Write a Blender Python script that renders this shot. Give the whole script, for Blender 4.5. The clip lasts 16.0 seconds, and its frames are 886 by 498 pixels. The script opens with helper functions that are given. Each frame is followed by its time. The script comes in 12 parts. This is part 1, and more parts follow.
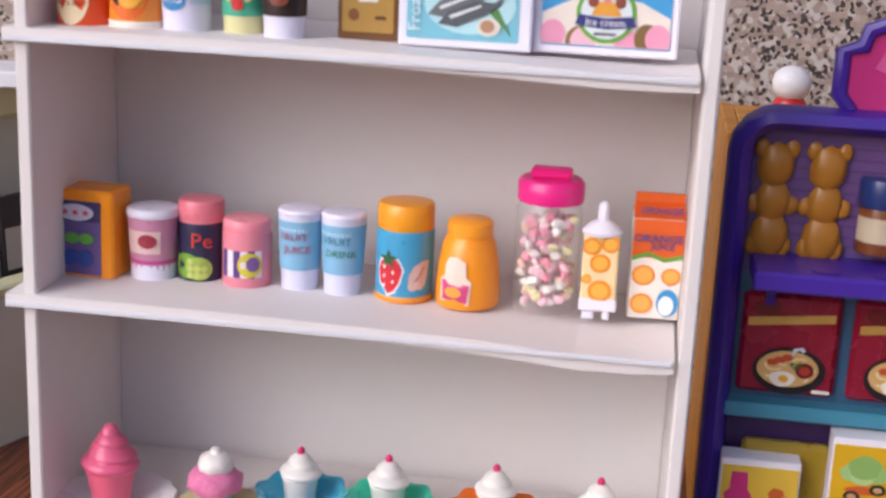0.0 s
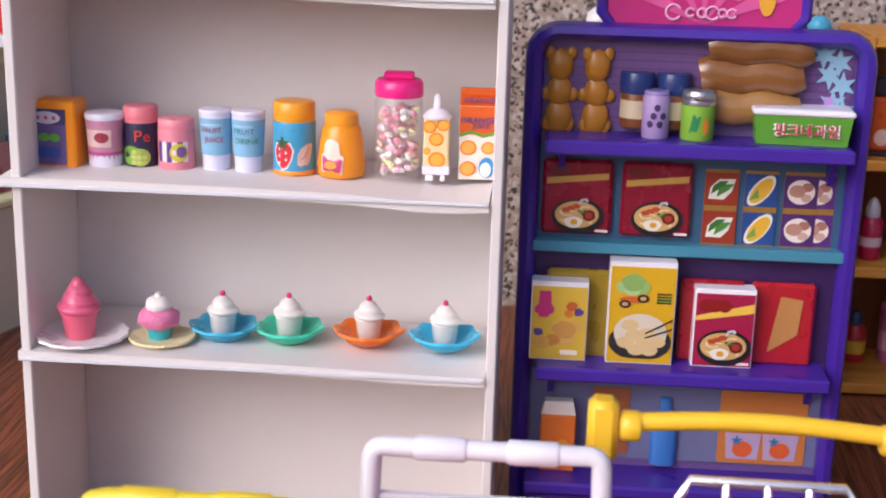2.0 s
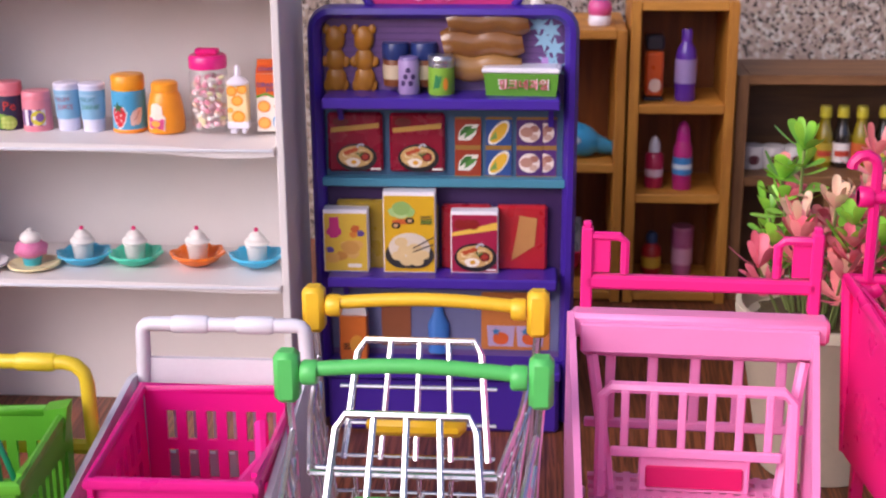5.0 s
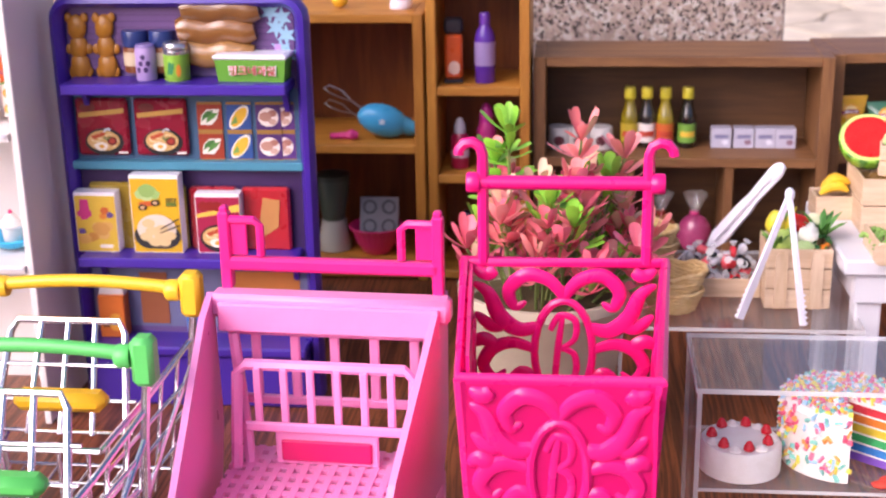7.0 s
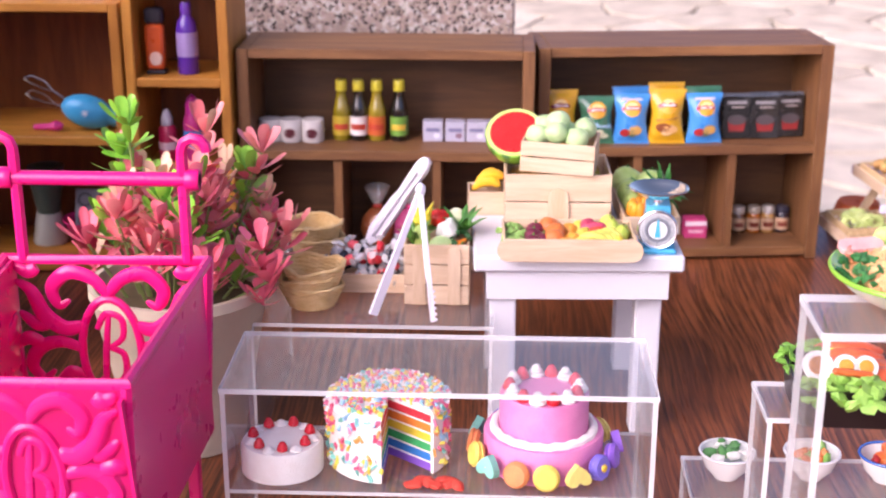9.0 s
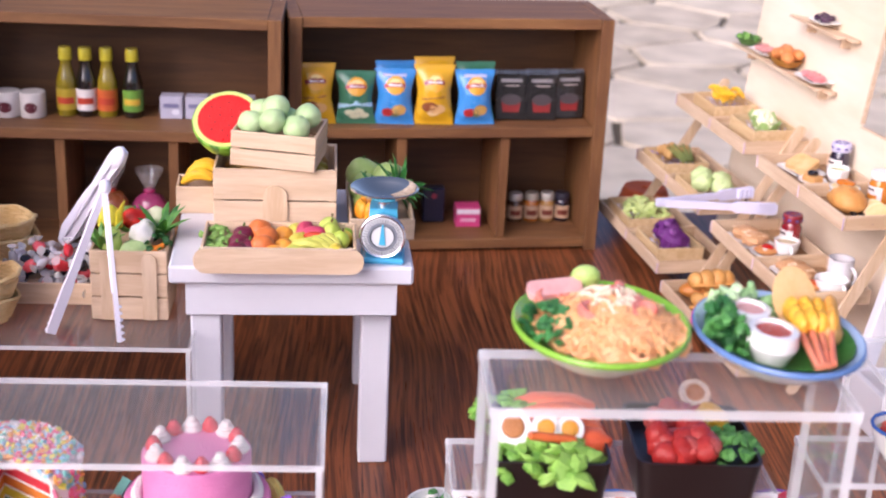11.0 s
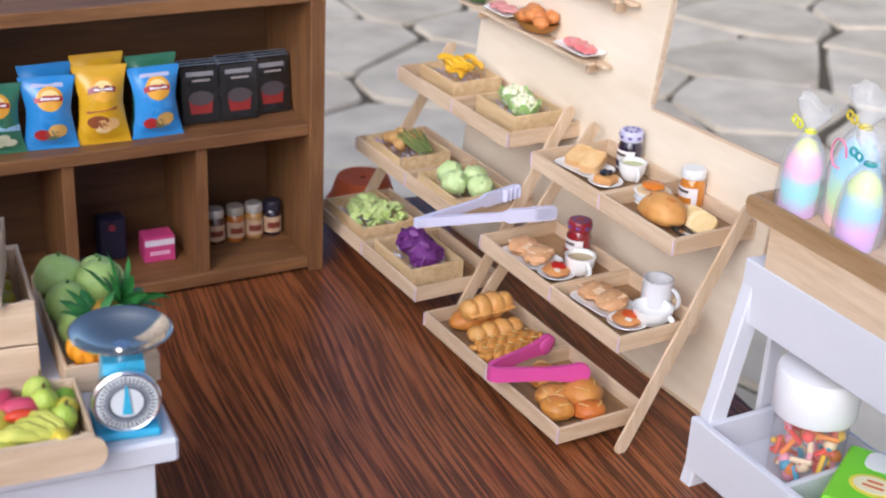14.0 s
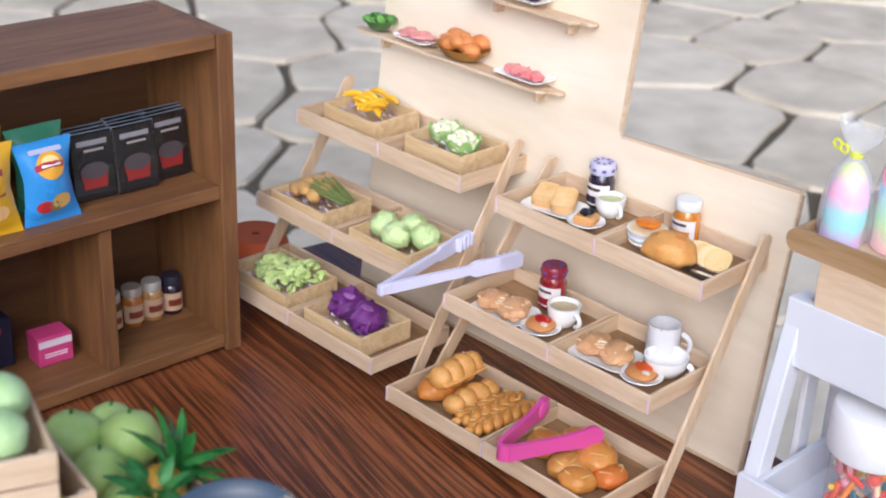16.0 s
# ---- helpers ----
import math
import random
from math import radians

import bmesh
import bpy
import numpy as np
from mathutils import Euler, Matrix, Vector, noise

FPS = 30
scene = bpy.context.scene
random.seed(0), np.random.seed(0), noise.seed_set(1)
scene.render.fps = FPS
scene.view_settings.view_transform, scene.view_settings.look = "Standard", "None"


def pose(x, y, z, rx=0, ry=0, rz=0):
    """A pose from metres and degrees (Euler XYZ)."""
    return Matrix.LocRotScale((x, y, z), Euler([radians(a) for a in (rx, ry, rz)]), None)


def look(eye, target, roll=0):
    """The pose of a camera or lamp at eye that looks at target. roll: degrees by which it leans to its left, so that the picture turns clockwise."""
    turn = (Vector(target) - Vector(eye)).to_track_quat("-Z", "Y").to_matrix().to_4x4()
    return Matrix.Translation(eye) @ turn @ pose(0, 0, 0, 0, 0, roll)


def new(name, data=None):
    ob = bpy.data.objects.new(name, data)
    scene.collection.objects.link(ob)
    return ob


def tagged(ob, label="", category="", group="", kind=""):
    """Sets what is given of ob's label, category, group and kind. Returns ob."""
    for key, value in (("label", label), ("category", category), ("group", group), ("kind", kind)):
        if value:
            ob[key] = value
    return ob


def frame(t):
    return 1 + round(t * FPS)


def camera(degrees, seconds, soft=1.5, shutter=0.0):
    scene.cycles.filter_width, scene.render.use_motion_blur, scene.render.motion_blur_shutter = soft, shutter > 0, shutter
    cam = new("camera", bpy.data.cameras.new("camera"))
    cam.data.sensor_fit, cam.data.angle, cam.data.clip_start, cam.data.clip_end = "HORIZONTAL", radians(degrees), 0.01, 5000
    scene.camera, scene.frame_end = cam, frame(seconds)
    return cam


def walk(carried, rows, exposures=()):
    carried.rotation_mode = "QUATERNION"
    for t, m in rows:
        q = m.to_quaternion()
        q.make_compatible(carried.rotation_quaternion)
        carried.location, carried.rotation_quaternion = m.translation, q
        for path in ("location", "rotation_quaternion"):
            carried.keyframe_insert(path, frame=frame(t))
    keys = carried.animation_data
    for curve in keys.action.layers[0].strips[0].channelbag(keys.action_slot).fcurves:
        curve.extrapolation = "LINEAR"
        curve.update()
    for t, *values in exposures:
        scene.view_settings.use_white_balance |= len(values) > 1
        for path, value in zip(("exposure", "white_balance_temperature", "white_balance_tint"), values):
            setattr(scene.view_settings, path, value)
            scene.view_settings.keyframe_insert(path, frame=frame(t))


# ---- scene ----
cam = camera(35.52, 16.0, soft=2.0)
cam.data.dof.use_dof, cam.data.dof.focus_distance, cam.data.dof.aperture_fstop = True, 0.84, 14.0
ROWS = [
    (0.0, 0.0089, -0.0460, 0.4362, 8.14, -15.24, 2.65),
    (0.5, 0.0105, -0.0911, 0.4285, 7.63, -15.56, 2.68),
    (1.0, 0.0214, -0.1709, 0.4374, 6.46, -14.03, 2.04),
    (1.5, 0.0392, -0.2371, 0.4451, 4.95, -14.30, 1.80),
    (2.0, 0.0547, -0.2772, 0.4377, 3.81, -15.77, 1.55),
    (2.5, 0.0669, -0.3144, 0.4287, 3.45, -15.09, 1.13),
    (3.0, 0.0757, -0.3823, 0.4453, 3.46, -16.66, 0.52),
    (3.2, 0.0750, -0.4125, 0.4455, 3.61, -16.18, 0.29),
    (5.3, 0.2700, -0.4982, 0.4895, 4.28, -17.71, -0.67),
    (5.5, 0.3013, -0.5005, 0.4860, 4.52, -17.50, -0.89),
    (6.0, 0.3639, -0.4902, 0.4903, 4.72, -18.23, -0.71),
    (6.5, 0.4128, -0.4909, 0.4955, 5.11, -18.14, -0.53),
    (7.0, 0.4684, -0.5045, 0.4995, 5.89, -18.68, -1.07),
    (7.5, 0.5116, -0.5007, 0.5041, 5.07, -18.60, -1.26),
    (8.0, 0.5691, -0.4926, 0.5065, 5.07, -18.62, -0.69),
    (8.5, 0.6321, -0.4808, 0.4962, 4.26, -18.40, 0.20),
    (8.7, 0.6542, -0.4781, 0.4970, 3.45, -18.66, 0.11),
    (10.8, 0.7815, -0.3559, 0.4884, -2.66, -20.64, 2.91),
    (11.0, 0.7812, -0.3291, 0.4867, -4.19, -20.92, 2.73),
    (11.5, 0.7847, -0.2761, 0.4782, -8.15, -21.63, 2.56),
    (12.0, 0.7922, -0.2088, 0.4737, -12.40, -23.17, 2.09),
    (12.5, 0.7834, -0.1655, 0.4797, -16.01, -24.32, 2.24),
    (13.0, 0.7650, -0.1030, 0.4819, -18.80, -24.02, 3.12),
    (13.5, 0.7418, -0.0685, 0.4862, -19.86, -24.39, 3.00),
    (14.0, 0.7295, -0.0178, 0.4962, -22.59, -25.18, 3.04),
    (14.5, 0.7023, 0.0210, 0.4948, -26.49, -26.46, 2.90),
    (15.0, 0.6348, 0.0613, 0.4861, -32.48, -26.75, 3.00),
    (15.5, 0.5967, 0.1018, 0.4868, -35.44, -25.35, 2.58),
    (16.0, 0.6299, 0.1687, 0.4864, -36.28, -25.07, 2.39),
]
EXPOSURES = [(0.0, -0.15, 5800, 14), (1.5, -0.05, 5800, 15), (3.0, -0.1, 5950, 20), (5.5, -0.06, 5980, 25), (6.5, 0.4, 6100, 27), (7.5, 0.6, 6080, 29), (8.5, 0.72, 6020, 32), (11.0, 0.35, 5850, 25), (12.5, 0.3, 5650, 18), (13.5, 0.05, 5480, 11), (14.5, 0.02, 5400, 10), (16.0, 0.1, 5350, 9)]
walk(cam, [(t, pose(x, y, z, 0, 0, yaw) @ pose(0, 0, 0, 90 + pitch, 0, 0) @ pose(0, 0, 0, 0, 0, roll)) for t, x, y, z, yaw, pitch, roll in ROWS], EXPOSURES)

# ---- light: open shade on a porch, bright sky from the garden side ----
world = bpy.data.worlds.new("sky")
scene.world = world
world.use_nodes = True
wn = world.node_tree.nodes
sky = wn.new("ShaderNodeTexSky")
sky.sky_type, sky.sun_disc = "NISHITA", False
sky.air_density, sky.dust_density, sky.ozone_density = 0.7, 4.0, 0.3
sky.sun_elevation, sky.sun_rotation = radians(32), radians(222)
wn["Background"].inputs["Strength"].default_value = 0.15
world.node_tree.links.new(sky.outputs["Color"], wn["Background"].inputs["Color"])
sun_data = bpy.data.lights.new("sun", "SUN")
sun_data.energy, sun_data.angle, sun_data.color = 1.6, radians(50), (1.0, 0.97, 0.93)
sun = new("sun", sun_data)
sun.matrix_world = look((-1.0, -1.25, 1.55), (0.6, 0.5, 0.1))

# ---- helpers for building ----
def lin(h):
    """Linear colour from an sRGB hex string."""
    v = [int(h[i:i + 2], 16) / 255 for i in (0, 2, 4)]
    return tuple(c / 12.92 if c <= 0.04045 else ((c + 0.055) / 1.055) ** 2.4 for c in v) + (1.0,)


MATS = {}


def mat(name, colour, rough=0.45, metal=0.0, var=0.12, scale=60.0, bump=0.05, second=None, coat=0.0, clear=0.0, sss=0.0):
    """A painted, moulded or baked surface: base colour with two scales of variation, and a fine relief."""
    if name in MATS:
        return MATS[name]
    m = bpy.data.materials.new(name)
    m.use_nodes = True
    n, l = m.node_tree.nodes, m.node_tree.links
    b = n["Principled BSDF"]
    co = n.new("ShaderNodeTexCoord")
    big, fine = n.new("ShaderNodeTexNoise"), n.new("ShaderNodeTexNoise")
    big.inputs["Scale"].default_value, fine.inputs["Scale"].default_value = scale, scale * 9
    big.inputs["Detail"].default_value = 3
    for t in (big, fine):
        l.new(co.outputs["Object"], t.inputs["Vector"])
    add = n.new("ShaderNodeMath")
    add.operation = "MULTIPLY_ADD"
    add.inputs[1].default_value = 0.35
    l.new(fine.outputs["Fac"], add.inputs[0])
    l.new(big.outputs["Fac"], add.inputs[2])
    ramp = n.new("ShaderNodeMapRange")
    ramp.inputs["From Min"].default_value, ramp.inputs["From Max"].default_value = 0.35, 1.0
    l.new(add.outputs[0], ramp.inputs["Value"])
    mix = n.new("ShaderNodeMix")
    mix.data_type = "RGBA"
    c = lin(colour)
    d = lin(second) if second else tuple(v * (1 - var) for v in c[:3]) + (1,)
    mix.inputs[6].default_value, mix.inputs[7].default_value = d, c
    l.new(ramp.outputs[0], mix.inputs[0])
    l.new(mix.outputs[2], b.inputs["Base Color"])
    rr = n.new("ShaderNodeMapRange")
    rr.inputs["To Min"].default_value, rr.inputs["To Max"].default_value = max(rough - 0.08, 0.02), min(rough + 0.1, 1)
    l.new(big.outputs["Fac"], rr.inputs["Value"])
    l.new(rr.outputs[0], b.inputs["Roughness"])
    b.inputs["Metallic"].default_value = metal
    b.inputs["Coat Weight"].default_value = coat
    if clear:
        b.inputs["Transmission Weight"].default_value = clear
    if sss:
        b.inputs["Subsurface Weight"].default_value = sss
        b.inputs["Subsurface Radius"].default_value = (0.004, 0.003, 0.002)
        b.inputs["Subsurface Scale"].default_value = 0.5
    if bump:
        bp = n.new("ShaderNodeBump")
        bp.inputs["Strength"].default_value, bp.inputs["Distance"].default_value = bump, 0.001
        l.new(fine.outputs["Fac"], bp.inputs["Height"])
        l.new(bp.outputs[0], b.inputs["Normal"])
    MATS[name] = m
    return m


def wood(name, light, dark, axis=0, scale=12.0, rough=0.5, stretch=9.0, bump=0.15, contrast=(0.35, 0.7)):
    """Wood with long grain along an axis of the object."""
    if name in MATS:
        return MATS[name]
    m = bpy.data.materials.new(name)
    m.use_nodes = True
    n, l = m.node_tree.nodes, m.node_tree.links
    b = n["Principled BSDF"]
    co, mp, info = n.new("ShaderNodeTexCoord"), n.new("ShaderNodeMapping"), n.new("ShaderNodeObjectInfo")
    s = [scale * stretch] * 3
    s[axis] = scale
    mp.inputs["Scale"].default_value = s
    l.new(co.outputs["Object"], mp.inputs["Vector"])
    off = n.new("ShaderNodeVectorMath")
    off.operation = "MULTIPLY_ADD"
    l.new(info.outputs["Random"], off.inputs[0])
    off.inputs[1].default_value = (13, 17, 11)
    l.new(mp.outputs[0], off.inputs[2])
    a, f = n.new("ShaderNodeTexNoise"), n.new("ShaderNodeTexNoise")
    a.inputs["Scale"].default_value, a.inputs["Detail"].default_value, a.inputs["Distortion"].default_value = 1.0, 4, 0.6
    f.inputs["Scale"].default_value, f.inputs["Detail"].default_value = 5.0, 2
    l.new(off.outputs[0], a.inputs["Vector"])
    l.new(off.outputs[0], f.inputs["Vector"])
    add = n.new("ShaderNodeMath")
    add.operation = "MULTIPLY_ADD"
    add.inputs[1].default_value = 0.3
    l.new(f.outputs["Fac"], add.inputs[0])
    l.new(a.outputs["Fac"], add.inputs[2])
    r = n.new("ShaderNodeMapRange")
    r.inputs["From Min"].default_value, r.inputs["From Max"].default_value = contrast[0] + 0.15, contrast[1] + 0.15
    l.new(add.outputs[0], r.inputs["Value"])
    mix = n.new("ShaderNodeMix")
    mix.data_type = "RGBA"
    mix.inputs[6].default_value, mix.inputs[7].default_value = lin(dark), lin(light)
    l.new(r.outputs[0], mix.inputs[0])
    l.new(mix.outputs[2], b.inputs["Base Color"])
    b.inputs["Roughness"].default_value = rough
    bp = n.new("ShaderNodeBump")
    bp.inputs["Strength"].default_value, bp.inputs["Distance"].default_value = bump, 0.001
    l.new(add.outputs[0], bp.inputs["Height"])
    l.new(bp.outputs[0], b.inputs["Normal"])
    MATS[name] = m
    return m


def glassy(name, colour="ffffff", rough=0.03, alpha=0.12):
    """Clear plastic sheet: mostly see-through, with a real gloss."""
    if name in MATS:
        return MATS[name]
    m = bpy.data.materials.new(name)
    m.use_nodes = True
    n, l = m.node_tree.nodes, m.node_tree.links
    out = n["Material Output"]
    tr, gl, df, mx, mx2, fr, pw, ma = (n.new("ShaderNode" + k) for k in ("BsdfTransparent", "BsdfGlossy", "BsdfDiffuse", "MixShader", "MixShader", "LayerWeight", "Math", "Math"))
    tr.inputs["Color"].default_value = lin(colour)
    gl.inputs["Roughness"].default_value = rough
    df.inputs["Color"].default_value = lin(colour)
    fr.inputs["Blend"].default_value = 0.5
    pw.operation, ma.operation = "POWER", "MULTIPLY_ADD"
    pw.inputs[1].default_value = 4.0
    ma.inputs[1].default_value, ma.inputs[2].default_value = 0.6, 0.035
    l.new(fr.outputs["Facing"], pw.inputs[0])
    l.new(pw.outputs[0], ma.inputs[0])
    mx2.inputs[0].default_value = alpha
    l.new(tr.outputs[0], mx2.inputs[1])
    l.new(df.outputs[0], mx2.inputs[2])
    l.new(ma.outputs[0], mx.inputs[0])
    l.new(mx2.outputs[0], mx.inputs[1])
    l.new(gl.outputs[0], mx.inputs[2])
    l.new(mx.outputs[0], out.inputs["Surface"])
    MATS[name] = m
    return m


def thing(name, at, label, category, rz=0, group="", kind="", rx=0, ry=0):
    ob = new(name)
    ob.empty_display_size = 0.01
    ob.matrix_basis = pose(*at, rx, ry, rz)
    return tagged(ob, label, category, group, kind)


def part(name, bm, material, parent=None, label="", smooth=False):
    me = bpy.data.meshes.new(name)
    bmesh.ops.recalc_face_normals(bm, faces=bm.faces)
    bm.to_mesh(me)
    bm.free()
    me.materials.append(material)
    if smooth:
        me.shade_smooth()
        me.set_sharp_from_angle(angle=radians(40))
    ob = new(name, me)
    ob.parent = parent
    if label:
        ob["label"] = label
    return ob


def bm_box(*boxes, bevel=0.0006):
    """Boxes given as (cx, cy, cz, sx, sy, sz[, rx, ry, rz]) in one mesh, with softened edges."""
    bm = bmesh.new()
    for b in boxes:
        m = pose(*b[:3], *(b[6:9] if len(b) > 6 else ())) @ Matrix.Diagonal((*b[3:6], 1))
        bmesh.ops.create_cube(bm, size=1, matrix=m)
    if bevel:
        bmesh.ops.bevel(bm, geom=bm.edges[:], offset=bevel, segments=1, affect="EDGES", clamp_overlap=True)
    return bm


def bm_lathe(profile, segs=20, bm=None, m=None, cap=True):
    """A turned shape from (radius, height) pairs, bottom to top."""
    bm = bm or bmesh.new()
    m = m or Matrix()
    rings = []
    for r, z in profile:
        if r < 1e-5:
            rings.append([bm.verts.new(m @ Vector((0, 0, z)))])
        else:
            rings.append([bm.verts.new(m @ Vector((r * math.cos(2 * math.pi * i / segs), r * math.sin(2 * math.pi * i / segs), z))) for i in range(segs)])
    for a, b in zip(rings, rings[1:]):
        for i in range(segs):
            j = (i + 1) % segs
            if len(a) == 1 and len(b) == 1:
                continue
            if len(a) == 1:
                bm.faces.new((a[0], b[j], b[i]))
            elif len(b) == 1:
                bm.faces.new((a[i], a[j], b[0]))
            else:
                bm.faces.new((a[i], a[j], b[j], b[i]))
    if cap and len(rings[0]) > 1 and len(rings[-1]) > 1:
        bm.faces.new(rings[0][::-1])
        bm.faces.new(rings[-1])
    return bm


def bm_tube(points, r, segs=8, bm=None, closed=False, radii=None):
    """A round bar along points."""
    bm = bm or bmesh.new()
    pts = [Vector(p) for p in points]
    n = len(pts)
    rings, side = [], None
    for i, p in enumerate(pts):
        a = pts[(i - 1) % n] if closed or i else p
        b = pts[(i + 1) % n] if closed or i < n - 1 else p
        d = (b - a).normalized()
        if side is None:
            side = d.orthogonal().normalized()
        side = (side - d * side.dot(d)).normalized()
        up = d.cross(side)
        rr = radii[i] if radii else r
        rings.append([bm.verts.new(p + rr * (math.cos(2 * math.pi * k / segs) * side + math.sin(2 * math.pi * k / segs) * up)) for k in range(segs)])
    for i in range(n if closed else n - 1):
        a, b = rings[i], rings[(i + 1) % n]
        for k in range(segs):
            bm.faces.new((a[k], a[(k + 1) % segs], b[(k + 1) % segs], b[k]))
    if not closed:
        bm.faces.new(rings[0][::-1])
        bm.faces.new(rings[-1])
    return bm


def arc(c, r, a0, a1, n, plane="xz"):
    out = []
    for i in range(n + 1):
        a = radians(a0 + (a1 - a0) * i / n)
        u, v = r * math.cos(a), r * math.sin(a)
        out.append({"xz": (c[0] + u, c[1], c[2] + v), "xy": (c[0] + u, c[1] + v, c[2]), "yz": (c[0], c[1] + u, c[2] + v)}[plane])
    return out


def bm_slab(outline, depth, m=None, bm=None, bevel=0.0):
    """An outline of (x, z) pairs in the upright plane, given thickness along y (from 0 to depth)."""
    bm = bm or bmesh.new()
    m = m or Matrix()
    f = [bm.verts.new(m @ Vector((x, 0, z))) for x, z in outline]
    b = [bm.verts.new(m @ Vector((x, depth, z))) for x, z in outline]
    bm.faces.new(f)
    bm.faces.new(b[::-1])
    n = len(f)
    for i in range(n):
        bm.faces.new((f[i], b[i], b[(i + 1) % n], f[(i + 1) % n]))
    return bm


def ell(cx, cz, rx, rz, n=20, a0=0, a1=360):
    k = n if a1 - a0 >= 360 else n + 1
    return [(cx + rx * math.cos(radians(a0 + (a1 - a0) * i / n)), cz + rz * math.sin(radians(a0 + (a1 - a0) * i / n))) for i in range(k)]


def rrect(w, h, r, n=4, cx=0.0, cz=0.0):
    out = []
    for sx, sz, a in ((1, 1, 0), (-1, 1, 90), (-1, -1, 180), (1, -1, 270)):
        out += [(cx + sx * (w / 2 - r) + r * math.cos(radians(a + 90 * i / n)), cz + sz * (h / 2 - r) + r * math.sin(radians(a + 90 * i / n))) for i in range(n + 1)]
    return out


def bm_blob(r, squash=(1, 1, 1), rough=0.15, freq=2.0, seed=0, sub=2, bm=None, m=None):
    """An uneven rounded lump."""
    bm = bm or bmesh.new()
    m = m or Matrix()
    made = bmesh.ops.create_icosphere(bm, subdivisions=sub, radius=1)["verts"]
    for v in made:
        k = 1 + rough * noise.noise(v.co * freq + Vector((seed * 3.1, seed * 1.7, seed)))
        v.co = m @ Vector((v.co.x * k * r * squash[0], v.co.y * k * r * squash[1], v.co.z * k * r * squash[2]))
    return bm


def text_part(name, body, size, m, material, parent, depth=0.0002, align="CENTER", label=""):
    cu = bpy.data.curves.new(name, "FONT")
    cu.body, cu.size, cu.align_x, cu.align_y, cu.extrude = body, size, align, "CENTER", depth
    cu.resolution_u = 2
    tmp = bpy.data.objects.new(name, cu)
    scene.collection.objects.link(tmp)
    me = bpy.data.meshes.new_from_object(tmp.evaluated_get(bpy.context.evaluated_depsgraph_get()))
    bpy.data.objects.remove(tmp)
    me.materials.clear()
    me.materials.append(material)
    ob = new(name, me)
    ob.parent = parent
    ob.matrix_basis = m @ pose(0, 0, 0, 90, 0, 0)
    if label:
        ob["label"] = label
    return ob

# ---- materials of the setting ----
def granite():
    """Pink-grey polished granite: pale crystals, pink ones and small dark flecks."""
    m = bpy.data.materials.new("granite")
    m.use_nodes = True
    n, l = m.node_tree.nodes, m.node_tree.links
    b = n["Principled BSDF"]
    co = n.new("ShaderNodeTexCoord")
    warp, wm, vo, fl, no = (n.new("ShaderNode" + k) for k in ("TexNoise", "VectorMath", "TexVoronoi", "TexVoronoi", "TexNoise"))
    warp.inputs["Scale"].default_value = 120
    wm.operation = "MULTIPLY_ADD"
    wm.inputs[1].default_value = (0.004, 0.004, 0.004)
    l.new(co.outputs["Object"], warp.inputs["Vector"])
    l.new(warp.outputs["Color"], wm.inputs[0])
    l.new(co.outputs["Object"], wm.inputs[2])
    vo.inputs["Scale"].default_value, fl.inputs["Scale"].default_value, no.inputs["Scale"].default_value = 190, 330, 260
    for t in (vo, fl, no):
        l.new(wm.outputs[0], t.inputs["Vector"])
    sep, sep2, r, r2, mx, mx2 = (n.new("ShaderNode" + k) for k in ("SeparateColor", "SeparateColor", "ValToRGB", "ValToRGB", "Mix", "Mix"))
    l.new(vo.outputs["Color"], sep.inputs[0])
    l.new(sep.outputs[0], r.inputs["Fac"])
    e = r.color_ramp.elements
    e[0].position, e[0].color = 0.0, lin("a08e84")
    e[1].position, e[1].color = 0.8, lin("c6bcb4")
    for p, c in ((0.22, "b4a196"), (0.45, "9a8a80"), (0.6, "b09b8e")):
        e.new(p).color = lin(c)
    l.new(fl.outputs["Color"], sep2.inputs[0])
    l.new(sep2.outputs[1], r2.inputs["Fac"])
    r2.color_ramp.elements[0].position, r2.color_ramp.elements[1].position = 0.74, 0.8
    mx.data_type = mx2.data_type = "RGBA"
    l.new(r2.outputs[0], mx.inputs[0])
    l.new(r.outputs[0], mx.inputs[6])
    mx.inputs[7].default_value = lin("4c4542")
    mx2.blend_type = "MULTIPLY"
    mx2.inputs[0].default_value = 0.25
    l.new(mx.outputs[2], mx2.inputs[6])
    l.new(no.outputs["Color"], mx2.inputs[7])
    l.new(mx2.outputs[2], b.inputs["Base Color"])
    b.inputs["Roughness"].default_value = 0.25
    return m


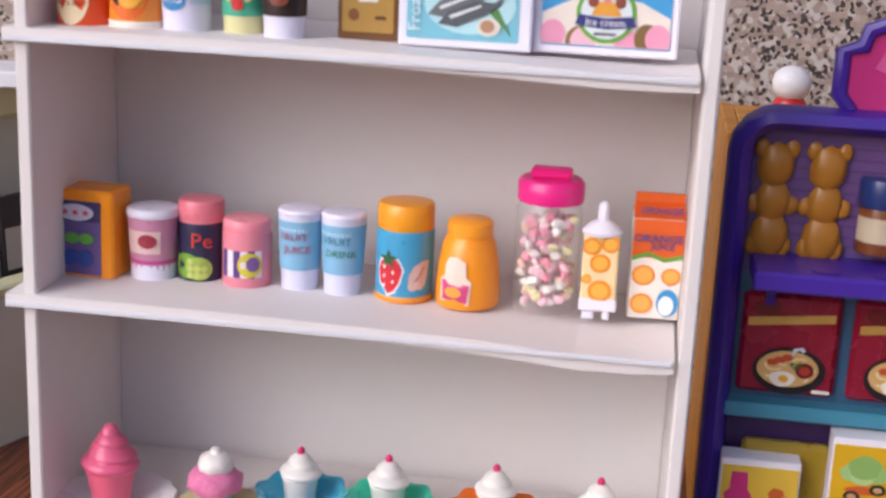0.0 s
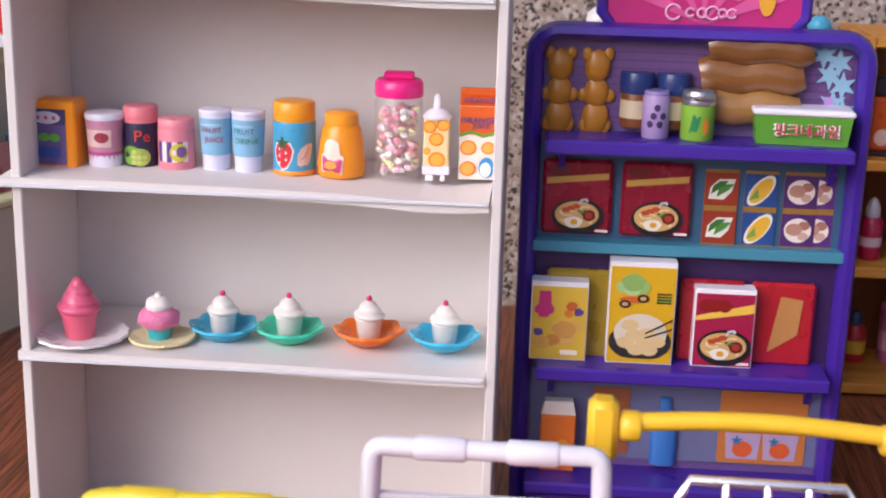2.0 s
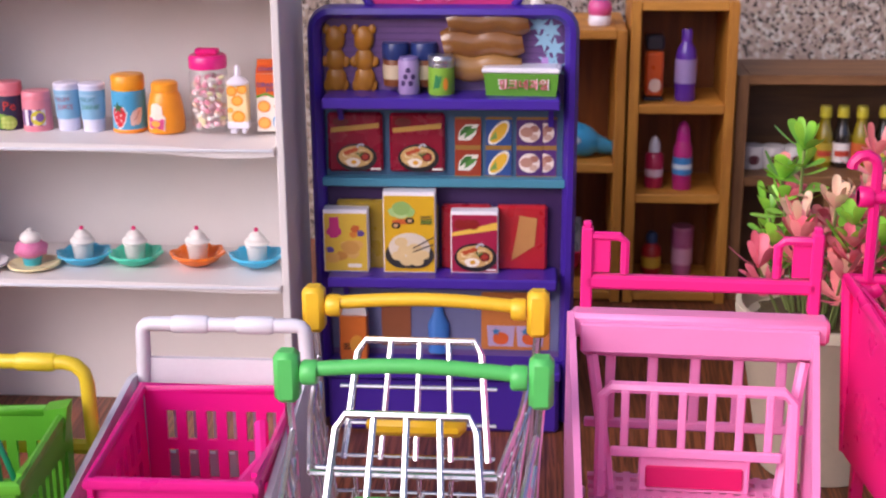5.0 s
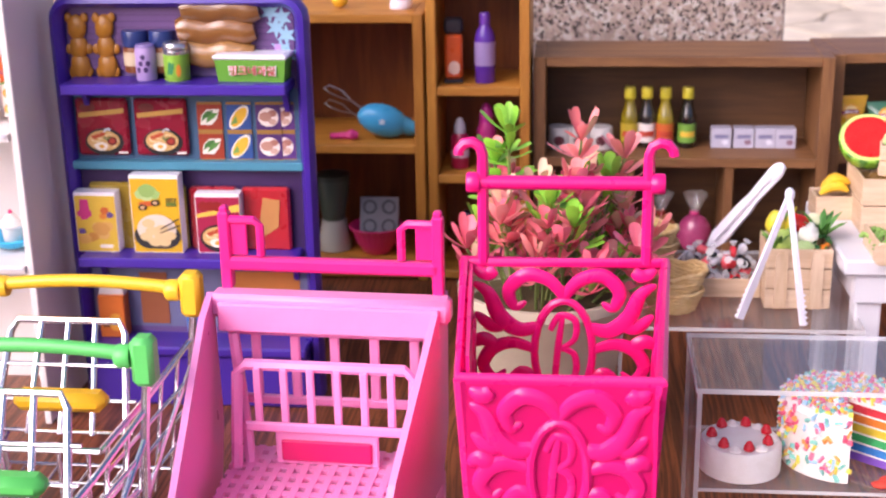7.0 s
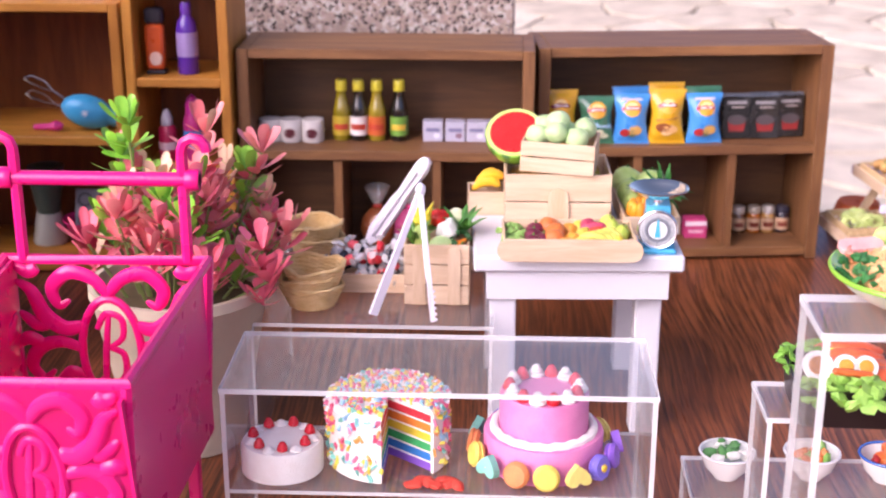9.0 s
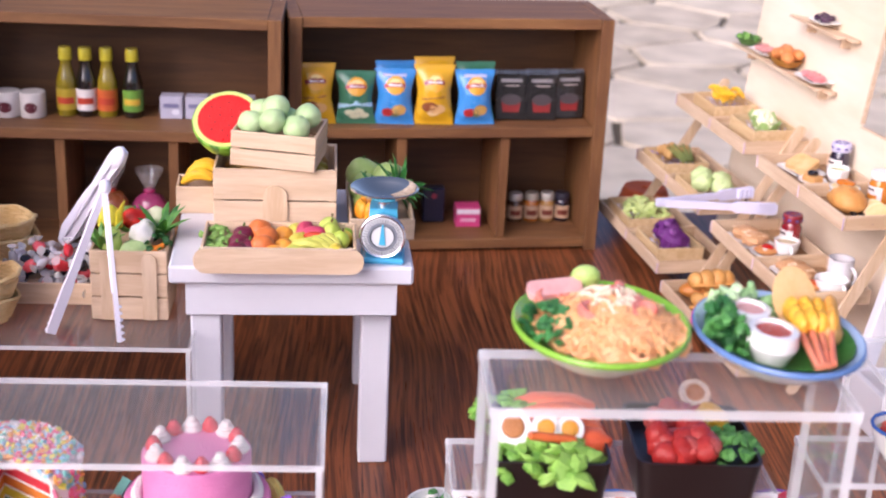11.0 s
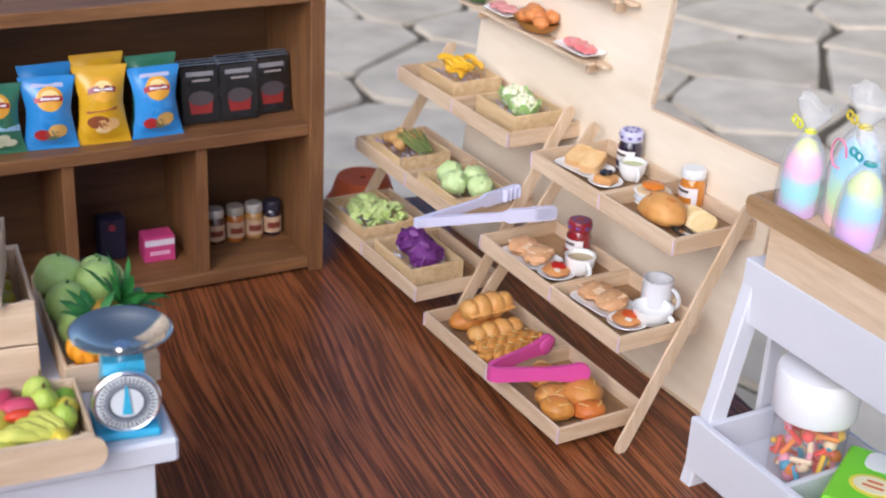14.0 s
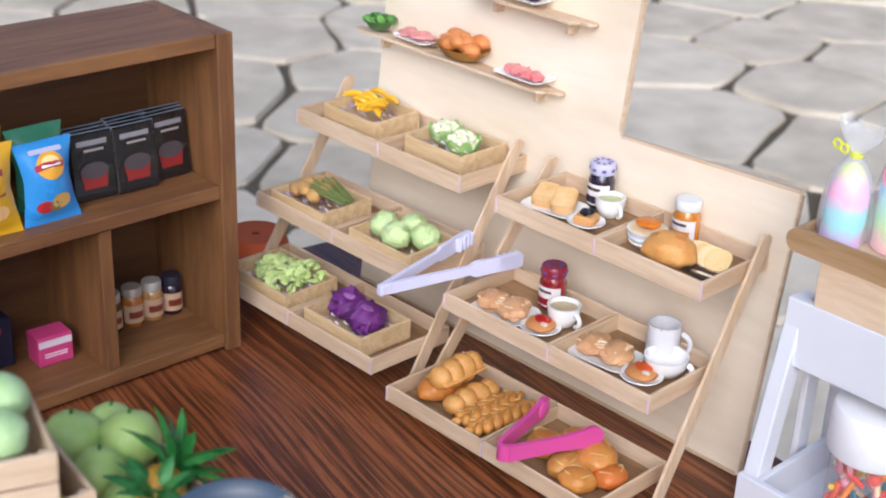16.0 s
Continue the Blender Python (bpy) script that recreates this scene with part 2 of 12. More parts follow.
def table_wood():
    """Dark oiled wood with fine open pores running along y and a few wandering figures."""
    m = bpy.data.materials.new("dark_table_wood")
    m.use_nodes = True
    n, l = m.node_tree.nodes, m.node_tree.links
    b = n["Principled BSDF"]
    co = n.new("ShaderNodeTexCoord")

    def noise_at(scale, detail=3.0):
        mp, t = n.new("ShaderNodeMapping"), n.new("ShaderNodeTexNoise")
        mp.inputs["Scale"].default_value = scale
        t.inputs["Scale"].default_value, t.inputs["Detail"].default_value = 1.0, detail
        l.new(vec, mp.inputs["Vector"])
        l.new(mp.outputs[0], t.inputs["Vector"])
        return t
    vec = co.outputs["Object"]
    warp = noise_at((5.5, 3.2, 5), 1)
    wm = n.new("ShaderNodeVectorMath")
    wm.operation = "MULTIPLY_ADD"
    wm.inputs[1].default_value = (0.036, 0, 0)
    l.new(warp.outputs["Fac"], wm.inputs[0])
    l.new(vec, wm.inputs[2])
    vec = wm.outputs[0]
    band, pore, fine, tone = noise_at((330, 7, 30), 2), noise_at((620, 15, 30), 2), noise_at((1300, 90, 30), 2), noise_at((9, 2.2, 9), 3)

    def ramp(src, lo, hi):
        r = n.new("ShaderNodeMapRange")
        r.inputs["From Min"].default_value, r.inputs["From Max"].default_value = lo, hi
        l.new(src, r.inputs["Value"])
        return r.outputs[0]

    def mixed(fac, a, c, blend="MIX"):
        x = n.new("ShaderNodeMix")
        x.data_type, x.blend_type = "RGBA", blend
        for s, v in ((0, fac), (6, a), (7, c)):
            if hasattr(v, "links"):
                l.new(v, x.inputs[s])
            else:
                x.inputs[s].default_value = v
        return x.outputs[2]
    base = mixed(ramp(tone.outputs["Fac"], 0.35, 0.68), lin("854a29"), lin("a05f38"))
    sx = n.new("ShaderNodeSeparateXYZ")
    l.new(wm.outputs[0], sx.inputs[0])
    base = mixed(ramp(sx.outputs[0], 0.42, 0.22), base, lin("94553a"))
    base = mixed(ramp(band.outputs["Fac"], 0.57, 0.42), base, lin("5e341e"))
    base = mixed(ramp(pore.outputs["Fac"], 0.45, 0.35), base, lin("442617"))
    base = mixed(0.3, base, fine.outputs["Fac"], "SOFT_LIGHT")
    l.new(base, b.inputs["Base Color"])
    rr = n.new("ShaderNodeMapRange")
    rr.inputs["To Min"].default_value, rr.inputs["To Max"].default_value = 0.45, 0.2
    b.inputs["Specular IOR Level"].default_value = 0.42
    l.new(pore.outputs["Fac"], rr.inputs["Value"])
    l.new(rr.outputs[0], b.inputs["Roughness"])
    bp = n.new("ShaderNodeBump")
    bp.inputs["Strength"].default_value, bp.inputs["Distance"].default_value = 0.3, 0.001
    l.new(pore.outputs["Fac"], bp.inputs["Height"])
    l.new(bp.outputs[0], b.inputs["Normal"])
    return m


def paving():
    m = bpy.data.materials.new("paving_stone")
    m.use_nodes = True
    n, l = m.node_tree.nodes, m.node_tree.links
    b = n["Principled BSDF"]
    co, info = n.new("ShaderNodeTexCoord"), n.new("ShaderNodeObjectInfo")
    no, fi = n.new("ShaderNodeTexNoise"), n.new("ShaderNodeTexNoise")
    no.inputs["Scale"].default_value, no.inputs["Detail"].default_value = 7, 5
    fi.inputs["Scale"].default_value, fi.inputs["Detail"].default_value = 60, 3
    l.new(co.outputs["Object"], no.inputs["Vector"])
    l.new(co.outputs["Object"], fi.inputs["Vector"])
    r = n.new("ShaderNodeValToRGB")
    ad = n.new("ShaderNodeMath")
    ad.operation = "MULTIPLY_ADD"
    ad.inputs[1].default_value = 0.25
    l.new(info.outputs["Random"], ad.inputs[0])
    l.new(no.outputs["Fac"], ad.inputs[2])
    l.new(ad.outputs[0], r.inputs["Fac"])
    e = r.color_ramp.elements
    e[0].position, e[0].color = 0.35, lin("c0b198")
    e[1].position, e[1].color = 0.85, lin("eadbc2")
    l.new(r.outputs[0], b.inputs["Base Color"])
    b.inputs["Roughness"].default_value = 0.85
    bp = n.new("ShaderNodeBump")
    bp.inputs["Strength"].default_value, bp.inputs["Distance"].default_value = 0.4, 0.004
    l.new(fi.outputs["Fac"], bp.inputs["Height"])
    l.new(bp.outputs[0], b.inputs["Normal"])
    return m


WHITE_BOARD = mat("white_foam_board", "ece6e4", 0.5, var=0.05, scale=12)
# thin foam board lets some of the light through
board_nodes, board_links = WHITE_BOARD.node_tree.nodes, WHITE_BOARD.node_tree.links
through_light, board_mix = board_nodes.new("ShaderNodeBsdfTranslucent"), board_nodes.new("ShaderNodeMixShader")
through_light.inputs["Color"].default_value = lin("ecdcd2")
board_mix.inputs[0].default_value = 0.12
board_links.new(board_nodes["Principled BSDF"].outputs[0], board_mix.inputs[1])
board_links.new(through_light.outputs[0], board_mix.inputs[2])
board_links.new(board_mix.outputs[0], board_nodes["Material Output"].inputs["Surface"])
PURPLE = mat("purple_plastic", "46299a", 0.3, var=0.12, scale=25, bump=0.02)
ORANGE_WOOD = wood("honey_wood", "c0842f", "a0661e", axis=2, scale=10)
# same honey wood, darkened: shade inside the shelves is put into its colour
ORANGE_BACK_SHADED = wood("honey_wood_back_shaded", "8c501c", "703a12", axis=2, scale=8)
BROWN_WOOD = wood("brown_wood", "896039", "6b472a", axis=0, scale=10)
# brown wood with the cubbies' inner shade mixed into its colour; plinths reuse it
BROWN_SHADED = wood("brown_shaded", "6a4829", "52361f", axis=0, scale=8)
FLOOR_WOOD = table_wood()
PALE_STICK = wood("pale_stick_wood", "e0c8aa", "cdb190", axis=0, scale=16, rough=0.6)
WHITE_PAINT = mat("white_paint", "dedee4", 0.45, var=0.06, scale=15, bump=0.1)


RED_FLOOR = wood("red_brown_boards", "9a5a38", "74402a", axis=1, scale=7, rough=0.35)
GROUT = mat("paving_joint", "6a5d4b", 0.95, var=0.3, scale=8, bump=0.3)
PAVING = paving()


def setting():
    f = part("floor", bm_box((0.36, 0.345, -0.012, 1.78, 1.45, 0.024), bevel=0.002), FLOOR_WOOD)
    tagged(f, "dark brown table top with strong open grain", "floor", kind="structure")
    g = part("wall_north", bm_box((-0.4, 1.16, 0.0, 2.2, 0.1, 1.6), bevel=0.003), granite())
    tagged(g, "speckled pink and grey granite wall slab", "wall", kind="structure")
    p = part("ground", bm_box((0, 0, -0.62, 60, 60, 0.04), bevel=0), GROUT)
    tagged(p, "sandy joints of a garden terrace", "ground", kind="structure")
    # crazy paving: flagstones broken to fit, with narrow open joints
    rng = random.Random(5)
    holder = tagged(new("pavement"), "pale uneven flagstones laid as crazy paving", "pavement", kind="structure")
    step = 0.44
    seeds = [Vector((-0.6 + i * step + (j % 2) * step / 2 + rng.uniform(-0.13, 0.13), 0.2 + j * step * 0.8 + rng.uniform(-0.11, 0.11))) for i in range(3, 16) for j in range(26)]
    seeds = [s0 for s0 in seeds if s0.y < 4.6 or s0.x < 0.6 + s0.y * 0.42]
    for s0 in seeds:
        poly = [s0 + Vector(q) for q in ((-0.6, -0.6), (0.6, -0.6), (0.6, 0.6), (-0.6, 0.6))]
        for s1 in seeds:
            if s1 is s0 or (s1 - s0).length > 1.3:
                continue
            n = (s1 - s0).normalized()
            lim = (s1 - s0).length / 2 - 0.008
            out = []
            for k, p in enumerate(poly):
                q = poly[(k + 1) % len(poly)]
                dp, dq = (p - s0).dot(n) - lim, (q - s0).dot(n) - lim
                if dp <= 0:
                    out.append(p)
                if dp * dq < 0:
                    out.append(p.lerp(q, dp / (dp - dq)))
            poly = out
            if len(poly) < 3:
                break
        if len(poly) < 3:
            continue
        fine = []
        for k, p in enumerate(poly):
            q = poly[(k + 1) % len(poly)]
            for u in (0.08, 0.36, 0.64, 0.92):
                r = p.lerp(q, u)
                w = noise.noise(Vector((r.x * 9, r.y * 9, 2))) * 0.012
                fine.append(r + (s0 - r).normalized() * max(w, -0.006))
        bm = bmesh.new()
        hz = rng.uniform(0, 0.006)
        top = [bm.verts.new((p.x + (s0.x - p.x) * 0.03, p.y + (s0.y - p.y) * 0.03, -0.59 + hz)) for p in fine]
        low = [bm.verts.new((p.x, p.y, -0.615)) for p in fine]
        bm.faces.new(top)
        for k in range(len(fine)):
            bm.faces.new((low[k], low[(k + 1) % len(fine)], top[(k + 1) % len(fine)], top[k]))
        part("stone", bm, PAVING, holder)


def storage_unit():
    """A cream storage unit beyond the shop, with picture books in its open bin and a plank over it."""
    cream = mat("cream_panel", "d9d6c4", 0.55, var=0.06, scale=6)
    rim = mat("pale_yellow_rim", "e4dfb0", 0.5, var=0.06, scale=10)
    t = thing("storage_unit", (-0.44, 0.90, 0), "cream storage bin with a pale yellow rim beside the shop", "storage", 68)
    bm = bm_slab([(-0.2, 0.0005), (0.3, 0.0005), (0.3, 0.118), (-0.2, 0.118)], 0.012, pose(0, 0, 0))
    part("front_panel", bm, cream, t)
    part("rim_strip", bm_box((0.05, 0.006, 0.1225, 0.5, 0.02, 0.009), bevel=0.002), rim, t)
    part("back_panel", bm_slab([(-0.2, 0.0005), (0.3, 0.0005), (0.3, 0.255), (-0.2, 0.255)], 0.008, pose(0, 0.1, 0)), cream, t)
    part("fascia", bm_box((0.05, 0.092, 0.243, 0.5, 0.012, 0.026), bevel=0.003), rim, t)
    part("floor_panel", bm_box((0.05, 0.056, 0.06, 0.5, 0.085, 0.006), bevel=0.001), cream, t)
    rng = random.Random(2)
    for k, c in enumerate(("20242e", "2e4a62", "6a2a30", "d8d4d0", "1f5a70", "3a3438", "c88a8a", "28506a", "4a2c2a", "18202c", "7c98a8")):
        b = thing("picture_book", (-0.44, 0.90, 0), "thin dark children's picture book standing in the bin", "book", 68, group="picture books")
        b.matrix_basis = pose(-0.44, 0.90, 0, 0, 0, 68) @ pose(-0.16 + 0.04 * k, 0.052, 0.0635, rng.uniform(-9, -3), 0, rng.uniform(-8, 8))
        h = rng.uniform(0.09, 0.115)
        part("cover", bm_box((0, 0, h / 2, 0.036, 0.005, h), bevel=0.0006), paper(c), b)
        part("cover_print", bm_box((rng.uniform(-0.006, 0.006), -0.0028, h * 0.62, 0.02, 0.0005, h * 0.3), bevel=0), paper(rng.choice(("c8bcae", "8ab0c4", "b86a60"))), b)
    p = thing("plank", (-0.52, 0.99, 0.258), "white painted plank lying across the storage unit", "plank", 8)
    part("board", bm_box((0, 0, 0.0065, 0.24, 0.06, 0.013), bevel=0.0015), WHITE_PAINT, p)
    r = thing("red_toy", (-0.447, 0.97, 0.2716), "small bright red plastic toy house", "toy", 8)
    part("body", bm_slab([(-0.016, 0), (-0.018, 0.006), (-0.012, 0.008), (-0.016, 0.04), (0.016, 0.04), (0.012, 0.008), (0.018, 0.006), (0.016, 0)], 0.02), plastic("d42a2e", 0.3), r)
    part("roof", bm_slab([(-0.011, 0.0402), (-0.006, 0.06), (0.006, 0.06), (0.011, 0.0402)], 0.016, pose(0, 0.002, 0)), plastic("f0e8dc", 0.4), r)
    # solid plinths carry the table top and the boards beside it
    for x0, x1, y0, y1 in ((-0.5, 1.2, -0.34, 0.94), (-1.5, -0.55, -0.05, 1.05)):
        q = part("platform", bm_box(((x0 + x1) / 2, (y0 + y1) / 2, -0.313, x1 - x0, y1 - y0, 0.575), bevel=0.004), BROWN_SHADED)
        tagged(q, "plain dark wooden plinth under the table top", "platform", kind="structure")
    # red-brown boards beyond the table top
    f = part("floor_beyond", bm_box((-1.03, 0.9, -0.014, 1.0, 2.0, 0.02), bevel=0.002), RED_FLOOR)
    tagged(f, "reddish brown boards beyond the table", "floor", kind="structure")


def white_shelf():
    t = thing("display_shelf", (-0.1085, 0.5495, 0), "tall white foam board display shelf stocked with toy food", "shelf")
    w, h, d = 0.290, 0.475, 0.101
    part("back_panel", bm_box((0, d / 2 - 0.003, h / 2, w - 0.012, 0.005, h)), WHITE_BOARD, t)
    for s in (-1, 1):
        part("side_panel", bm_box((s * (w / 2 - 0.003), 0, h / 2, 0.006, d, h), bevel=0.0008), WHITE_BOARD, t)
    # the boards sag a little and their fronts overlap the sides
    for z, x0, x1, sag in ((0.138, -0.1465, 0.1385, 0.0005), (0.2465, -0.1525, 0.1375, 0.0025), (0.3625, -0.1495, 0.1375, 0.001)):
        bm = bmesh.new()
        rings = []
        for k in range(15):
            u = k / 14
            x = x0 + (x1 - x0) * u
            dz = -sag * math.exp(-((u - 0.88) / 0.1) ** 2) + 0.0008 * math.sin(u * 5) + (0.0015 * (0.5 - u))
            rings.append([bm.verts.new((x, y, z + dz + q)) for y, q in ((-d / 2 - 0.002, -0.003), (-d / 2 - 0.002, 0.003), (d / 2 - 0.008, 0.003), (d / 2 - 0.008, -0.003))])
        for a, b in zip(rings, rings[1:]):
            for k in range(4):
                bm.faces.new((a[k], b[k], b[(k + 1) % 4], a[(k + 1) % 4]))
        bm.faces.new(rings[0])
        bm.faces.new(rings[-1][::-1])
        sh = part("shelf", bm, WHITE_BOARD, t)
        part("edge_strip", bm_box(((x0 + x1) / 2, -d / 2 - 0.0032, z - 0.0005, x1 - x0 - 0.002, 0.0012, 0.0022), bevel=0.0003), WHITE_PAINT, sh)


def wood_shelf(x0, x1, y, h, shelves, d, label):
    t = thing("wooden_shelf", ((x0 + x1) / 2, y + d / 2, 0), label, "shelf")
    w = x1 - x0
    for s in (-1, 1):
        part("side_panel", bm_box((s * (w / 2 - 0.005), 0, h / 2, 0.01, d, h), bevel=0.001), ORANGE_WOOD, t)
    part("back_panel", bm_box((0, d / 2 - 0.003, h / 2, w - 0.02, 0.004, h - 0.004)), ORANGE_BACK_SHADED, t)
    for z in shelves:
        part("shelf", bm_box((0, -0.0015, z, w - 0.0202, d - 0.006, 0.009), bevel=0.001), ORANGE_WOOD_X, t)


def brown_shelf(x, y, w, rz, h, mid, divs, label):
    t = thing("cubby_shelf", (x, y, 0), label, "shelf", rz, group="cubby shelves")
    d = 0.095
    for s in (0, 1):
        part("side_panel", bm_box((0.006 + s * (w - 0.012), d / 2, h / 2, 0.012, d, h), bevel=0.0008), BROWN_WOOD_Z, t)
    part("back_panel", bm_box((w / 2, d - 0.003, h / 2, w - 0.024, 0.004, h - 0.004)), BROWN_SHADED, t)
    for z in (0.008, mid, h - 0.005):
        part("shelf", bm_box((w / 2, d / 2 + 0.001, z, w - 0.0242, d - 0.002, 0.01), bevel=0.0008), BROWN_WOOD, t)
    for k in divs:
        part("divider", bm_box((k, d / 2 + 0.002, 0.013 + (mid - 0.018) / 2, 0.009, d - 0.008, mid - 0.0182), bevel=0.0006), BROWN_WOOD_Z, t)


ORANGE_WOOD_X = wood("honey_wood_boards", "cd9038", "ab7024", axis=0, scale=10)
BROWN_WOOD_Z = wood("brown_wood_uprights", "896039", "6b472a", axis=2, scale=10)
setting()

white_shelf()
wood_shelf(0.062, 0.311, 0.86, 0.281, (0.007, 0.142, 0.2764), 0.13, "wide honey-coloured wooden shelf with toy kitchenware inside")
wood_shelf(0.314, 0.418, 0.86, 0.309, (0.007, 0.111, 0.2027, 0.3044), 0.1, "narrow honey-coloured wooden shelf holding toy bottles")
brown_shelf(0.4213, 0.876, 0.2975, 0, 0.235, 0.126, (0.099, 0.2), "low brown wooden cubby shelf with oil bottles and snack boxes")
brown_shelf(0.7235, 0.913, 0.305, 6.4, 0.231, 0.121, (0.108, 0.208), "low brown wooden cubby shelf with crisp bags and jam jars")

# ---- small goods on the white shelf ----
LAYER = [0]


def plastic(h, rough=0.3, **k):
    return mat("plastic_" + h, h, rough, bump=0.02, var=0.08, scale=40, **k)


def paper(h):
    return mat("print_" + h, h, 0.42, bump=0.03, var=0.1, scale=120)


def food(h, second=None, rough=0.5):
    return mat("food_" + h, h, rough, var=0.35, scale=110, bump=0.5, second=second)


def patch(name, outline, parent, colour, y, m=None, label="", t=0.00025):
    """A flat printed shape on the front (-y) of a thing, at depth y."""
    LAYER[0] = (LAYER[0] + 1) % 16
    mm = (m or Matrix()) @ pose(0, y - LAYER[0] * 0.000012, 0)
    return part(name, bm_slab(outline, t, mm), paper(colour), parent, label)


def wrap(name, r0, r1, z0, z1, parent, colour, a0=-90, a1=90, mtl=None, label=""):
    """A label curved round a jar: angles from the front."""
    bm = bmesh.new()
    n = max(4, int((a1 - a0) / 10))
    rows = []
    for i in range(n + 1):
        a = radians(-90 + a0 + (a1 - a0) * i / n)
        rows.append([bm.verts.new((r * math.cos(a), r * math.sin(a), z)) for r, z in ((r0, z0), (r1, z1))])
    for a, b in zip(rows, rows[1:]):
        bm.faces.new((a[0], b[0], b[1], a[1]))
    return part(name, bm, mtl or paper(colour), parent, label, smooth=True)


def wrap_shape(name, outline, r, parent, colour, r_of=None):
    """A printed shape (x along the curve, z up) bent round a jar of radius r."""
    bm = bmesh.new()
    vs = []
    for x, z in outline:
        rr = r_of(z) if r_of else r
        vs.append(bm.verts.new((rr * math.sin(x / rr), -rr * math.cos(x / rr), z)))
    c = bm.verts.new(sum((v.co for v in vs), Vector()) / len(vs))
    cx = sum(p[0] for p in outline) / len(outline)
    cz = sum(p[1] for p in outline) / len(outline)
    rr = r_of(cz) if r_of else r
    c.co = (rr * math.sin(cx / rr), -rr * math.cos(cx / rr), cz)
    for a, b in zip(vs, vs[1:] + vs[:1]):
        bm.faces.new((a, b, c))
    return part(name, bm, paper(colour), parent)


def star(cx, cz, r, n=5):
    return [(cx + (r if k % 2 == 0 else r * 0.42) * math.sin(math.pi * k / n), cz + (r if k % 2 == 0 else r * 0.42) * math.cos(math.pi * k / n)) for k in range(2 * n)]


def bars(parent, x, z, w, rows, colour, y, m=None, h=0.0011, gap=0.0019):
    """Unreadable small print as plain bars."""
    for k in range(rows):
        patch("print_line", [(x - w / 2, z - k * gap), (x + w / 2, z - k * gap), (x + w / 2, z - k * gap + h), (x - w / 2, z - k * gap + h)], parent, colour, y, m)


SHELF_GROUP = "toy groceries on the white shelf"


def tub(x, y, z, r, h, body, lid, label, taper=1.0, lid_h=0.25, lid_r=1.06, cat="jar", rz=0, kind="round"):
    t = thing("toy_" + cat, (x, y, z), label, cat, rz, group=SHELF_GROUP)
    hb = h * (1 - lid_h)
    part("body", bm_lathe([(r * taper * 0.96, 0), (r * taper, 0.001), (r, hb * 0.96), (r * 0.98, hb)], 24), body, t, smooth=True)
    lr = r * lid_r
    part("lid", bm_lathe([(lr * 0.98, hb), (lr, hb + 0.0008), (lr, h - 0.0018), (lr * 0.93, h - 0.0004), (lr * 0.8, h), (0, h)], 24), lid, t, smooth=True)
    return t


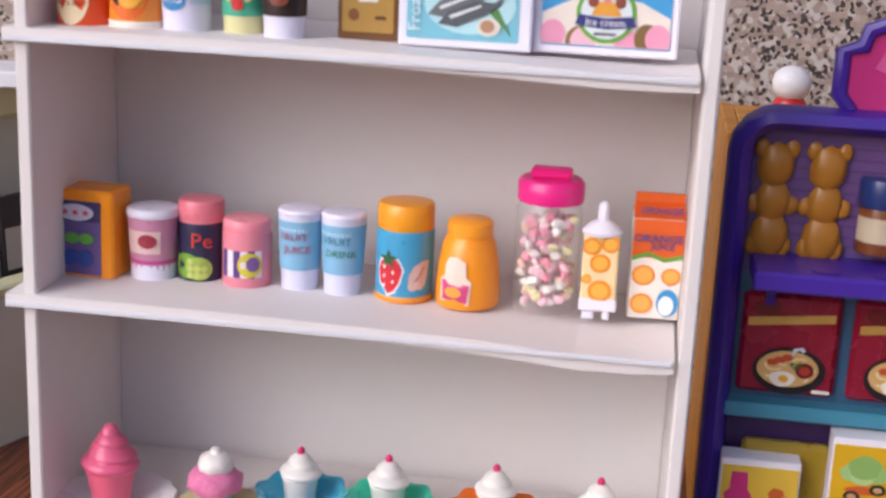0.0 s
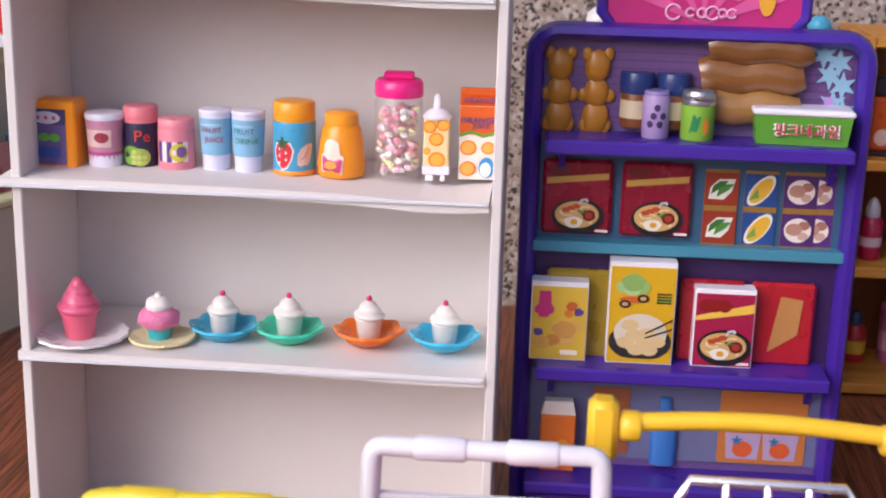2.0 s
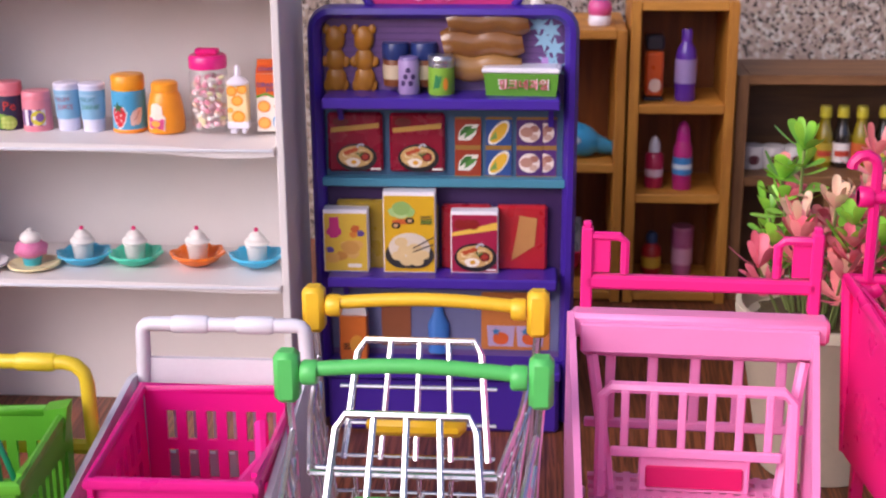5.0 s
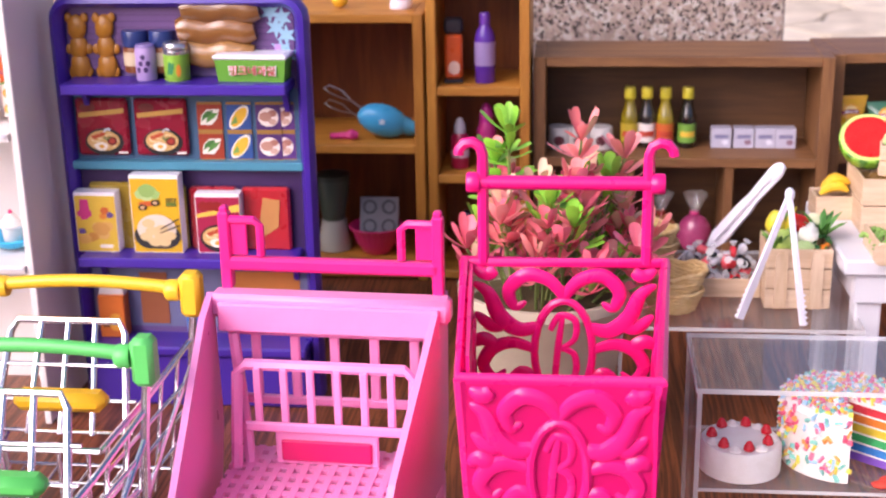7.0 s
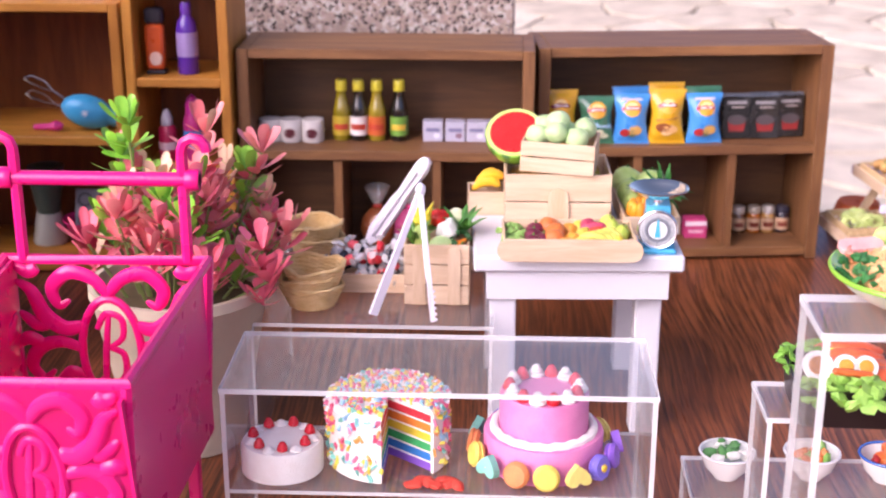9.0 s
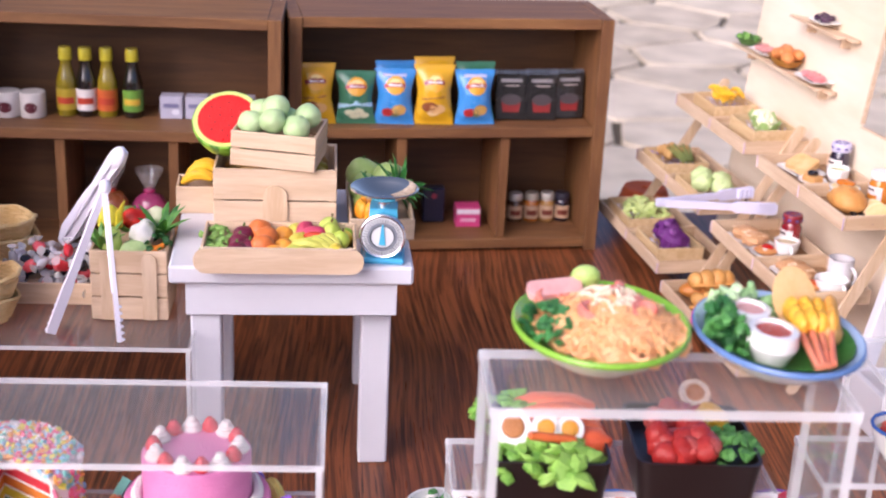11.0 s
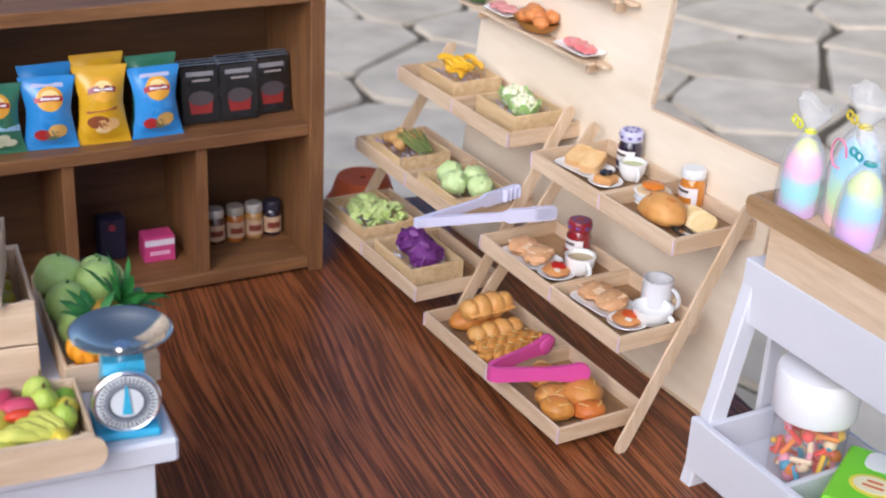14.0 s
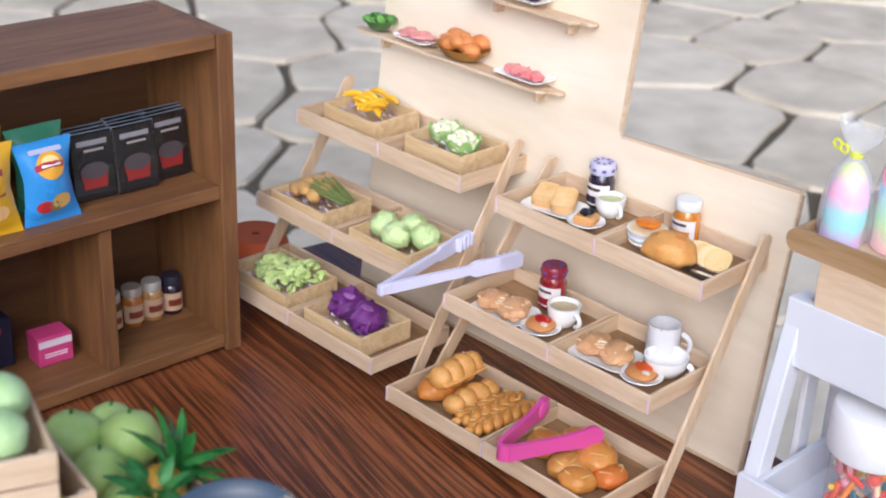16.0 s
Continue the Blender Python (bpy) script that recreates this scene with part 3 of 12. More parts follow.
def white_shelf_mid():
    z = 0.2498
    # orange box with a berry card
    t = thing("toy_box", (-0.2385, 0.5415, z), "bright orange plastic box with a purple berry card", "box", -4, group=SHELF_GROUP)
    part("body", bm_box((0, 0, 0.0222, 0.031, 0.02, 0.0444), bevel=0.0012), plastic("ff9a10"), t)
    patch("card", rrect(0.0235, 0.037, 0.0006, 2, -0.0022, 0.0206), t, "6b5590", -0.01035, label="purple printed card")
    patch("band", rrect(0.0235, 0.01, 0.0004, 2, -0.0022, 0.034), t, "3d3566", -0.0107)
    patch("badge", ell(-0.0022, 0.0335, 0.0088, 0.0042), t, "d9d6e6", -0.011)
    for k in (-1, 0, 1):
        patch("star", star(-0.0022 + k * 0.005, 0.0335, 0.0019), t, "d8345c", -0.0113)
    for k, c in ((-0.0055, "2f4a9a"), (0.0018, "2f4a9a")):
        patch("berry", ell(k, 0.0105, 0.0042, 0.0042), t, c, -0.0108)
    for k in (-0.004, 0.0028):
        patch("leaf", ell(k, 0.0205, 0.0036, 0.0028), t, "63a83c", -0.0111)
    # pink and white cup
    t = tub(-0.2095, 0.544, z, 0.0118, 0.0365, plastic("c98aa6"), plastic("e8e4f4"), "pink ice cream cup with a white lid and base", 0.86, 0.12, 1.05, "cup")
    part("base", bm_lathe([(0.0095, 0), (0.0104, 0.0005), (0.0106, 0.0085)], 20), plastic("e8e4f4"), t, smooth=True)
    wrap("picture", 0.0111, 0.0118, 0.0145, 0.026, t, "e8c9c4", -50, 35)
    wrap_shape("cherry", ell(0.001, 0.021, 0.0045, 0.0035), 0.0119, t, "a5374a")
    wrap("stripe", 0.0109, 0.01095, 0.0092, 0.011, t, "c84f96", -90, 90)
    # dark jar with grapes
    t = tub(-0.1884, 0.549, z, 0.0106, 0.0411, paper("2a2748"), plastic("e8808e"), "dark blue grape drink jar with a pink lid", 0.98, 0.27, 1.0)
    wrap_shape("leaves", ell(-0.004, 0.0085, 0.0075, 0.0065), 0.01085, t, "7aa83a")
    wrap_shape("grapes", ell(0.002, 0.0075, 0.0065, 0.006), 0.01095, t, "a7bc52")
    for k in range(7):
        wrap_shape("grape", ell(-0.002 + (k % 3) * 0.0034, 0.004 + (k // 3) * 0.0036, 0.0017, 0.0017, 10), 0.0111, t, "c2cf6b")
    text_on_jar("lettering", "Pe", 0.0108, 0.0113, t, "d8433a", 0.0035, 0.0215)
    # striped pink jar
    t = tub(-0.1657, 0.546, z, 0.0113, 0.0342, plastic("e58b9b"), plastic("f0909f"), "small pink jar with a striped moon sticker", 1.0, 0.2, 0.98)
    for k in range(-3, 3):
        wrap("stripe", 0.01145, 0.01145, 0.006, 0.0195, t, "5d3a80" if k % 2 else "e9dfe6", k * 17, k * 17 + 17)
    wrap_shape("moon", ell(0.0045, 0.0125, 0.0058, 0.0062), 0.0117, t, "d8c93a")
    wrap_shape("plum", ell(0.006, 0.013, 0.0032, 0.0038), 0.0119, t, "7d5a9a")
    # two blue and white cups
    for x, y, words in ((-0.1412, 0.5475, ("FRUIT", "JUICE")), (-0.1209, 0.546, ("FRUIT", "DRINK"))):
        t = tub(x, y, z, 0.0101, 0.041, plastic("dcdcf2"), plastic("e6e2f6"), "tapered white juice cup with a blue printed band", 0.82, 0.06, 1.04, "cup")
        wrap("band", 0.0092, 0.0103, 0.011, 0.0355, t, "86b8d8", -95, 95)
        wrap("pale_band", 0.0095, 0.01015, 0.022, 0.032, t, "c4dcec", -60, 30)
        text_on_jar("lettering", words[0], 0.0052, 0.0105, t, "a83a5c" if x < -0.13 else "3f7a88", -0.001, 0.0278)
        text_on_jar("lettering", words[1], 0.0052, 0.0102, t, "b23a58" if x < -0.13 else "3f8a6a", 0.001, 0.0215)
    # blue canister with a strawberry
    t = tub(-0.093, 0.5485, z, 0.0131, 0.0481, plastic("4fa5cf"), plastic("f7a21c"), "blue canister with an orange lid and strawberry sticker", 1.0, 0.27, 0.98, "canister")
    part("foot", bm_lathe([(0.0125, -0.0004), (0.0134, 0.0004), (0.0134, 0.0022), (0.0131, 0.003)], 24), plastic("f0952a"), t, smooth=True)
    straw = [(-0.0055, 0.0045), (-0.0095, 0.0095), (-0.0112, 0.0155), (-0.0095, 0.0205), (-0.0055, 0.0222), (-0.0012, 0.0212), (0.0012, 0.0165), (-0.0002, 0.0105), (-0.0025, 0.006)]
    wrap_shape("strawberry_edge", [(-0.005 + (a + 0.005) * 1.17, 0.0138 + (b - 0.0138) * 1.15) for a, b in straw], 0.01325, t, "e8ecf0")
    wrap_shape("strawberry", straw, 0.0134, t, "d02834")
    wrap_shape("stalk", star(-0.0055, 0.0215, 0.0052), 0.01355, t, "2c5a30")
    for k in range(5):
        wrap_shape("seed", ell(-0.0075 + (k % 2) * 0.0045, 0.0085 + k * 0.0023, 0.0006, 0.001, 8), 0.0136, t, "f0e3dc")
    wing = [(0.004, 0.0075), (0.0062, 0.0062), (0.0085, 0.0072), (0.0105, 0.0068), (0.0125, 0.0092), (0.0138, 0.0142), (0.0145, 0.0212), (0.0105, 0.0208), (0.0065, 0.0185), (0.0042, 0.014)]
    wrap_shape("wing", wing, 0.01335, t, "e6c2b4")
    wrap_shape("wing_line", [(0.006, 0.0105), (0.0085, 0.0115), (0.0122, 0.0182), (0.0115, 0.0186), (0.008, 0.0122)], 0.0135, t, "c89080")
    # squat orange bottle
    t = thing("toy_bottle", (-0.0637, 0.547, z), "squat orange plastic bottle with a teddy sticker", "bottle", group=SHELF_GROUP)
    part("body", bm_lathe([(0.0135, 0), (0.0145, 0.0015), (0.0145, 0.010), (0.0134, 0.022), (0.0116, 0.0315), (0.0098, 0.0342)], 24), plastic("fa9c16"), t, smooth=True)
    part("cap", bm_lathe([(0.0098, 0.0342), (0.0104, 0.0346), (0.0102, 0.0408), (0.0085, 0.0422), (0, 0.0424)], 20), plastic("fca426"), t, smooth=True)
    rad = lambda q: 0.0152 - max(0, q - 0.012) * 0.115
    sticker = [(-0.0115, 0.004), (0.0025, 0.003), (0.0035, 0.0145), (0.001, 0.0165), (0.0005, 0.0235), (-0.0035, 0.026), (-0.0075, 0.0255), (-0.0095, 0.022), (-0.0095, 0.017), (-0.012, 0.0145)]
    wrap_shape("sticker", sticker, 0.014, t, "ecd9c8", rad)
    wrap_shape("sticker_base", [(-0.0105, 0.005), (0.0015, 0.004), (0.0025, 0.013), (-0.011, 0.0145)], 0.0143, t, "c9427a", lambda q: rad(q) + 0.0002)
    wrap_shape("carrot", ell(-0.005, 0.009, 0.004, 0.0026), 0.0145, t, "f2a13a", lambda q: rad(q) + 0.0004)
    # candy jar
    t = thing("candy_jar", (-0.0292, 0.549, z), "clear plastic jar of pastel candies with a hot pink lid", "jar", group=SHELF_GROUP)
    part("body", bm_lathe([(0.0135, 0.0004), (0.0146, 0.002), (0.0146, 0.05), (0.0126, 0.054), (0.0126, 0.056)], 28), glassy("clear_jar", alpha=0.06), t, smooth=True).visible_shadow = False
    part("lid", bm_lathe([(0.0142, 0.0535), (0.0147, 0.0545), (0.0147, 0.0625), (0.0132, 0.0645), (0, 0.0648)], 28), plastic("f0288c"), t, smooth=True)
    part("knob", bm_box((0, 0, 0.067, 0.018, 0.009, 0.005), bevel=0.0012), plastic("e81f84"), t)
    rng = random.Random(3)
    for c, n in (("f6c6d2", 60), ("f8f0ea", 50), ("f096ac", 36), ("f0eab4", 24), ("f6d2bc", 20)):
        bm = bmesh.new()
        for _ in range(n):
            a, r, zz = rng.uniform(0, 6.28), 0.0118 * math.sqrt(rng.random()), rng.uniform(0.004, 0.047)
            bm_blob(0.0029, (1, 0.8, 0.75), 0.2, 2, rng.random() * 9, 1, bm, pose(r * math.cos(a), r * math.sin(a), zz, rng.uniform(0, 180), rng.uniform(0, 180), 0))
        part("candies", bm, plastic(c, 0.35), t, smooth=True)
    # narrow orange carton with a spout
    t = thing("squeeze_bottle", (-0.0054, 0.5435, z), "white spouted bottle printed with orange slices", "bottle", 2, group=SHELF_GROUP)
    part("body", bm_box((0, 0, 0.025, 0.0155, 0.0125, 0.033), bevel=0.001), paper("f2d9a4"), t)
    part("base", bm_box((0, 0, 0.0075, 0.0165, 0.0135, 0.006), (0.004, 0, 0.0022, 0.003, 0.011, 0.0044), (-0.004, 0, 0.0022, 0.005, 0.011, 0.0044), bevel=0.0006), plastic("eae6f2"), t)
    part("spout", bm_lathe([(0.0085, 0.041), (0.0088, 0.0425), (0.006, 0.0455), (0.0026, 0.0475), (0.0022, 0.055), (0.0008, 0.0565), (0, 0.0565)], 16), plastic("eae6f2"), t, smooth=True)
    for cx, cz, r in ((-0.004, 0.036, 0.0042), (0.004, 0.0375, 0.004), (0.0005, 0.0145, 0.0052), (-0.0055, 0.02, 0.0022), (0.0, 0.028, 0.0045)):
        o = [(min(max(px_, -0.0077), 0.0077), pz) for px_, pz in ell(cx, cz, r, r)]
        patch("orange_slice", o, t, "f0941e", -0.00645)
        o = [(min(max(px_, -0.0077), 0.0077), pz) for px_, pz in ell(cx, cz, r * 0.72, r * 0.72)]
        patch("slice_flesh", o, t, "f6b648", -0.00675)
    # juice carton
    t = thing("juice_carton", (0.0186, 0.557, z), "orange juice carton with an orange and white print", "carton", 3, group=SHELF_GROUP)
    part("body", bm_box((0, 0, 0.0245, 0.0225, 0.021, 0.049), bevel=0.0004), paper("eee6dc"), t)
    part("gable", bm_slab([(-0.01125, 0.049), (0.01125, 0.049), (0.0108, 0.0592), (-0.0108, 0.0592)], 0.002, pose(0, -0.001, 0)), paper("e2661c"), t)
    bm = bmesh.new()
    v = [bm.verts.new(p) for p in ((-0.0112, -0.0104, 0.049), (0.0112, -0.0104, 0.049), (0.0108, 0, 0.0555), (-0.0108, 0, 0.0555), (-0.0112, 0.0104, 0.049), (0.0112, 0.0104, 0.049))]
    for f in ((0, 1, 2, 3), (3, 2, 5, 4), (0, 3, 4), (1, 5, 2)):
        bm.faces.new([v[k] for k in f])
    part("roof", bm, paper("d95a1a"), t)
    patch("upper_print", rrect(0.0222, 0.0185, 0.0002, 1, 0, 0.0395), t, "dc5f1b", -0.01075)
    wave = [(-0.0111, 0.0285), (-0.004, 0.0312), (0.003, 0.0283), (0.0111, 0.0305), (0.0111, 0.0325), (0.003, 0.0303), (-0.004, 0.0332), (-0.0111, 0.0305)]
    patch("green_wave", wave, t, "6a9a34", -0.0111)
    lb = paper("2c4f9c")
    text_part("lettering", "ORANGE", 0.0052, pose(0, -0.0113, 0.0395), lb, t)
    text_part("lettering", "JUICE", 0.0042, pose(0.002, -0.0113, 0.0358), lb, t)
    text_part("lettering", "ORANGE", 0.0046, pose(0.0005, -0.0092, 0.0525, 0, 0, 0) @ pose(0, 0, 0, -40), lb, t)
    for cx, cz, r in ((-0.0055, 0.0215, 0.005), (0.0065, 0.0215, 0.0042), (-0.0055, 0.0075, 0.005)):
        patch("orange_slice", ell(cx, cz, r, r), t, "ea8a22", -0.011)
        patch("slice_flesh", ell(cx, cz, r * 0.78, r * 0.78), t, "f4b052", -0.0113)
    patch("blue_shape", ell(0.0058, 0.0085, 0.0048, 0.0068), t, "3f93cc", -0.0115)
    patch("white_shape", ell(0.0052, 0.0072, 0.0034, 0.0048), t, "f0ecec", -0.0118)
    for ob in bpy.data.objects:
        if ob.parent is None and abs(ob.location.z - z) < 1e-4:
            ob.scale.z = 0.925
            ob.location.y -= 0.002


def text_on_jar(name, body, size, r, parent, colour, x, z):
    """Lettering bent round the front of a jar."""
    ob = text_part(name, body, size, Matrix(), paper(colour), parent, 0.0)
    for v in ob.data.vertices:
        a = (v.co.x + x) / r
        v.co = (r * math.sin(a), -r * math.cos(a), z + v.co.y)
    ob.matrix_basis = Matrix()


def white_shelf_top():
    z = 0.366
    for x, y, c, c2, words, lab in ((-0.2333, 0.526, "e8541c", "f2dcb4", "CHILI", "orange sauce jar with a cream chilli label"), (-0.2099, 0.526, "f0932a", "f4e6cc", "", "cream sauce jar with an orange snack label")):
        t = tub(x, y, z, 0.0118, 0.06, paper(c), plastic("e24a1c" if words else "efe6da"), lab, 1, 0.2, 1.0)
        if words:
            wrap_shape("label_field", ell(-0.002, 0.013, 0.0085, 0.0125), 0.0121, t, c2)
            text_on_jar("lettering", "CHILI", 0.0058, 0.0123, t, "b8301c", -0.002, 0.0145)
            text_on_jar("lettering", "HOT & SPICY", 0.0026, 0.0123, t, "4a2a1c", -0.002, 0.0095)
        else:
            part("foot", bm_lathe([(0.0119, 0), (0.0122, 0.0004), (0.0122, 0.003), (0.0119, 0.0035)], 24), plastic("ece2d6"), t)
            wrap_shape("label_field", ell(0, 0.0155, 0.0095, 0.0115), 0.0121, t, "e86e22")
            wrap_shape("snack", ell(0.001, 0.016, 0.006, 0.007), 0.0123, t, "f0b23a")
            wrap_shape("pepper", [(-0.0075, 0.012), (-0.0045, 0.0095), (-0.0035, 0.014), (-0.0065, 0.0175)], 0.0124, t, "3c3020")
    t = tub(-0.1878, 0.526, z, 0.012, 0.058, plastic("e4e0f2"), plastic("e4e0f2"), "white sauce tub with a blue label", 0.85, 0.2, 1.0)
    wrap_shape("badge", ell(-0.003, 0.0135, 0.0062, 0.0045), 0.0122, t, "3f86c0", lambda q: 0.0105 + 0.0018 * q / 0.04)
    text_on_jar("lettering", "SAUCE", 0.0034, 0.0117, t, "f4f4fa", -0.003, 0.0135)
    wrap("pattern", 0.0113, 0.0121, 0.012, 0.036, t, "c3cfe2", 25, 80)
    t = tub(-0.1635, 0.5285, z, 0.0092, 0.058, plastic("ded9a0"), plastic("68b08c"), "yellow jar with a green fruit label", 0.92, 0.2, 1.0)
    wrap("band", 0.0091, 0.0095, 0.008, 0.036, t, "4fae8c", -95, 95)
    wrap_shape("fruit", ell(0, 0.013, 0.0027, 0.0027), 0.0098, t, "c4302c")
    for k in (-1, 1):
        wrap_shape("dot", ell(k * 0.0045, 0.016, 0.0017, 0.0022), 0.0098, t, "e0d88a")
    t = tub(-0.1441, 0.523, z, 0.0096, 0.058, plastic("e2dff0"), plastic("e2dff0"), "white cup with a dark chocolate label", 0.9, 0.2, 1.0)
    wrap("band", 0.0094, 0.0099, 0.0095, 0.036, t, "2c1c18", -100, 100)
    wrap_shape("bowl", ell(0, 0.0165, 0.0042, 0.0028), 0.0102, t, "7d3a26")
    t = thing("coffee_box", (-0.1103, 0.539, z), "brown and gold coffee box with a cup drawing", "box", group=SHELF_GROUP)
    part("body", bm_box((0, 0, 0.029, 0.0258, 0.014, 0.058), bevel=0.0004), paper("6b4318"), t)
    patch("panel", rrect(0.0222, 0.052, 0.0008, 2, 0, 0.0292), t, "a8823a", -0.0073)
    patch("cup_drawing", [(-0.004, 0.016), (0.004, 0.016), (0.0052, 0.029), (-0.0052, 0.029)], t, "d9dcdc", -0.0076)
    patch("muffin", ell(-0.006, 0.0105, 0.0024, 0.0026), t, "7a4a20", -0.0076)
    patch("spoon", rrect(0.005, 0.0016, 0.0006, 2, 0.0055, 0.0095), t, "5d3a18", -0.0076)
    t = thing("frozen_food_box", (-0.0677, 0.5335, z), "white box of frozen fish with an icy blue print", "box", group=SHELF_GROUP)
    part("body", bm_box((0, 0, 0.026, 0.0555, 0.022, 0.052), bevel=0.0008), plastic("e9e6f2"), t)
    patch("print_field", rrect(0.0465, 0.044, 0.0006, 2, -0.001, 0.0255), t, "7fc0d2", -0.0113)
    patch("ice_glow", ell(0.002, 0.018, 0.019, 0.012), t, "b9e0e6", -0.01155)
    text_part("lettering", "Frozen", 0.0072, pose(-0.0207, -0.0118, 0.0165) @ pose(0, 0, 0, 0, -90, 0), paper("e9f4f8"), t)
    for dx, dz in ((-0.002, 0.0035), (0.0025, 0.0)):
        fish = [(-0.0135 + dx, 0.010 + dz), (-0.009 + dx, 0.0155 + dz), (0.002 + dx, 0.020 + dz), (0.0095 + dx, 0.0195 + dz), (0.014 + dx, 0.023 + dz), (0.012 + dx, 0.0185 + dz), (0.0065 + dx, 0.0145 + dz), (-0.006 + dx, 0.009 + dz)]
        patch("fish", fish, t, "6d7076" if dx < 0 else "5a5d62", -0.0118 - dx * 0.05 - 0.0002)
        patch("fish_stripe", [(-0.009 + dx, 0.0135 + dz), (0.004 + dx, 0.0185 + dz), (0.004 + dx, 0.0175 + dz), (-0.008 + dx, 0.0122 + dz)], t, "dfe2e4", -0.0124)
    patch("leaf", [(0.010, 0.0155), (0.0195, 0.006), (0.0135, 0.0175)], t, "5d8a4a", -0.0117)
    patch("leaf", [(-0.0165, 0.021), (-0.009, 0.0215), (-0.014, 0.026)], t, "5d8a4a", -0.0117)
    patch("shell", ell(0.010, 0.0095, 0.0048, 0.0038), t, "e6ddd0", -0.0119)
    patch("shell_meat", ell(0.0095, 0.0098, 0.003, 0.0026), t, "b58a6a", -0.0122)
    t = thing("ice_cream_box", (-0.0103, 0.5395, z), "white ice cream box with a blue and pink print", "box", group=SHELF_GROUP)
    part("body", bm_box((0, 0, 0.026, 0.0595, 0.022, 0.052), bevel=0.0008), plastic("ebe7f3"), t)
    patch("print_field", rrect(0.053, 0.046, 0.0006, 2, 0, 0.0265), t, "4a9bd2", -0.0113)
    patch("cream_field", [(-0.0262, 0.004), (0.0262, 0.004), (0.0262, 0.0165), (0.014, 0.0225), (0.0, 0.0245), (-0.014, 0.0225), (-0.0262, 0.0165)], t, "e9ddd2", -0.01155)
    for k, c in ((-0.0215, "e39ab4"), (-0.011, "8a6a3a"), (-0.009, "e8b9c6"), (0.009, "e39ab4"), (0.017, "7d6234"), (0.0215, "e39ab4")):
        low = [(px_, max(pz, 0.0042)) for px_, pz in ell(k, 0.008 if abs(k) > 0.015 else 0.0055, 0.0052, 0.006)]
        patch("scoop", low, t, c, -0.0118)
    patch("ring", ell(0, 0.0175, 0.0122, 0.0122, 28), t, "6aa83a", -0.0121)
    patch("ring_field", ell(0, 0.0175, 0.0105, 0.0105, 28), t, "dfe6ea", -0.0124)
    patch("sundae", [(-0.006, 0.0165), (0.006, 0.0165), (0.004, 0.022), (-0.004, 0.022)], t, "e2a03a", -0.0127)
    for k in (-0.0055, 0, 0.0055):
        patch("cone_top", ell(k, 0.024 - abs(k) * 0.35, 0.0022, 0.0024), t, "8a4a3a" if k else "d88a8a", -0.0127)
    patch("ribbon", [(-0.0125, 0.0125), (-0.011, 0.0168), (0, 0.0155), (0.011, 0.0168), (0.0125, 0.0125), (0, 0.0112)], t, "3a3a7a", -0.013)
    text_part("lettering", "Ice cream", 0.0042, pose(0, -0.0134, 0.0138), paper("f2f2f6"), t)
    bars(t, 0, 0.0085, 0.009, 1, "6a6a72", -0.0128)


def swirl(r0, h, turns, bm, z0, seg=28):
    """A piped swirl: a domed cone whose surface winds up in soft ridges."""
    rows, n = [], 26
    for j in range(n + 1):
        v = j / n
        R = r0 * (0.82 + 0.18 * math.sin(math.pi * min(1, v * 2.0))) * (1 - v ** 2.3) ** 0.6
        row = []
        for i in range(seg):
            a = 2 * math.pi * i / seg
            k = abs(math.sin(math.pi * (turns * v + i / seg)))
            rr = R * (0.84 + 0.19 * k ** 0.6)
            row.append(bm.verts.new((rr * math.cos(a), rr * math.sin(a), z0 - r0 * 0.35 + (h + r0 * 0.45) * v)))
        rows.append(row)
    for a, b in zip(rows, rows[1:]):
        for i in range(seg):
            bm.faces.new((a[i], a[(i + 1) % seg], b[(i + 1) % seg], b[i]))
    bm.faces.new(rows[0][::-1])
    bmesh.ops.remove_doubles(bm, verts=bm.verts, dist=0.00002)
    return bm


def lettuce_plate(r, h, waves, amp, up):
    """A dish with a wavy rim."""
    bm = bmesh.new()
    seg = 96
    rings = []
    for rr, z, w in ((0.0, 0.0015, 0), (r * 0.42, 0.0, 0), (r * 0.5, 0.001, 0), (r * 0.74, h * 0.42, 0.3), (r * 0.86, h * 0.86, 0.7), (r, h, 1.0), (r * 0.985, h + 0.0016, 1.0), (r * 0.83, h * 0.86 + 0.0018, 0.7), (r * 0.71, h * 0.42 + 0.002, 0.3), (r * 0.46, 0.0028, 0), (0, 0.0028, 0)):
        if rr == 0:
            rings.append([bm.verts.new((0, 0, z))])
        else:
            rings.append([bm.verts.new(((rr + w * amp * math.cos(waves * 2 * math.pi * i / seg)) * math.cos(2 * math.pi * i / seg), (rr + w * amp * math.cos(waves * 2 * math.pi * i / seg)) * math.sin(2 * math.pi * i / seg), z + w * up * math.cos(waves * 2 * math.pi * i / seg))) for i in range(seg)])
    for a, b in zip(rings, rings[1:]):
        for i in range(seg):
            j = (i + 1) % seg
            if len(a) == 1:
                bm.faces.new((a[0], b[i], b[j]))
            elif len(b) == 1:
                bm.faces.new((a[j], a[i], b[0]))
            else:
                bm.faces.new((a[i], a[j], b[j], b[i]))
    return bm


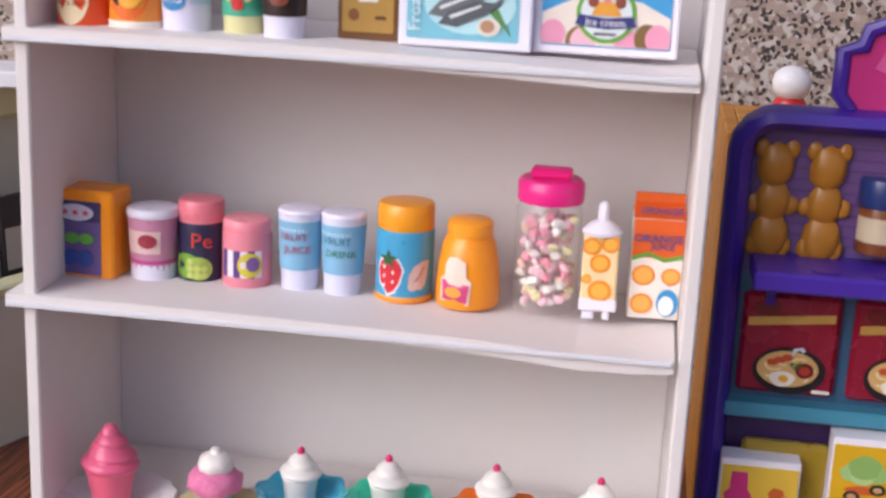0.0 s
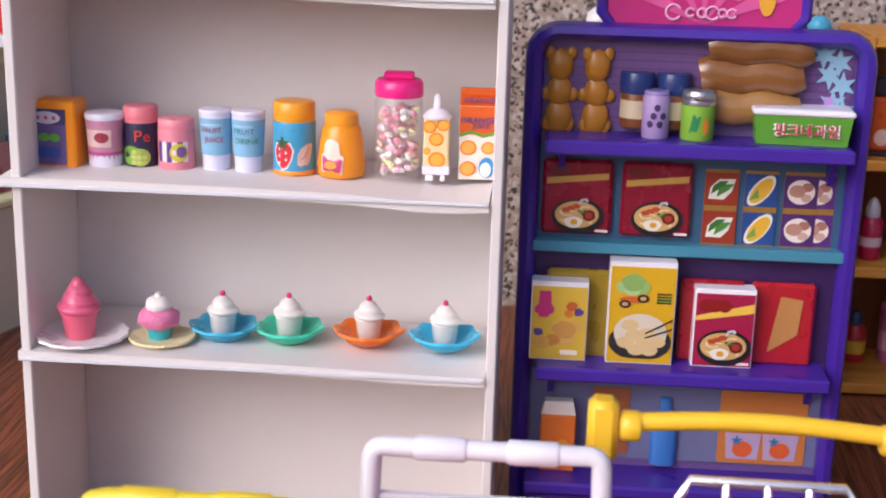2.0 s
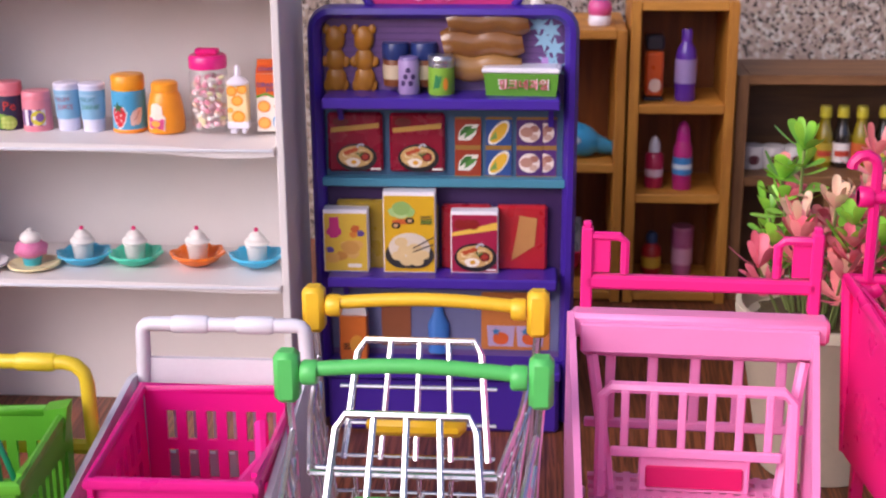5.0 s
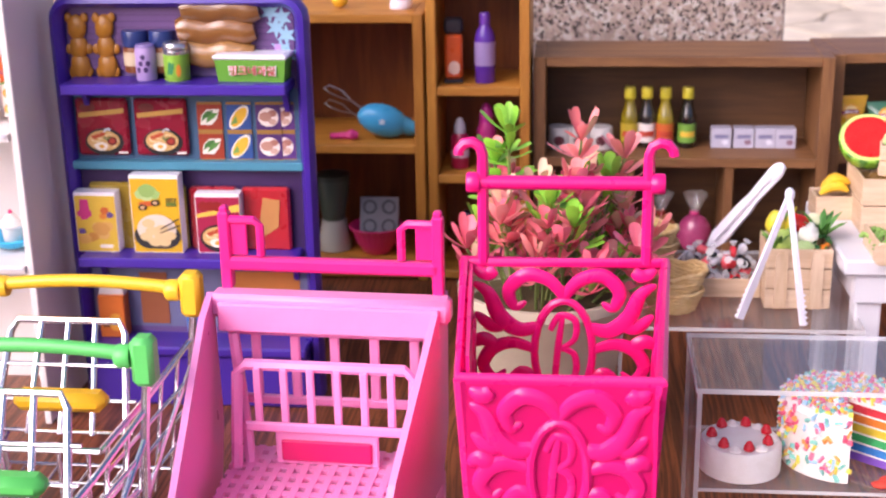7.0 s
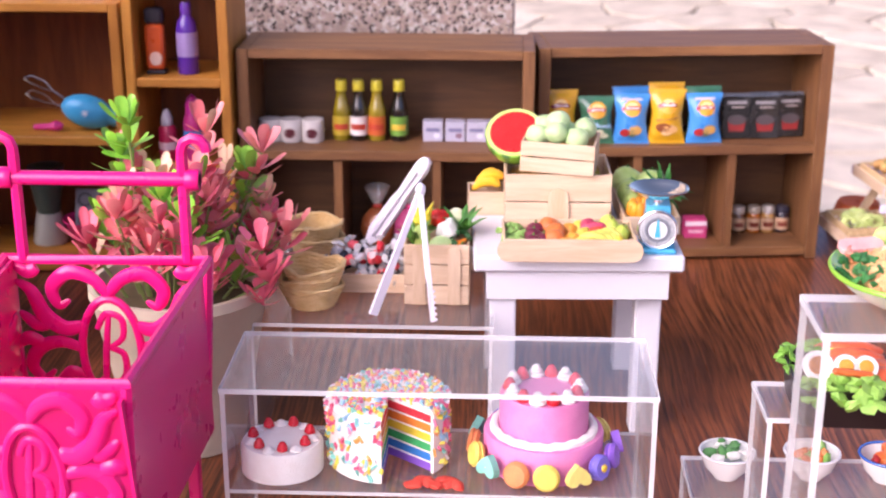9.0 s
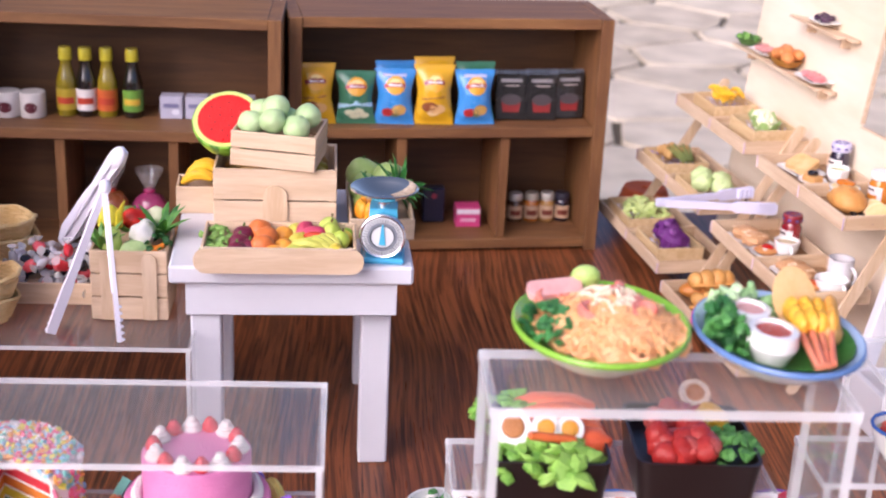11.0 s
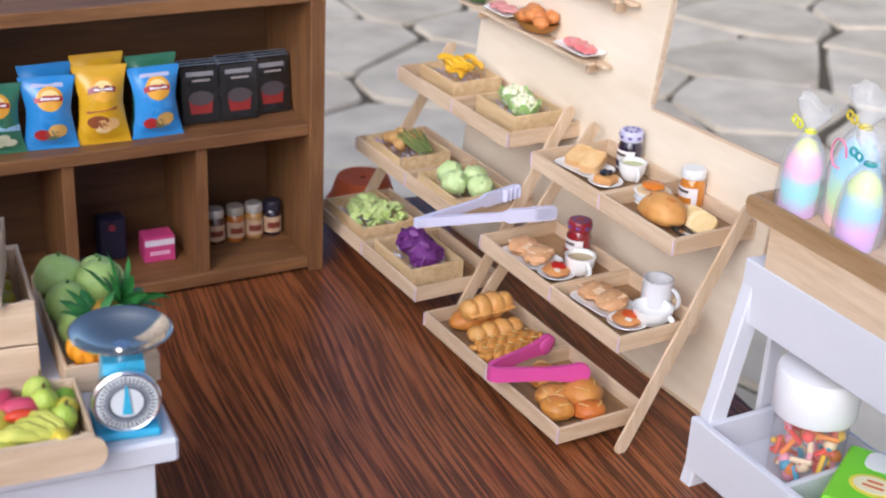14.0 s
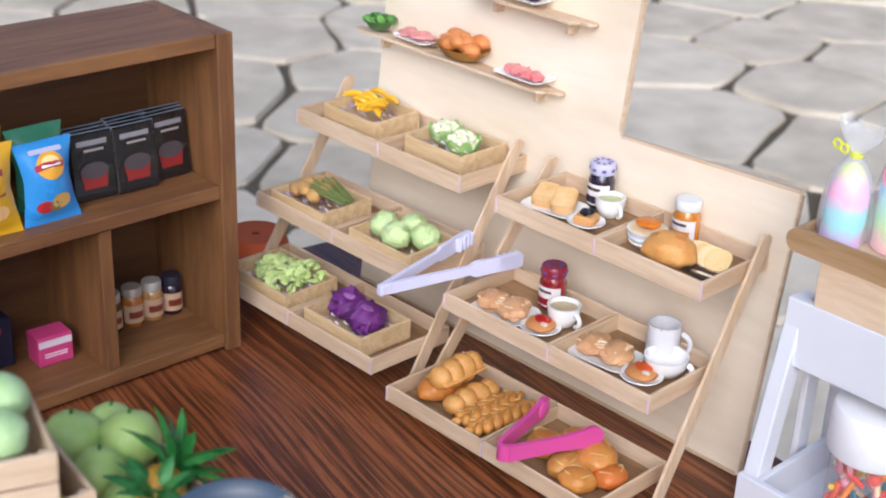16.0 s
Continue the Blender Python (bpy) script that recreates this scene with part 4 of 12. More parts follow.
def white_shelf_low():
    z = 0.1412
    g = "sundaes on small dishes"
    plates = [(-0.2222, 0.521, 0.0285, 0.005, 16, 0.0006, 0.0, "f0ecee", "round white scalloped plate"), (-0.1735, 0.5265, 0.0205, 0.0035, 30, 0.0004, 0.0003, "ecdca8", "small cream plate with a ribbed rim")]
    plates += [(x, y, 0.0218, 0.0085, 8, 0.0009, 0.0005, c, lab) for x, y, c, lab in ((-0.1372, 0.541, "48b4d8", "light blue wavy toy dish"), (-0.0955, 0.5425, "48d2ae", "mint green wavy toy dish"), (-0.0455, 0.5445, "f57a1c", "orange wavy toy dish"), (0.003, 0.542, "40bce6", "sky blue wavy toy dish"))]
    for x, y, r, h, wv, amp, up, c, lab in plates:
        t = part("toy_dish", lettuce_plate(r, h, wv, amp, up), plastic(c, 0.28), smooth=True)
        t.location = (x, y, z)
        tagged(t, lab + " on the white shelf", "dish", group=g)
    # solid pink swirl
    t = thing("toy_cupcake", (-0.2245, 0.5225, z + 0.003), "glossy hot pink plastic swirl cupcake", "cupcake", group=g)
    part("cup", bm_lathe([(0.0085, 0), (0.0088, 0.0004), (0.0112, 0.015), (0.0115, 0.0165)], 20), plastic("e4647f"), t, smooth=True)
    bm = swirl(0.0136, 0.0155, 3.4, bmesh.new(), 0.0195)
    part("swirl", bm, plastic("e8688c"), t, smooth=True)
    part("tip", bm_lathe([(0.0045, 0.031), (0.0048, 0.034), (0.003, 0.0375), (0, 0.039)], 14), plastic("e8688c"), t, smooth=True)
    # pink muffin with cream on a blue cup
    t = thing("toy_cupcake", (-0.1755, 0.5285, z + 0.0028), "pink muffin with white cream in a blue cup", "cupcake", group=g)
    part("cup", bm_lathe([(0.0068, 0), (0.0082, 0.008)], 20), plastic("38aab8"), t, smooth=True)
    part("crumb", bm_blob(0.0128, (1, 1, 0.62), 0.14, 5, 2, 3, m=pose(0, 0, 0.013)), mat("pink_crumb", "ec92b8", 0.6, var=0.3, scale=420, bump=0.6, second="da6aa0"), t, smooth=True)
    part("cream", bm_blob(0.0085, (1, 1, 0.72), 0.12, 3, 4, 3, m=pose(0, 0, 0.0215)), plastic("ece6e0"), t, smooth=True)
    part("cherry", bm_lathe([(0.003, 0.027), (0.0022, 0.0292), (0, 0.03)], 12), plastic("ece6e0"), t, smooth=True)
    for x, y in ((-0.1382, 0.542), (-0.0962, 0.5435), (-0.0457, 0.5455), (0.0028, 0.543)):
        t = thing("toy_sundae", (x, y, z + 0.0029), "translucent white plastic sundae with a pink cherry", "sundae", group=g)
        part("cup", bm_lathe([(0.0068, 0), (0.0072, 0.0004), (0.0086, 0.0125), (0.0088, 0.0135)], 18), plastic("d9d6d2", 0.25), t, smooth=True)
        part("swirl", swirl(0.0102, 0.0085, 2.6, bmesh.new(), 0.0160), plastic("e9e5e0", 0.3), t, smooth=True)
        part("cherry", bm_lathe([(0, 0.0245), (0.0017, 0.0252), (0.0019, 0.0266), (0.0011, 0.028), (0, 0.0284)], 12), plastic("dc2a6e"), t, smooth=True)


white_shelf_mid()
white_shelf_top()
white_shelf_low()

# ---- purple market stand ----
def bowl_print(t, cx, cz, s, y):
    """A printed dark bowl of noodles with egg, tomato, sausage and herbs."""
    patch("bowl_rim", ell(cx, cz - 0.0005 * s, 0.0132 * s, 0.0092 * s, 28), t, "1c171a", y)
    patch("soup", ell(cx - 0.0005 * s, cz + 0.0003 * s, 0.0112 * s, 0.0070 * s, 24), t, "cfa868", y - 0.0003)
    for k in range(7):
        a = 0.9 * k
        px, pz = cx + 0.0062 * s * math.cos(a), cz + 0.0036 * s * math.sin(a)
        patch("noodle_print", [(px + 0.0036 * s * math.cos(b) * f, pz + 0.0021 * s * math.sin(b) * f) for f, seq in ((1, range(0, 7)), (0.72, range(6, -1, -1))) for b in [0.5 * q + a for q in seq]], t, "ead7a6", y - 0.0005)
    patch("egg", [(cx - 0.0022 * s + 0.0046 * s * math.cos(a) * (1 + 0.1 * math.sin(3 * a)), cz - 0.0036 * s + 0.0030 * s * math.sin(a)) for a in [0.35 * q for q in range(18)]], t, "ede4d6", y - 0.0008)
    patch("yolk", ell(cx - 0.0018 * s, cz - 0.0034 * s, 0.0018 * s, 0.0014 * s, 12), t, "dca01e", y - 0.0011)
    patch("tomato", ell(cx + 0.0056 * s, cz + 0.0002 * s, 0.0034 * s, 0.0030 * s, 14), t, "6c1a12", y - 0.0008)
    patch("tomato_flesh", ell(cx + 0.0056 * s, cz + 0.0002 * s, 0.0020 * s, 0.0017 * s, 10), t, "a8382a", y - 0.0011)
    for k in range(3):
        patch("sausage", ell(cx - (0.0062 - 0.0026 * k) * s, cz + (0.0028 + 0.0010 * k) * s, 0.0022 * s, 0.0013 * s, 10), t, "b84a22", y - 0.0008)
    for k in range(3):
        patch("herb", star(cx + (0.0008 + 0.0014 * k) * s, cz + (0.0024 - 0.0012 * (k % 2)) * s, 0.0013 * s, 4), t, "46682c", y - 0.0010)
    patch("steam", [(cx + q[0] * s, cz + q[1] * s) for q in ((0.000, 0.0060), (0.0012, 0.0086), (0.0042, 0.0092), (0.0054, 0.0078), (0.0040, 0.0070), (0.0036, 0.0080), (0.0018, 0.0076), (0.0010, 0.0060))], t, "c6ccd8", y - 0.0010)


def tin_print(t, cx, cz, field, shape, y, k=1.5):
    """A printed food tin: gold rims, a coloured field and a pale cut-out picture."""
    patch("tin_body", rrect(0.0138 * k, 0.0165 * k, 0.0012, 2, cx, cz), t, "9c7430", y)
    patch("tin_label", rrect(0.0136 * k, 0.0138 * k, 0.0004, 2, cx, cz), t, field, y - 0.0003)
    if shape == "leaf":
        patch("leaf_edge", [(cx + px * k, cz + pz * k) for px, pz in ((-0.0052, -0.0042), (-0.0046, 0.0006), (-0.0012, 0.0042), (0.0056, 0.0044), (0.004, -0.001), (0.001, -0.0044))], t, "f0ece2", y - 0.0006)
        for q in (0.0, 0.0024):
            patch("pea_pod", [(cx + (px + q) * k, cz + (pz - q * 0.5) * k) for px, pz in ((-0.0044, -0.0022), (-0.0036, 0.0012), (-0.001, 0.0034), (0.0026, 0.0036), (0.0004, 0.001))], t, "4f8a3a" if q else "3c7030", y - 0.0009 - q * 0.05)
    elif shape == "corn":
        cob = ell(0, 0, 0.0064 * k, 0.0030 * k, 18)
        ca, sa = math.cos(radians(52)), math.sin(radians(52))
        for f, c, dy in ((1.22, "f0ece2", 0.0006), (1.0, "e6b430", 0.0009)):
            patch("corn", [(cx + f * (px * ca - pz * sa), cz + f * (px * sa + pz * ca)) for px, pz in cob], t, c, y - dy)
        patch("husk", [(cx - 0.005 * k, cz - 0.0042 * k), (cx - 0.0015 * k, cz + 0.001 * k), (cx - 0.0008 * k, cz - 0.003 * k)], t, "7aa04a", y - 0.0012)
    else:
        patch("mushroom_edge", ell(cx, cz, 0.0056 * k, 0.0052 * k, 18), t, "f0e4dc", y - 0.0006)
        for px, pz, r, c in ((-0.0016, 0.0004, 0.0034, "b98a78"), (0.0024, 0.0022, 0.0024, "a87464"), (0.0022, -0.0024, 0.0022, "caa898"), (-0.001, -0.001, 0.0016, "6a4238")):
            patch("mushroom", ell(cx + px * k, cz + pz * k, r * k, r * 0.78 * k, 14), t, c, y - 0.0009 - r * 0.05)


def purple_stand():
    t = thing("market_stand", (0.1508, 0.566, 0), "purple plastic toy market stand with printed food panels", "stand")
    w = 0.2055
    P = PURPLE
    # outer frame with rounded top corners
    path = [(-w / 2 + 0.004, 0, 0.004), (-w / 2 + 0.0035, 0, 0.325)]
    path += [(-w / 2 + 0.0185 + 0.015 * math.cos(radians(a)), 0, 0.3255 + 0.0145 * math.sin(radians(a))) for a in (160, 135, 110, 95)]
    path += [(-x, y, z) for x, y, z in reversed(path)]
    bm = bm_tube(path, 0.0058, 8)
    for v in bm.verts:
        v.co.y *= 2.0
    part("frame", bm, P, t, smooth=True)
    # crest above the frame
    half = [(0.058, 0.341), (0.0555, 0.3455), (0.0605, 0.3515), (0.0605, 0.370), (0.0525, 0.3725), (0.0505, 0.3795), (0.0425, 0.3825), (0.031, 0.3945), (0.016, 0.4015), (0, 0.4035)]
    outline = [(x, z) for x, z in half] + [(-x, z) for x, z in reversed(half[:-1])]
    crest = part("crest_frame", bm_tube([(x, 0, z) for x, z in outline], 0.0036, 8, closed=True), P, t, smooth=True)
    inner = [(x * 0.95, 0.3425 + (z - 0.3425) * 0.96) for x, z in outline]
    part("crest_panel", bm_slab(inner, 0.003, pose(0, 0.0, 0)), paper("c02a78"), crest)
    for k in range(5):
        a = radians(25 + k * 32)
        ray = [(0, 0.346), (0.05 * math.cos(a - 0.12), 0.346 + 0.05 * math.sin(a - 0.12)), (0.05 * math.cos(a + 0.12), 0.346 + 0.05 * math.sin(a + 0.12))]
        patch("ray", ray, crest, "d85a9a", -0.0006)
    patch("print_carton", [(0.009, 0.3625), (0.021, 0.361), (0.0235, 0.389), (0.012, 0.391)], crest, "e6dcd2", -0.001)
    patch("print_carton_front", [(0.0105, 0.364), (0.018, 0.363), (0.019, 0.381), (0.0115, 0.3815)], crest, "f0a030", -0.0014)
    for k in (-0.018, -0.0075):
        patch("print_bread", star(k, 0.381, 0.0075, 6), crest, "e2b03a", -0.001)
    patch("print_jar", [(-0.041, 0.3655), (-0.032, 0.36), (-0.0285, 0.366), (-0.038, 0.372)], crest, "7a4a22", -0.001)
    patch("print_jar_lid", [(-0.043, 0.369), (-0.040, 0.3725), (-0.0355, 0.3705), (-0.039, 0.3655)], crest, "2c3a78", -0.0014)
    patch("print_bear", ell(0.037, 0.363, 0.005, 0.011), crest, "e6a82e", -0.001)
    # brand mark as plain curls
    for k, (x, s) in enumerate(((-0.018, 1.5), (-0.008, 0.8), (-0.001, 0.9), (0.005, 1.3), (0.011, 0.8), (0.0165, 0.9))):
        part("brand_curl", bm_tube(arc((x, -0.0012, 0.353), 0.003 * s, 30, 330, 10), 0.0008, 5), plastic("e8a8cc"), crest)
    # printed back panels
    back = part("back_panel", bm_box((0, 0.004, 0.19, 0.19, 0.003, 0.288), bevel=0.0003), paper("6a5088"), t)
    part("upper_print", bm_box((0, 0.0018, 0.309, 0.183, 0.001, 0.05), bevel=0), paper("6a4a80"), back)
    for k in range(9):
        part("print_stripe", bm_box((0, 0.0011, 0.288 + k * 0.005, 0.182, 0.0004, 0.0012), bevel=0), paper("5c3e74"), back)
    part("middle_print", bm_box((0, 0.0018, 0.236, 0.188, 0.001, 0.066), bevel=0), paper("3a5c7c"), back)
    part("teal_ledge", bm_box((0, -0.003, 0.2065, 0.192, 0.012, 0.007), bevel=0.0008), plastic("4788a0"), t)
    part("lower_print", bm_box((0, 0.0018, 0.168, 0.188, 0.001, 0.068), bevel=0), paper("371e52"), back)
    part("bottom_print", bm_box((0, 0.0018, 0.092, 0.188, 0.001, 0.06), bevel=0), paper("6f7298"), back)
    # shelves with brackets, ring holes
    for z, y in ((0.2745, -0.0175), (0.1305, -0.0165)):
        wv = 0.181
        sh = part("shelf", bm_box((0.0, y + 0.003, z, wv, 0.04, 0.0085), bevel=0.0012), P, t)
        for x in (-0.07, -0.045, -0.005, 0.02, 0.06):
            part("ring_hole", bm_lathe([(0.0062, z + 0.0042), (0.0066, z + 0.0047), (0.005, z + 0.0047)], 16, m=pose(x + 0.01, y - 0.006, 0)), plastic("4a2a92"), sh)
        for s in (-1, 1):
            part("bracket", bm_slab([(0, 0), (0.016, 0), (0.016, -0.004), (0.006, -0.02), (0, -0.02)], 0.004, pose(s * 0.083 - s * 0.001, y + 0.022, z - 0.004, 0, 0, -90)), P, sh)
    base = part("base", bm_box((0, -0.004, 0.024, 0.188, 0.044, 0.048), bevel=0.003), P, t)
    part("base_shelf", bm_box((0, -0.0075, 0.0525, 0.19, 0.05, 0.008), bevel=0.0015), P, t)
    # moulded honey-coloured bears
    for x in (-0.0835, -0.061):
        bm = bmesh.new()
        for dx, zz, r, q in ((0, 0.289, 0.0105, 1), (0, 0.3045, 0.0095, 1), (0, 0.3205, 0.0098, 1), (-0.0075, 0.328, 0.004, 1), (0.0075, 0.328, 0.004, 1), (-0.0095, 0.303, 0.004, 1), (0.0095, 0.303, 0.004, 1), (-0.007, 0.2845, 0.005, 1), (0.007, 0.2845, 0.005, 1)):
            bm_blob(r, (0.82, 0.38, 1.06), 0.16, 3, 1, 2, bm, pose(x + dx * 0.86, -0.0005, zz - 0.002))
        b = part("moulded_bear", bm, plastic("b0741e", 0.3), t, "amber moulded bear shape", smooth=True)
    # printed and raised goods of the upper panel
    for x in (-0.0366, -0.0145):
        j = part("moulded_jar", bm_lathe([(0.0095, 0.2835), (0.0098, 0.2845), (0.0098, 0.303), (0.009, 0.305)], 18, m=pose(x, -0.001, 0)), plastic("7a4420"), t, "brown moulded jar", smooth=True)
        part("lid", bm_lathe([(0.0102, 0.304), (0.0106, 0.305), (0.0106, 0.3145), (0.0098, 0.3165), (0, 0.3165)], 18, m=pose(x, -0.001, 0)), plastic("26366e"), j, smooth=True)
        wrap_on(j, x, -0.001, 0.0101, 0.289, 0.300, "c9b89a")
    for z, c, x0 in ((0.3165, "8c5c2c", 0.000), (0.2975, "a0743f", 0.000), (0.3325, "7e5226", 0.004)):
        n = 15
        pts = [(x0 + 0.062 * k / (n - 1), -0.002, z + 0.0012 * math.sin(k * 0.9)) for k in range(n)]
        rad = [0.0108 * (0.98 + 0.02 * math.sin(k * 1.7)) * min(1.0, 0.85 + 0.14 * k) * (1.0 if k < n - 2 else (0.9, 0.72)[k - n + 2]) for k in range(n)]
        bm = bm_tube(pts, 0.01, 14, radii=rad)
        for v in bm.verts:
            k = 1 + 0.05 * noise.noise(v.co * 260)
            v.co.y = -0.001 + v.co.y * 0.75 * k
        part("moulded_loaf", bm, mat("loaf_film_" + c, c, 0.2, var=0.3, scale=60, bump=0.2, coat=0.7), t, "brown bread loaf in clear film", smooth=True)
    for x, z in ((0.078, 0.318), (0.083, 0.326), (0.0735, 0.33), (0.081, 0.301), (0.087, 0.296), (0.086, 0.312)):
        patch("ribbon_print", star(x, z, 0.009, 6), t, "8ab4cc", 0.0005)
    patch("ribbon_tail", [(0.076, 0.305), (0.081, 0.305), (0.082, 0.292), (0.076, 0.294)], t, "b08ac8", 0.0002)
    # noodle packets and tins of the middle panel, raised a little
    for x in (-0.0695, -0.0205):
        m = part("noodle_packet", bm_box((x, -0.001, 0.2375, 0.0435, 0.006, 0.0475), bevel=0.002), mat("red_packet", "8c142e", 0.25, coat=0.4), t, "glossy red noodle packet")
        y = -0.0045
        patch("yellow_band", [(x - 0.019, 0.2455), (x + 0.019, 0.2495), (x + 0.019, 0.2535), (x - 0.019, 0.2495)], m, "c49a48", y)
        patch("tomato_print", ell(x - 0.011, 0.2540, 0.0065, 0.0035), m, "6c1614", y - 0.0003)
        bowl_print(m, x + 0.001, 0.2262, 1.22, y - 0.0002)
        patch("print_line", rrect(0.008, 0.0016, 0.0004, 2, x + 0.016, 0.2165), m, "f0e6e0", y)
    for k, (f, s) in enumerate((("98351a", "leaf"), ("284c8c", "corn"), ("4c2868", "mushroom"))):
        for z in (0.2212, 0.2456):
            tin_print(t, 0.0193 + k * 0.0242, z, f, s, 0.0003)
    tin_print(t, 0.0785, 0.2212, "5a2f7a", "mushroom", 0.0012)
    tin_print(t, 0.0785, 0.2456, "5a2f7a", "mushroom", 0.0012)
    # packets behind the lower shelf
    for x, c, h in ((-0.0655, "9a7f1c", 0.060), (-0.0245, "9a861c", 0.056), (0.0185, "a01a28", 0.054), (0.0625, "b01e28", 0.054)):
        pk = part("lower_packet", bm_box((x, -0.003, 0.161, 0.04, 0.007, h), bevel=0.002), mat("packet_" + c, c, 0.28, coat=0.4), t, "shiny moulded packet")
        if x > 0.05:
            patch("biscuit", [(x - 0.008, 0.143), (x + 0.01, 0.155), (x + 0.012, 0.178), (x - 0.002, 0.18)], pk, "b9824a", -0.0069)
    # bottom row: juice carton, bottle and fruit print
    cart = part("juice_carton_print", bm_box((-0.074, -0.006, 0.0755, 0.0225, 0.014, 0.038), bevel=0.0008), paper("e0762a"), t, "moulded orange juice carton")
    part("carton_top", bm_slab([(-0.0112, 0.094), (0.0112, 0.094), (0.009, 0.1035), (-0.009, 0.1035)], 0.008, pose(-0.074, -0.01, 0)), paper("e8e2dc"), cart)
    patch("carton_label", ell(-0.071, 0.0705, 0.006, 0.008), cart, "f0a83a", -0.0133)
    bars(cart, -0.079, 0.07, 0.006, 3, "3a2a1a", -0.0133)
    patch("brown_carton_print", rrect(0.024, 0.046, 0.001, 2, -0.04, 0.088), t, "9a5a38", 0.0005)
    part("blue_bottle_print", bm_lathe([(0.0085, 0.06), (0.0088, 0.085), (0.004, 0.095), (0.0036, 0.106), (0, 0.107)], 16, m=pose(-0.005, 0.0, 0) @ Matrix.Diagonal((1, 0.5, 1, 1))), plastic("3f78c4"), t, smooth=True)
    patch("fruit_print", rrect(0.056, 0.05, 0.002, 3, 0.058, 0.088), t, "c87a3a", 0.0005)
    for k in (0.046, 0.07):
        patch("cup_print", [(k - 0.01, 0.066), (k + 0.01, 0.066), (k + 0.0115, 0.084), (k - 0.0115, 0.084)], t, "b9a2c4", 0.0001)
        patch("orange_print", ell(k, 0.073, 0.0065, 0.0055), t, "d8602a", -0.0003)
        patch("leaf_print", star(k - 0.004, 0.079, 0.004), t, "3f78a8", -0.0006)


def wrap_on(parent, x, y, r, z0, z1, colour):
    bm = bmesh.new()
    rows = []
    for i in range(11):
        a = radians(-170 + 16 * i)
        rows.append([bm.verts.new((x + r * math.cos(a), y + r * math.sin(a), z)) for z in (z0, z1)])
    for a, b in zip(rows, rows[1:]):
        bm.faces.new((a[0], b[0], b[1], a[1]))
    part("label_band", bm, paper(colour), parent, smooth=True)


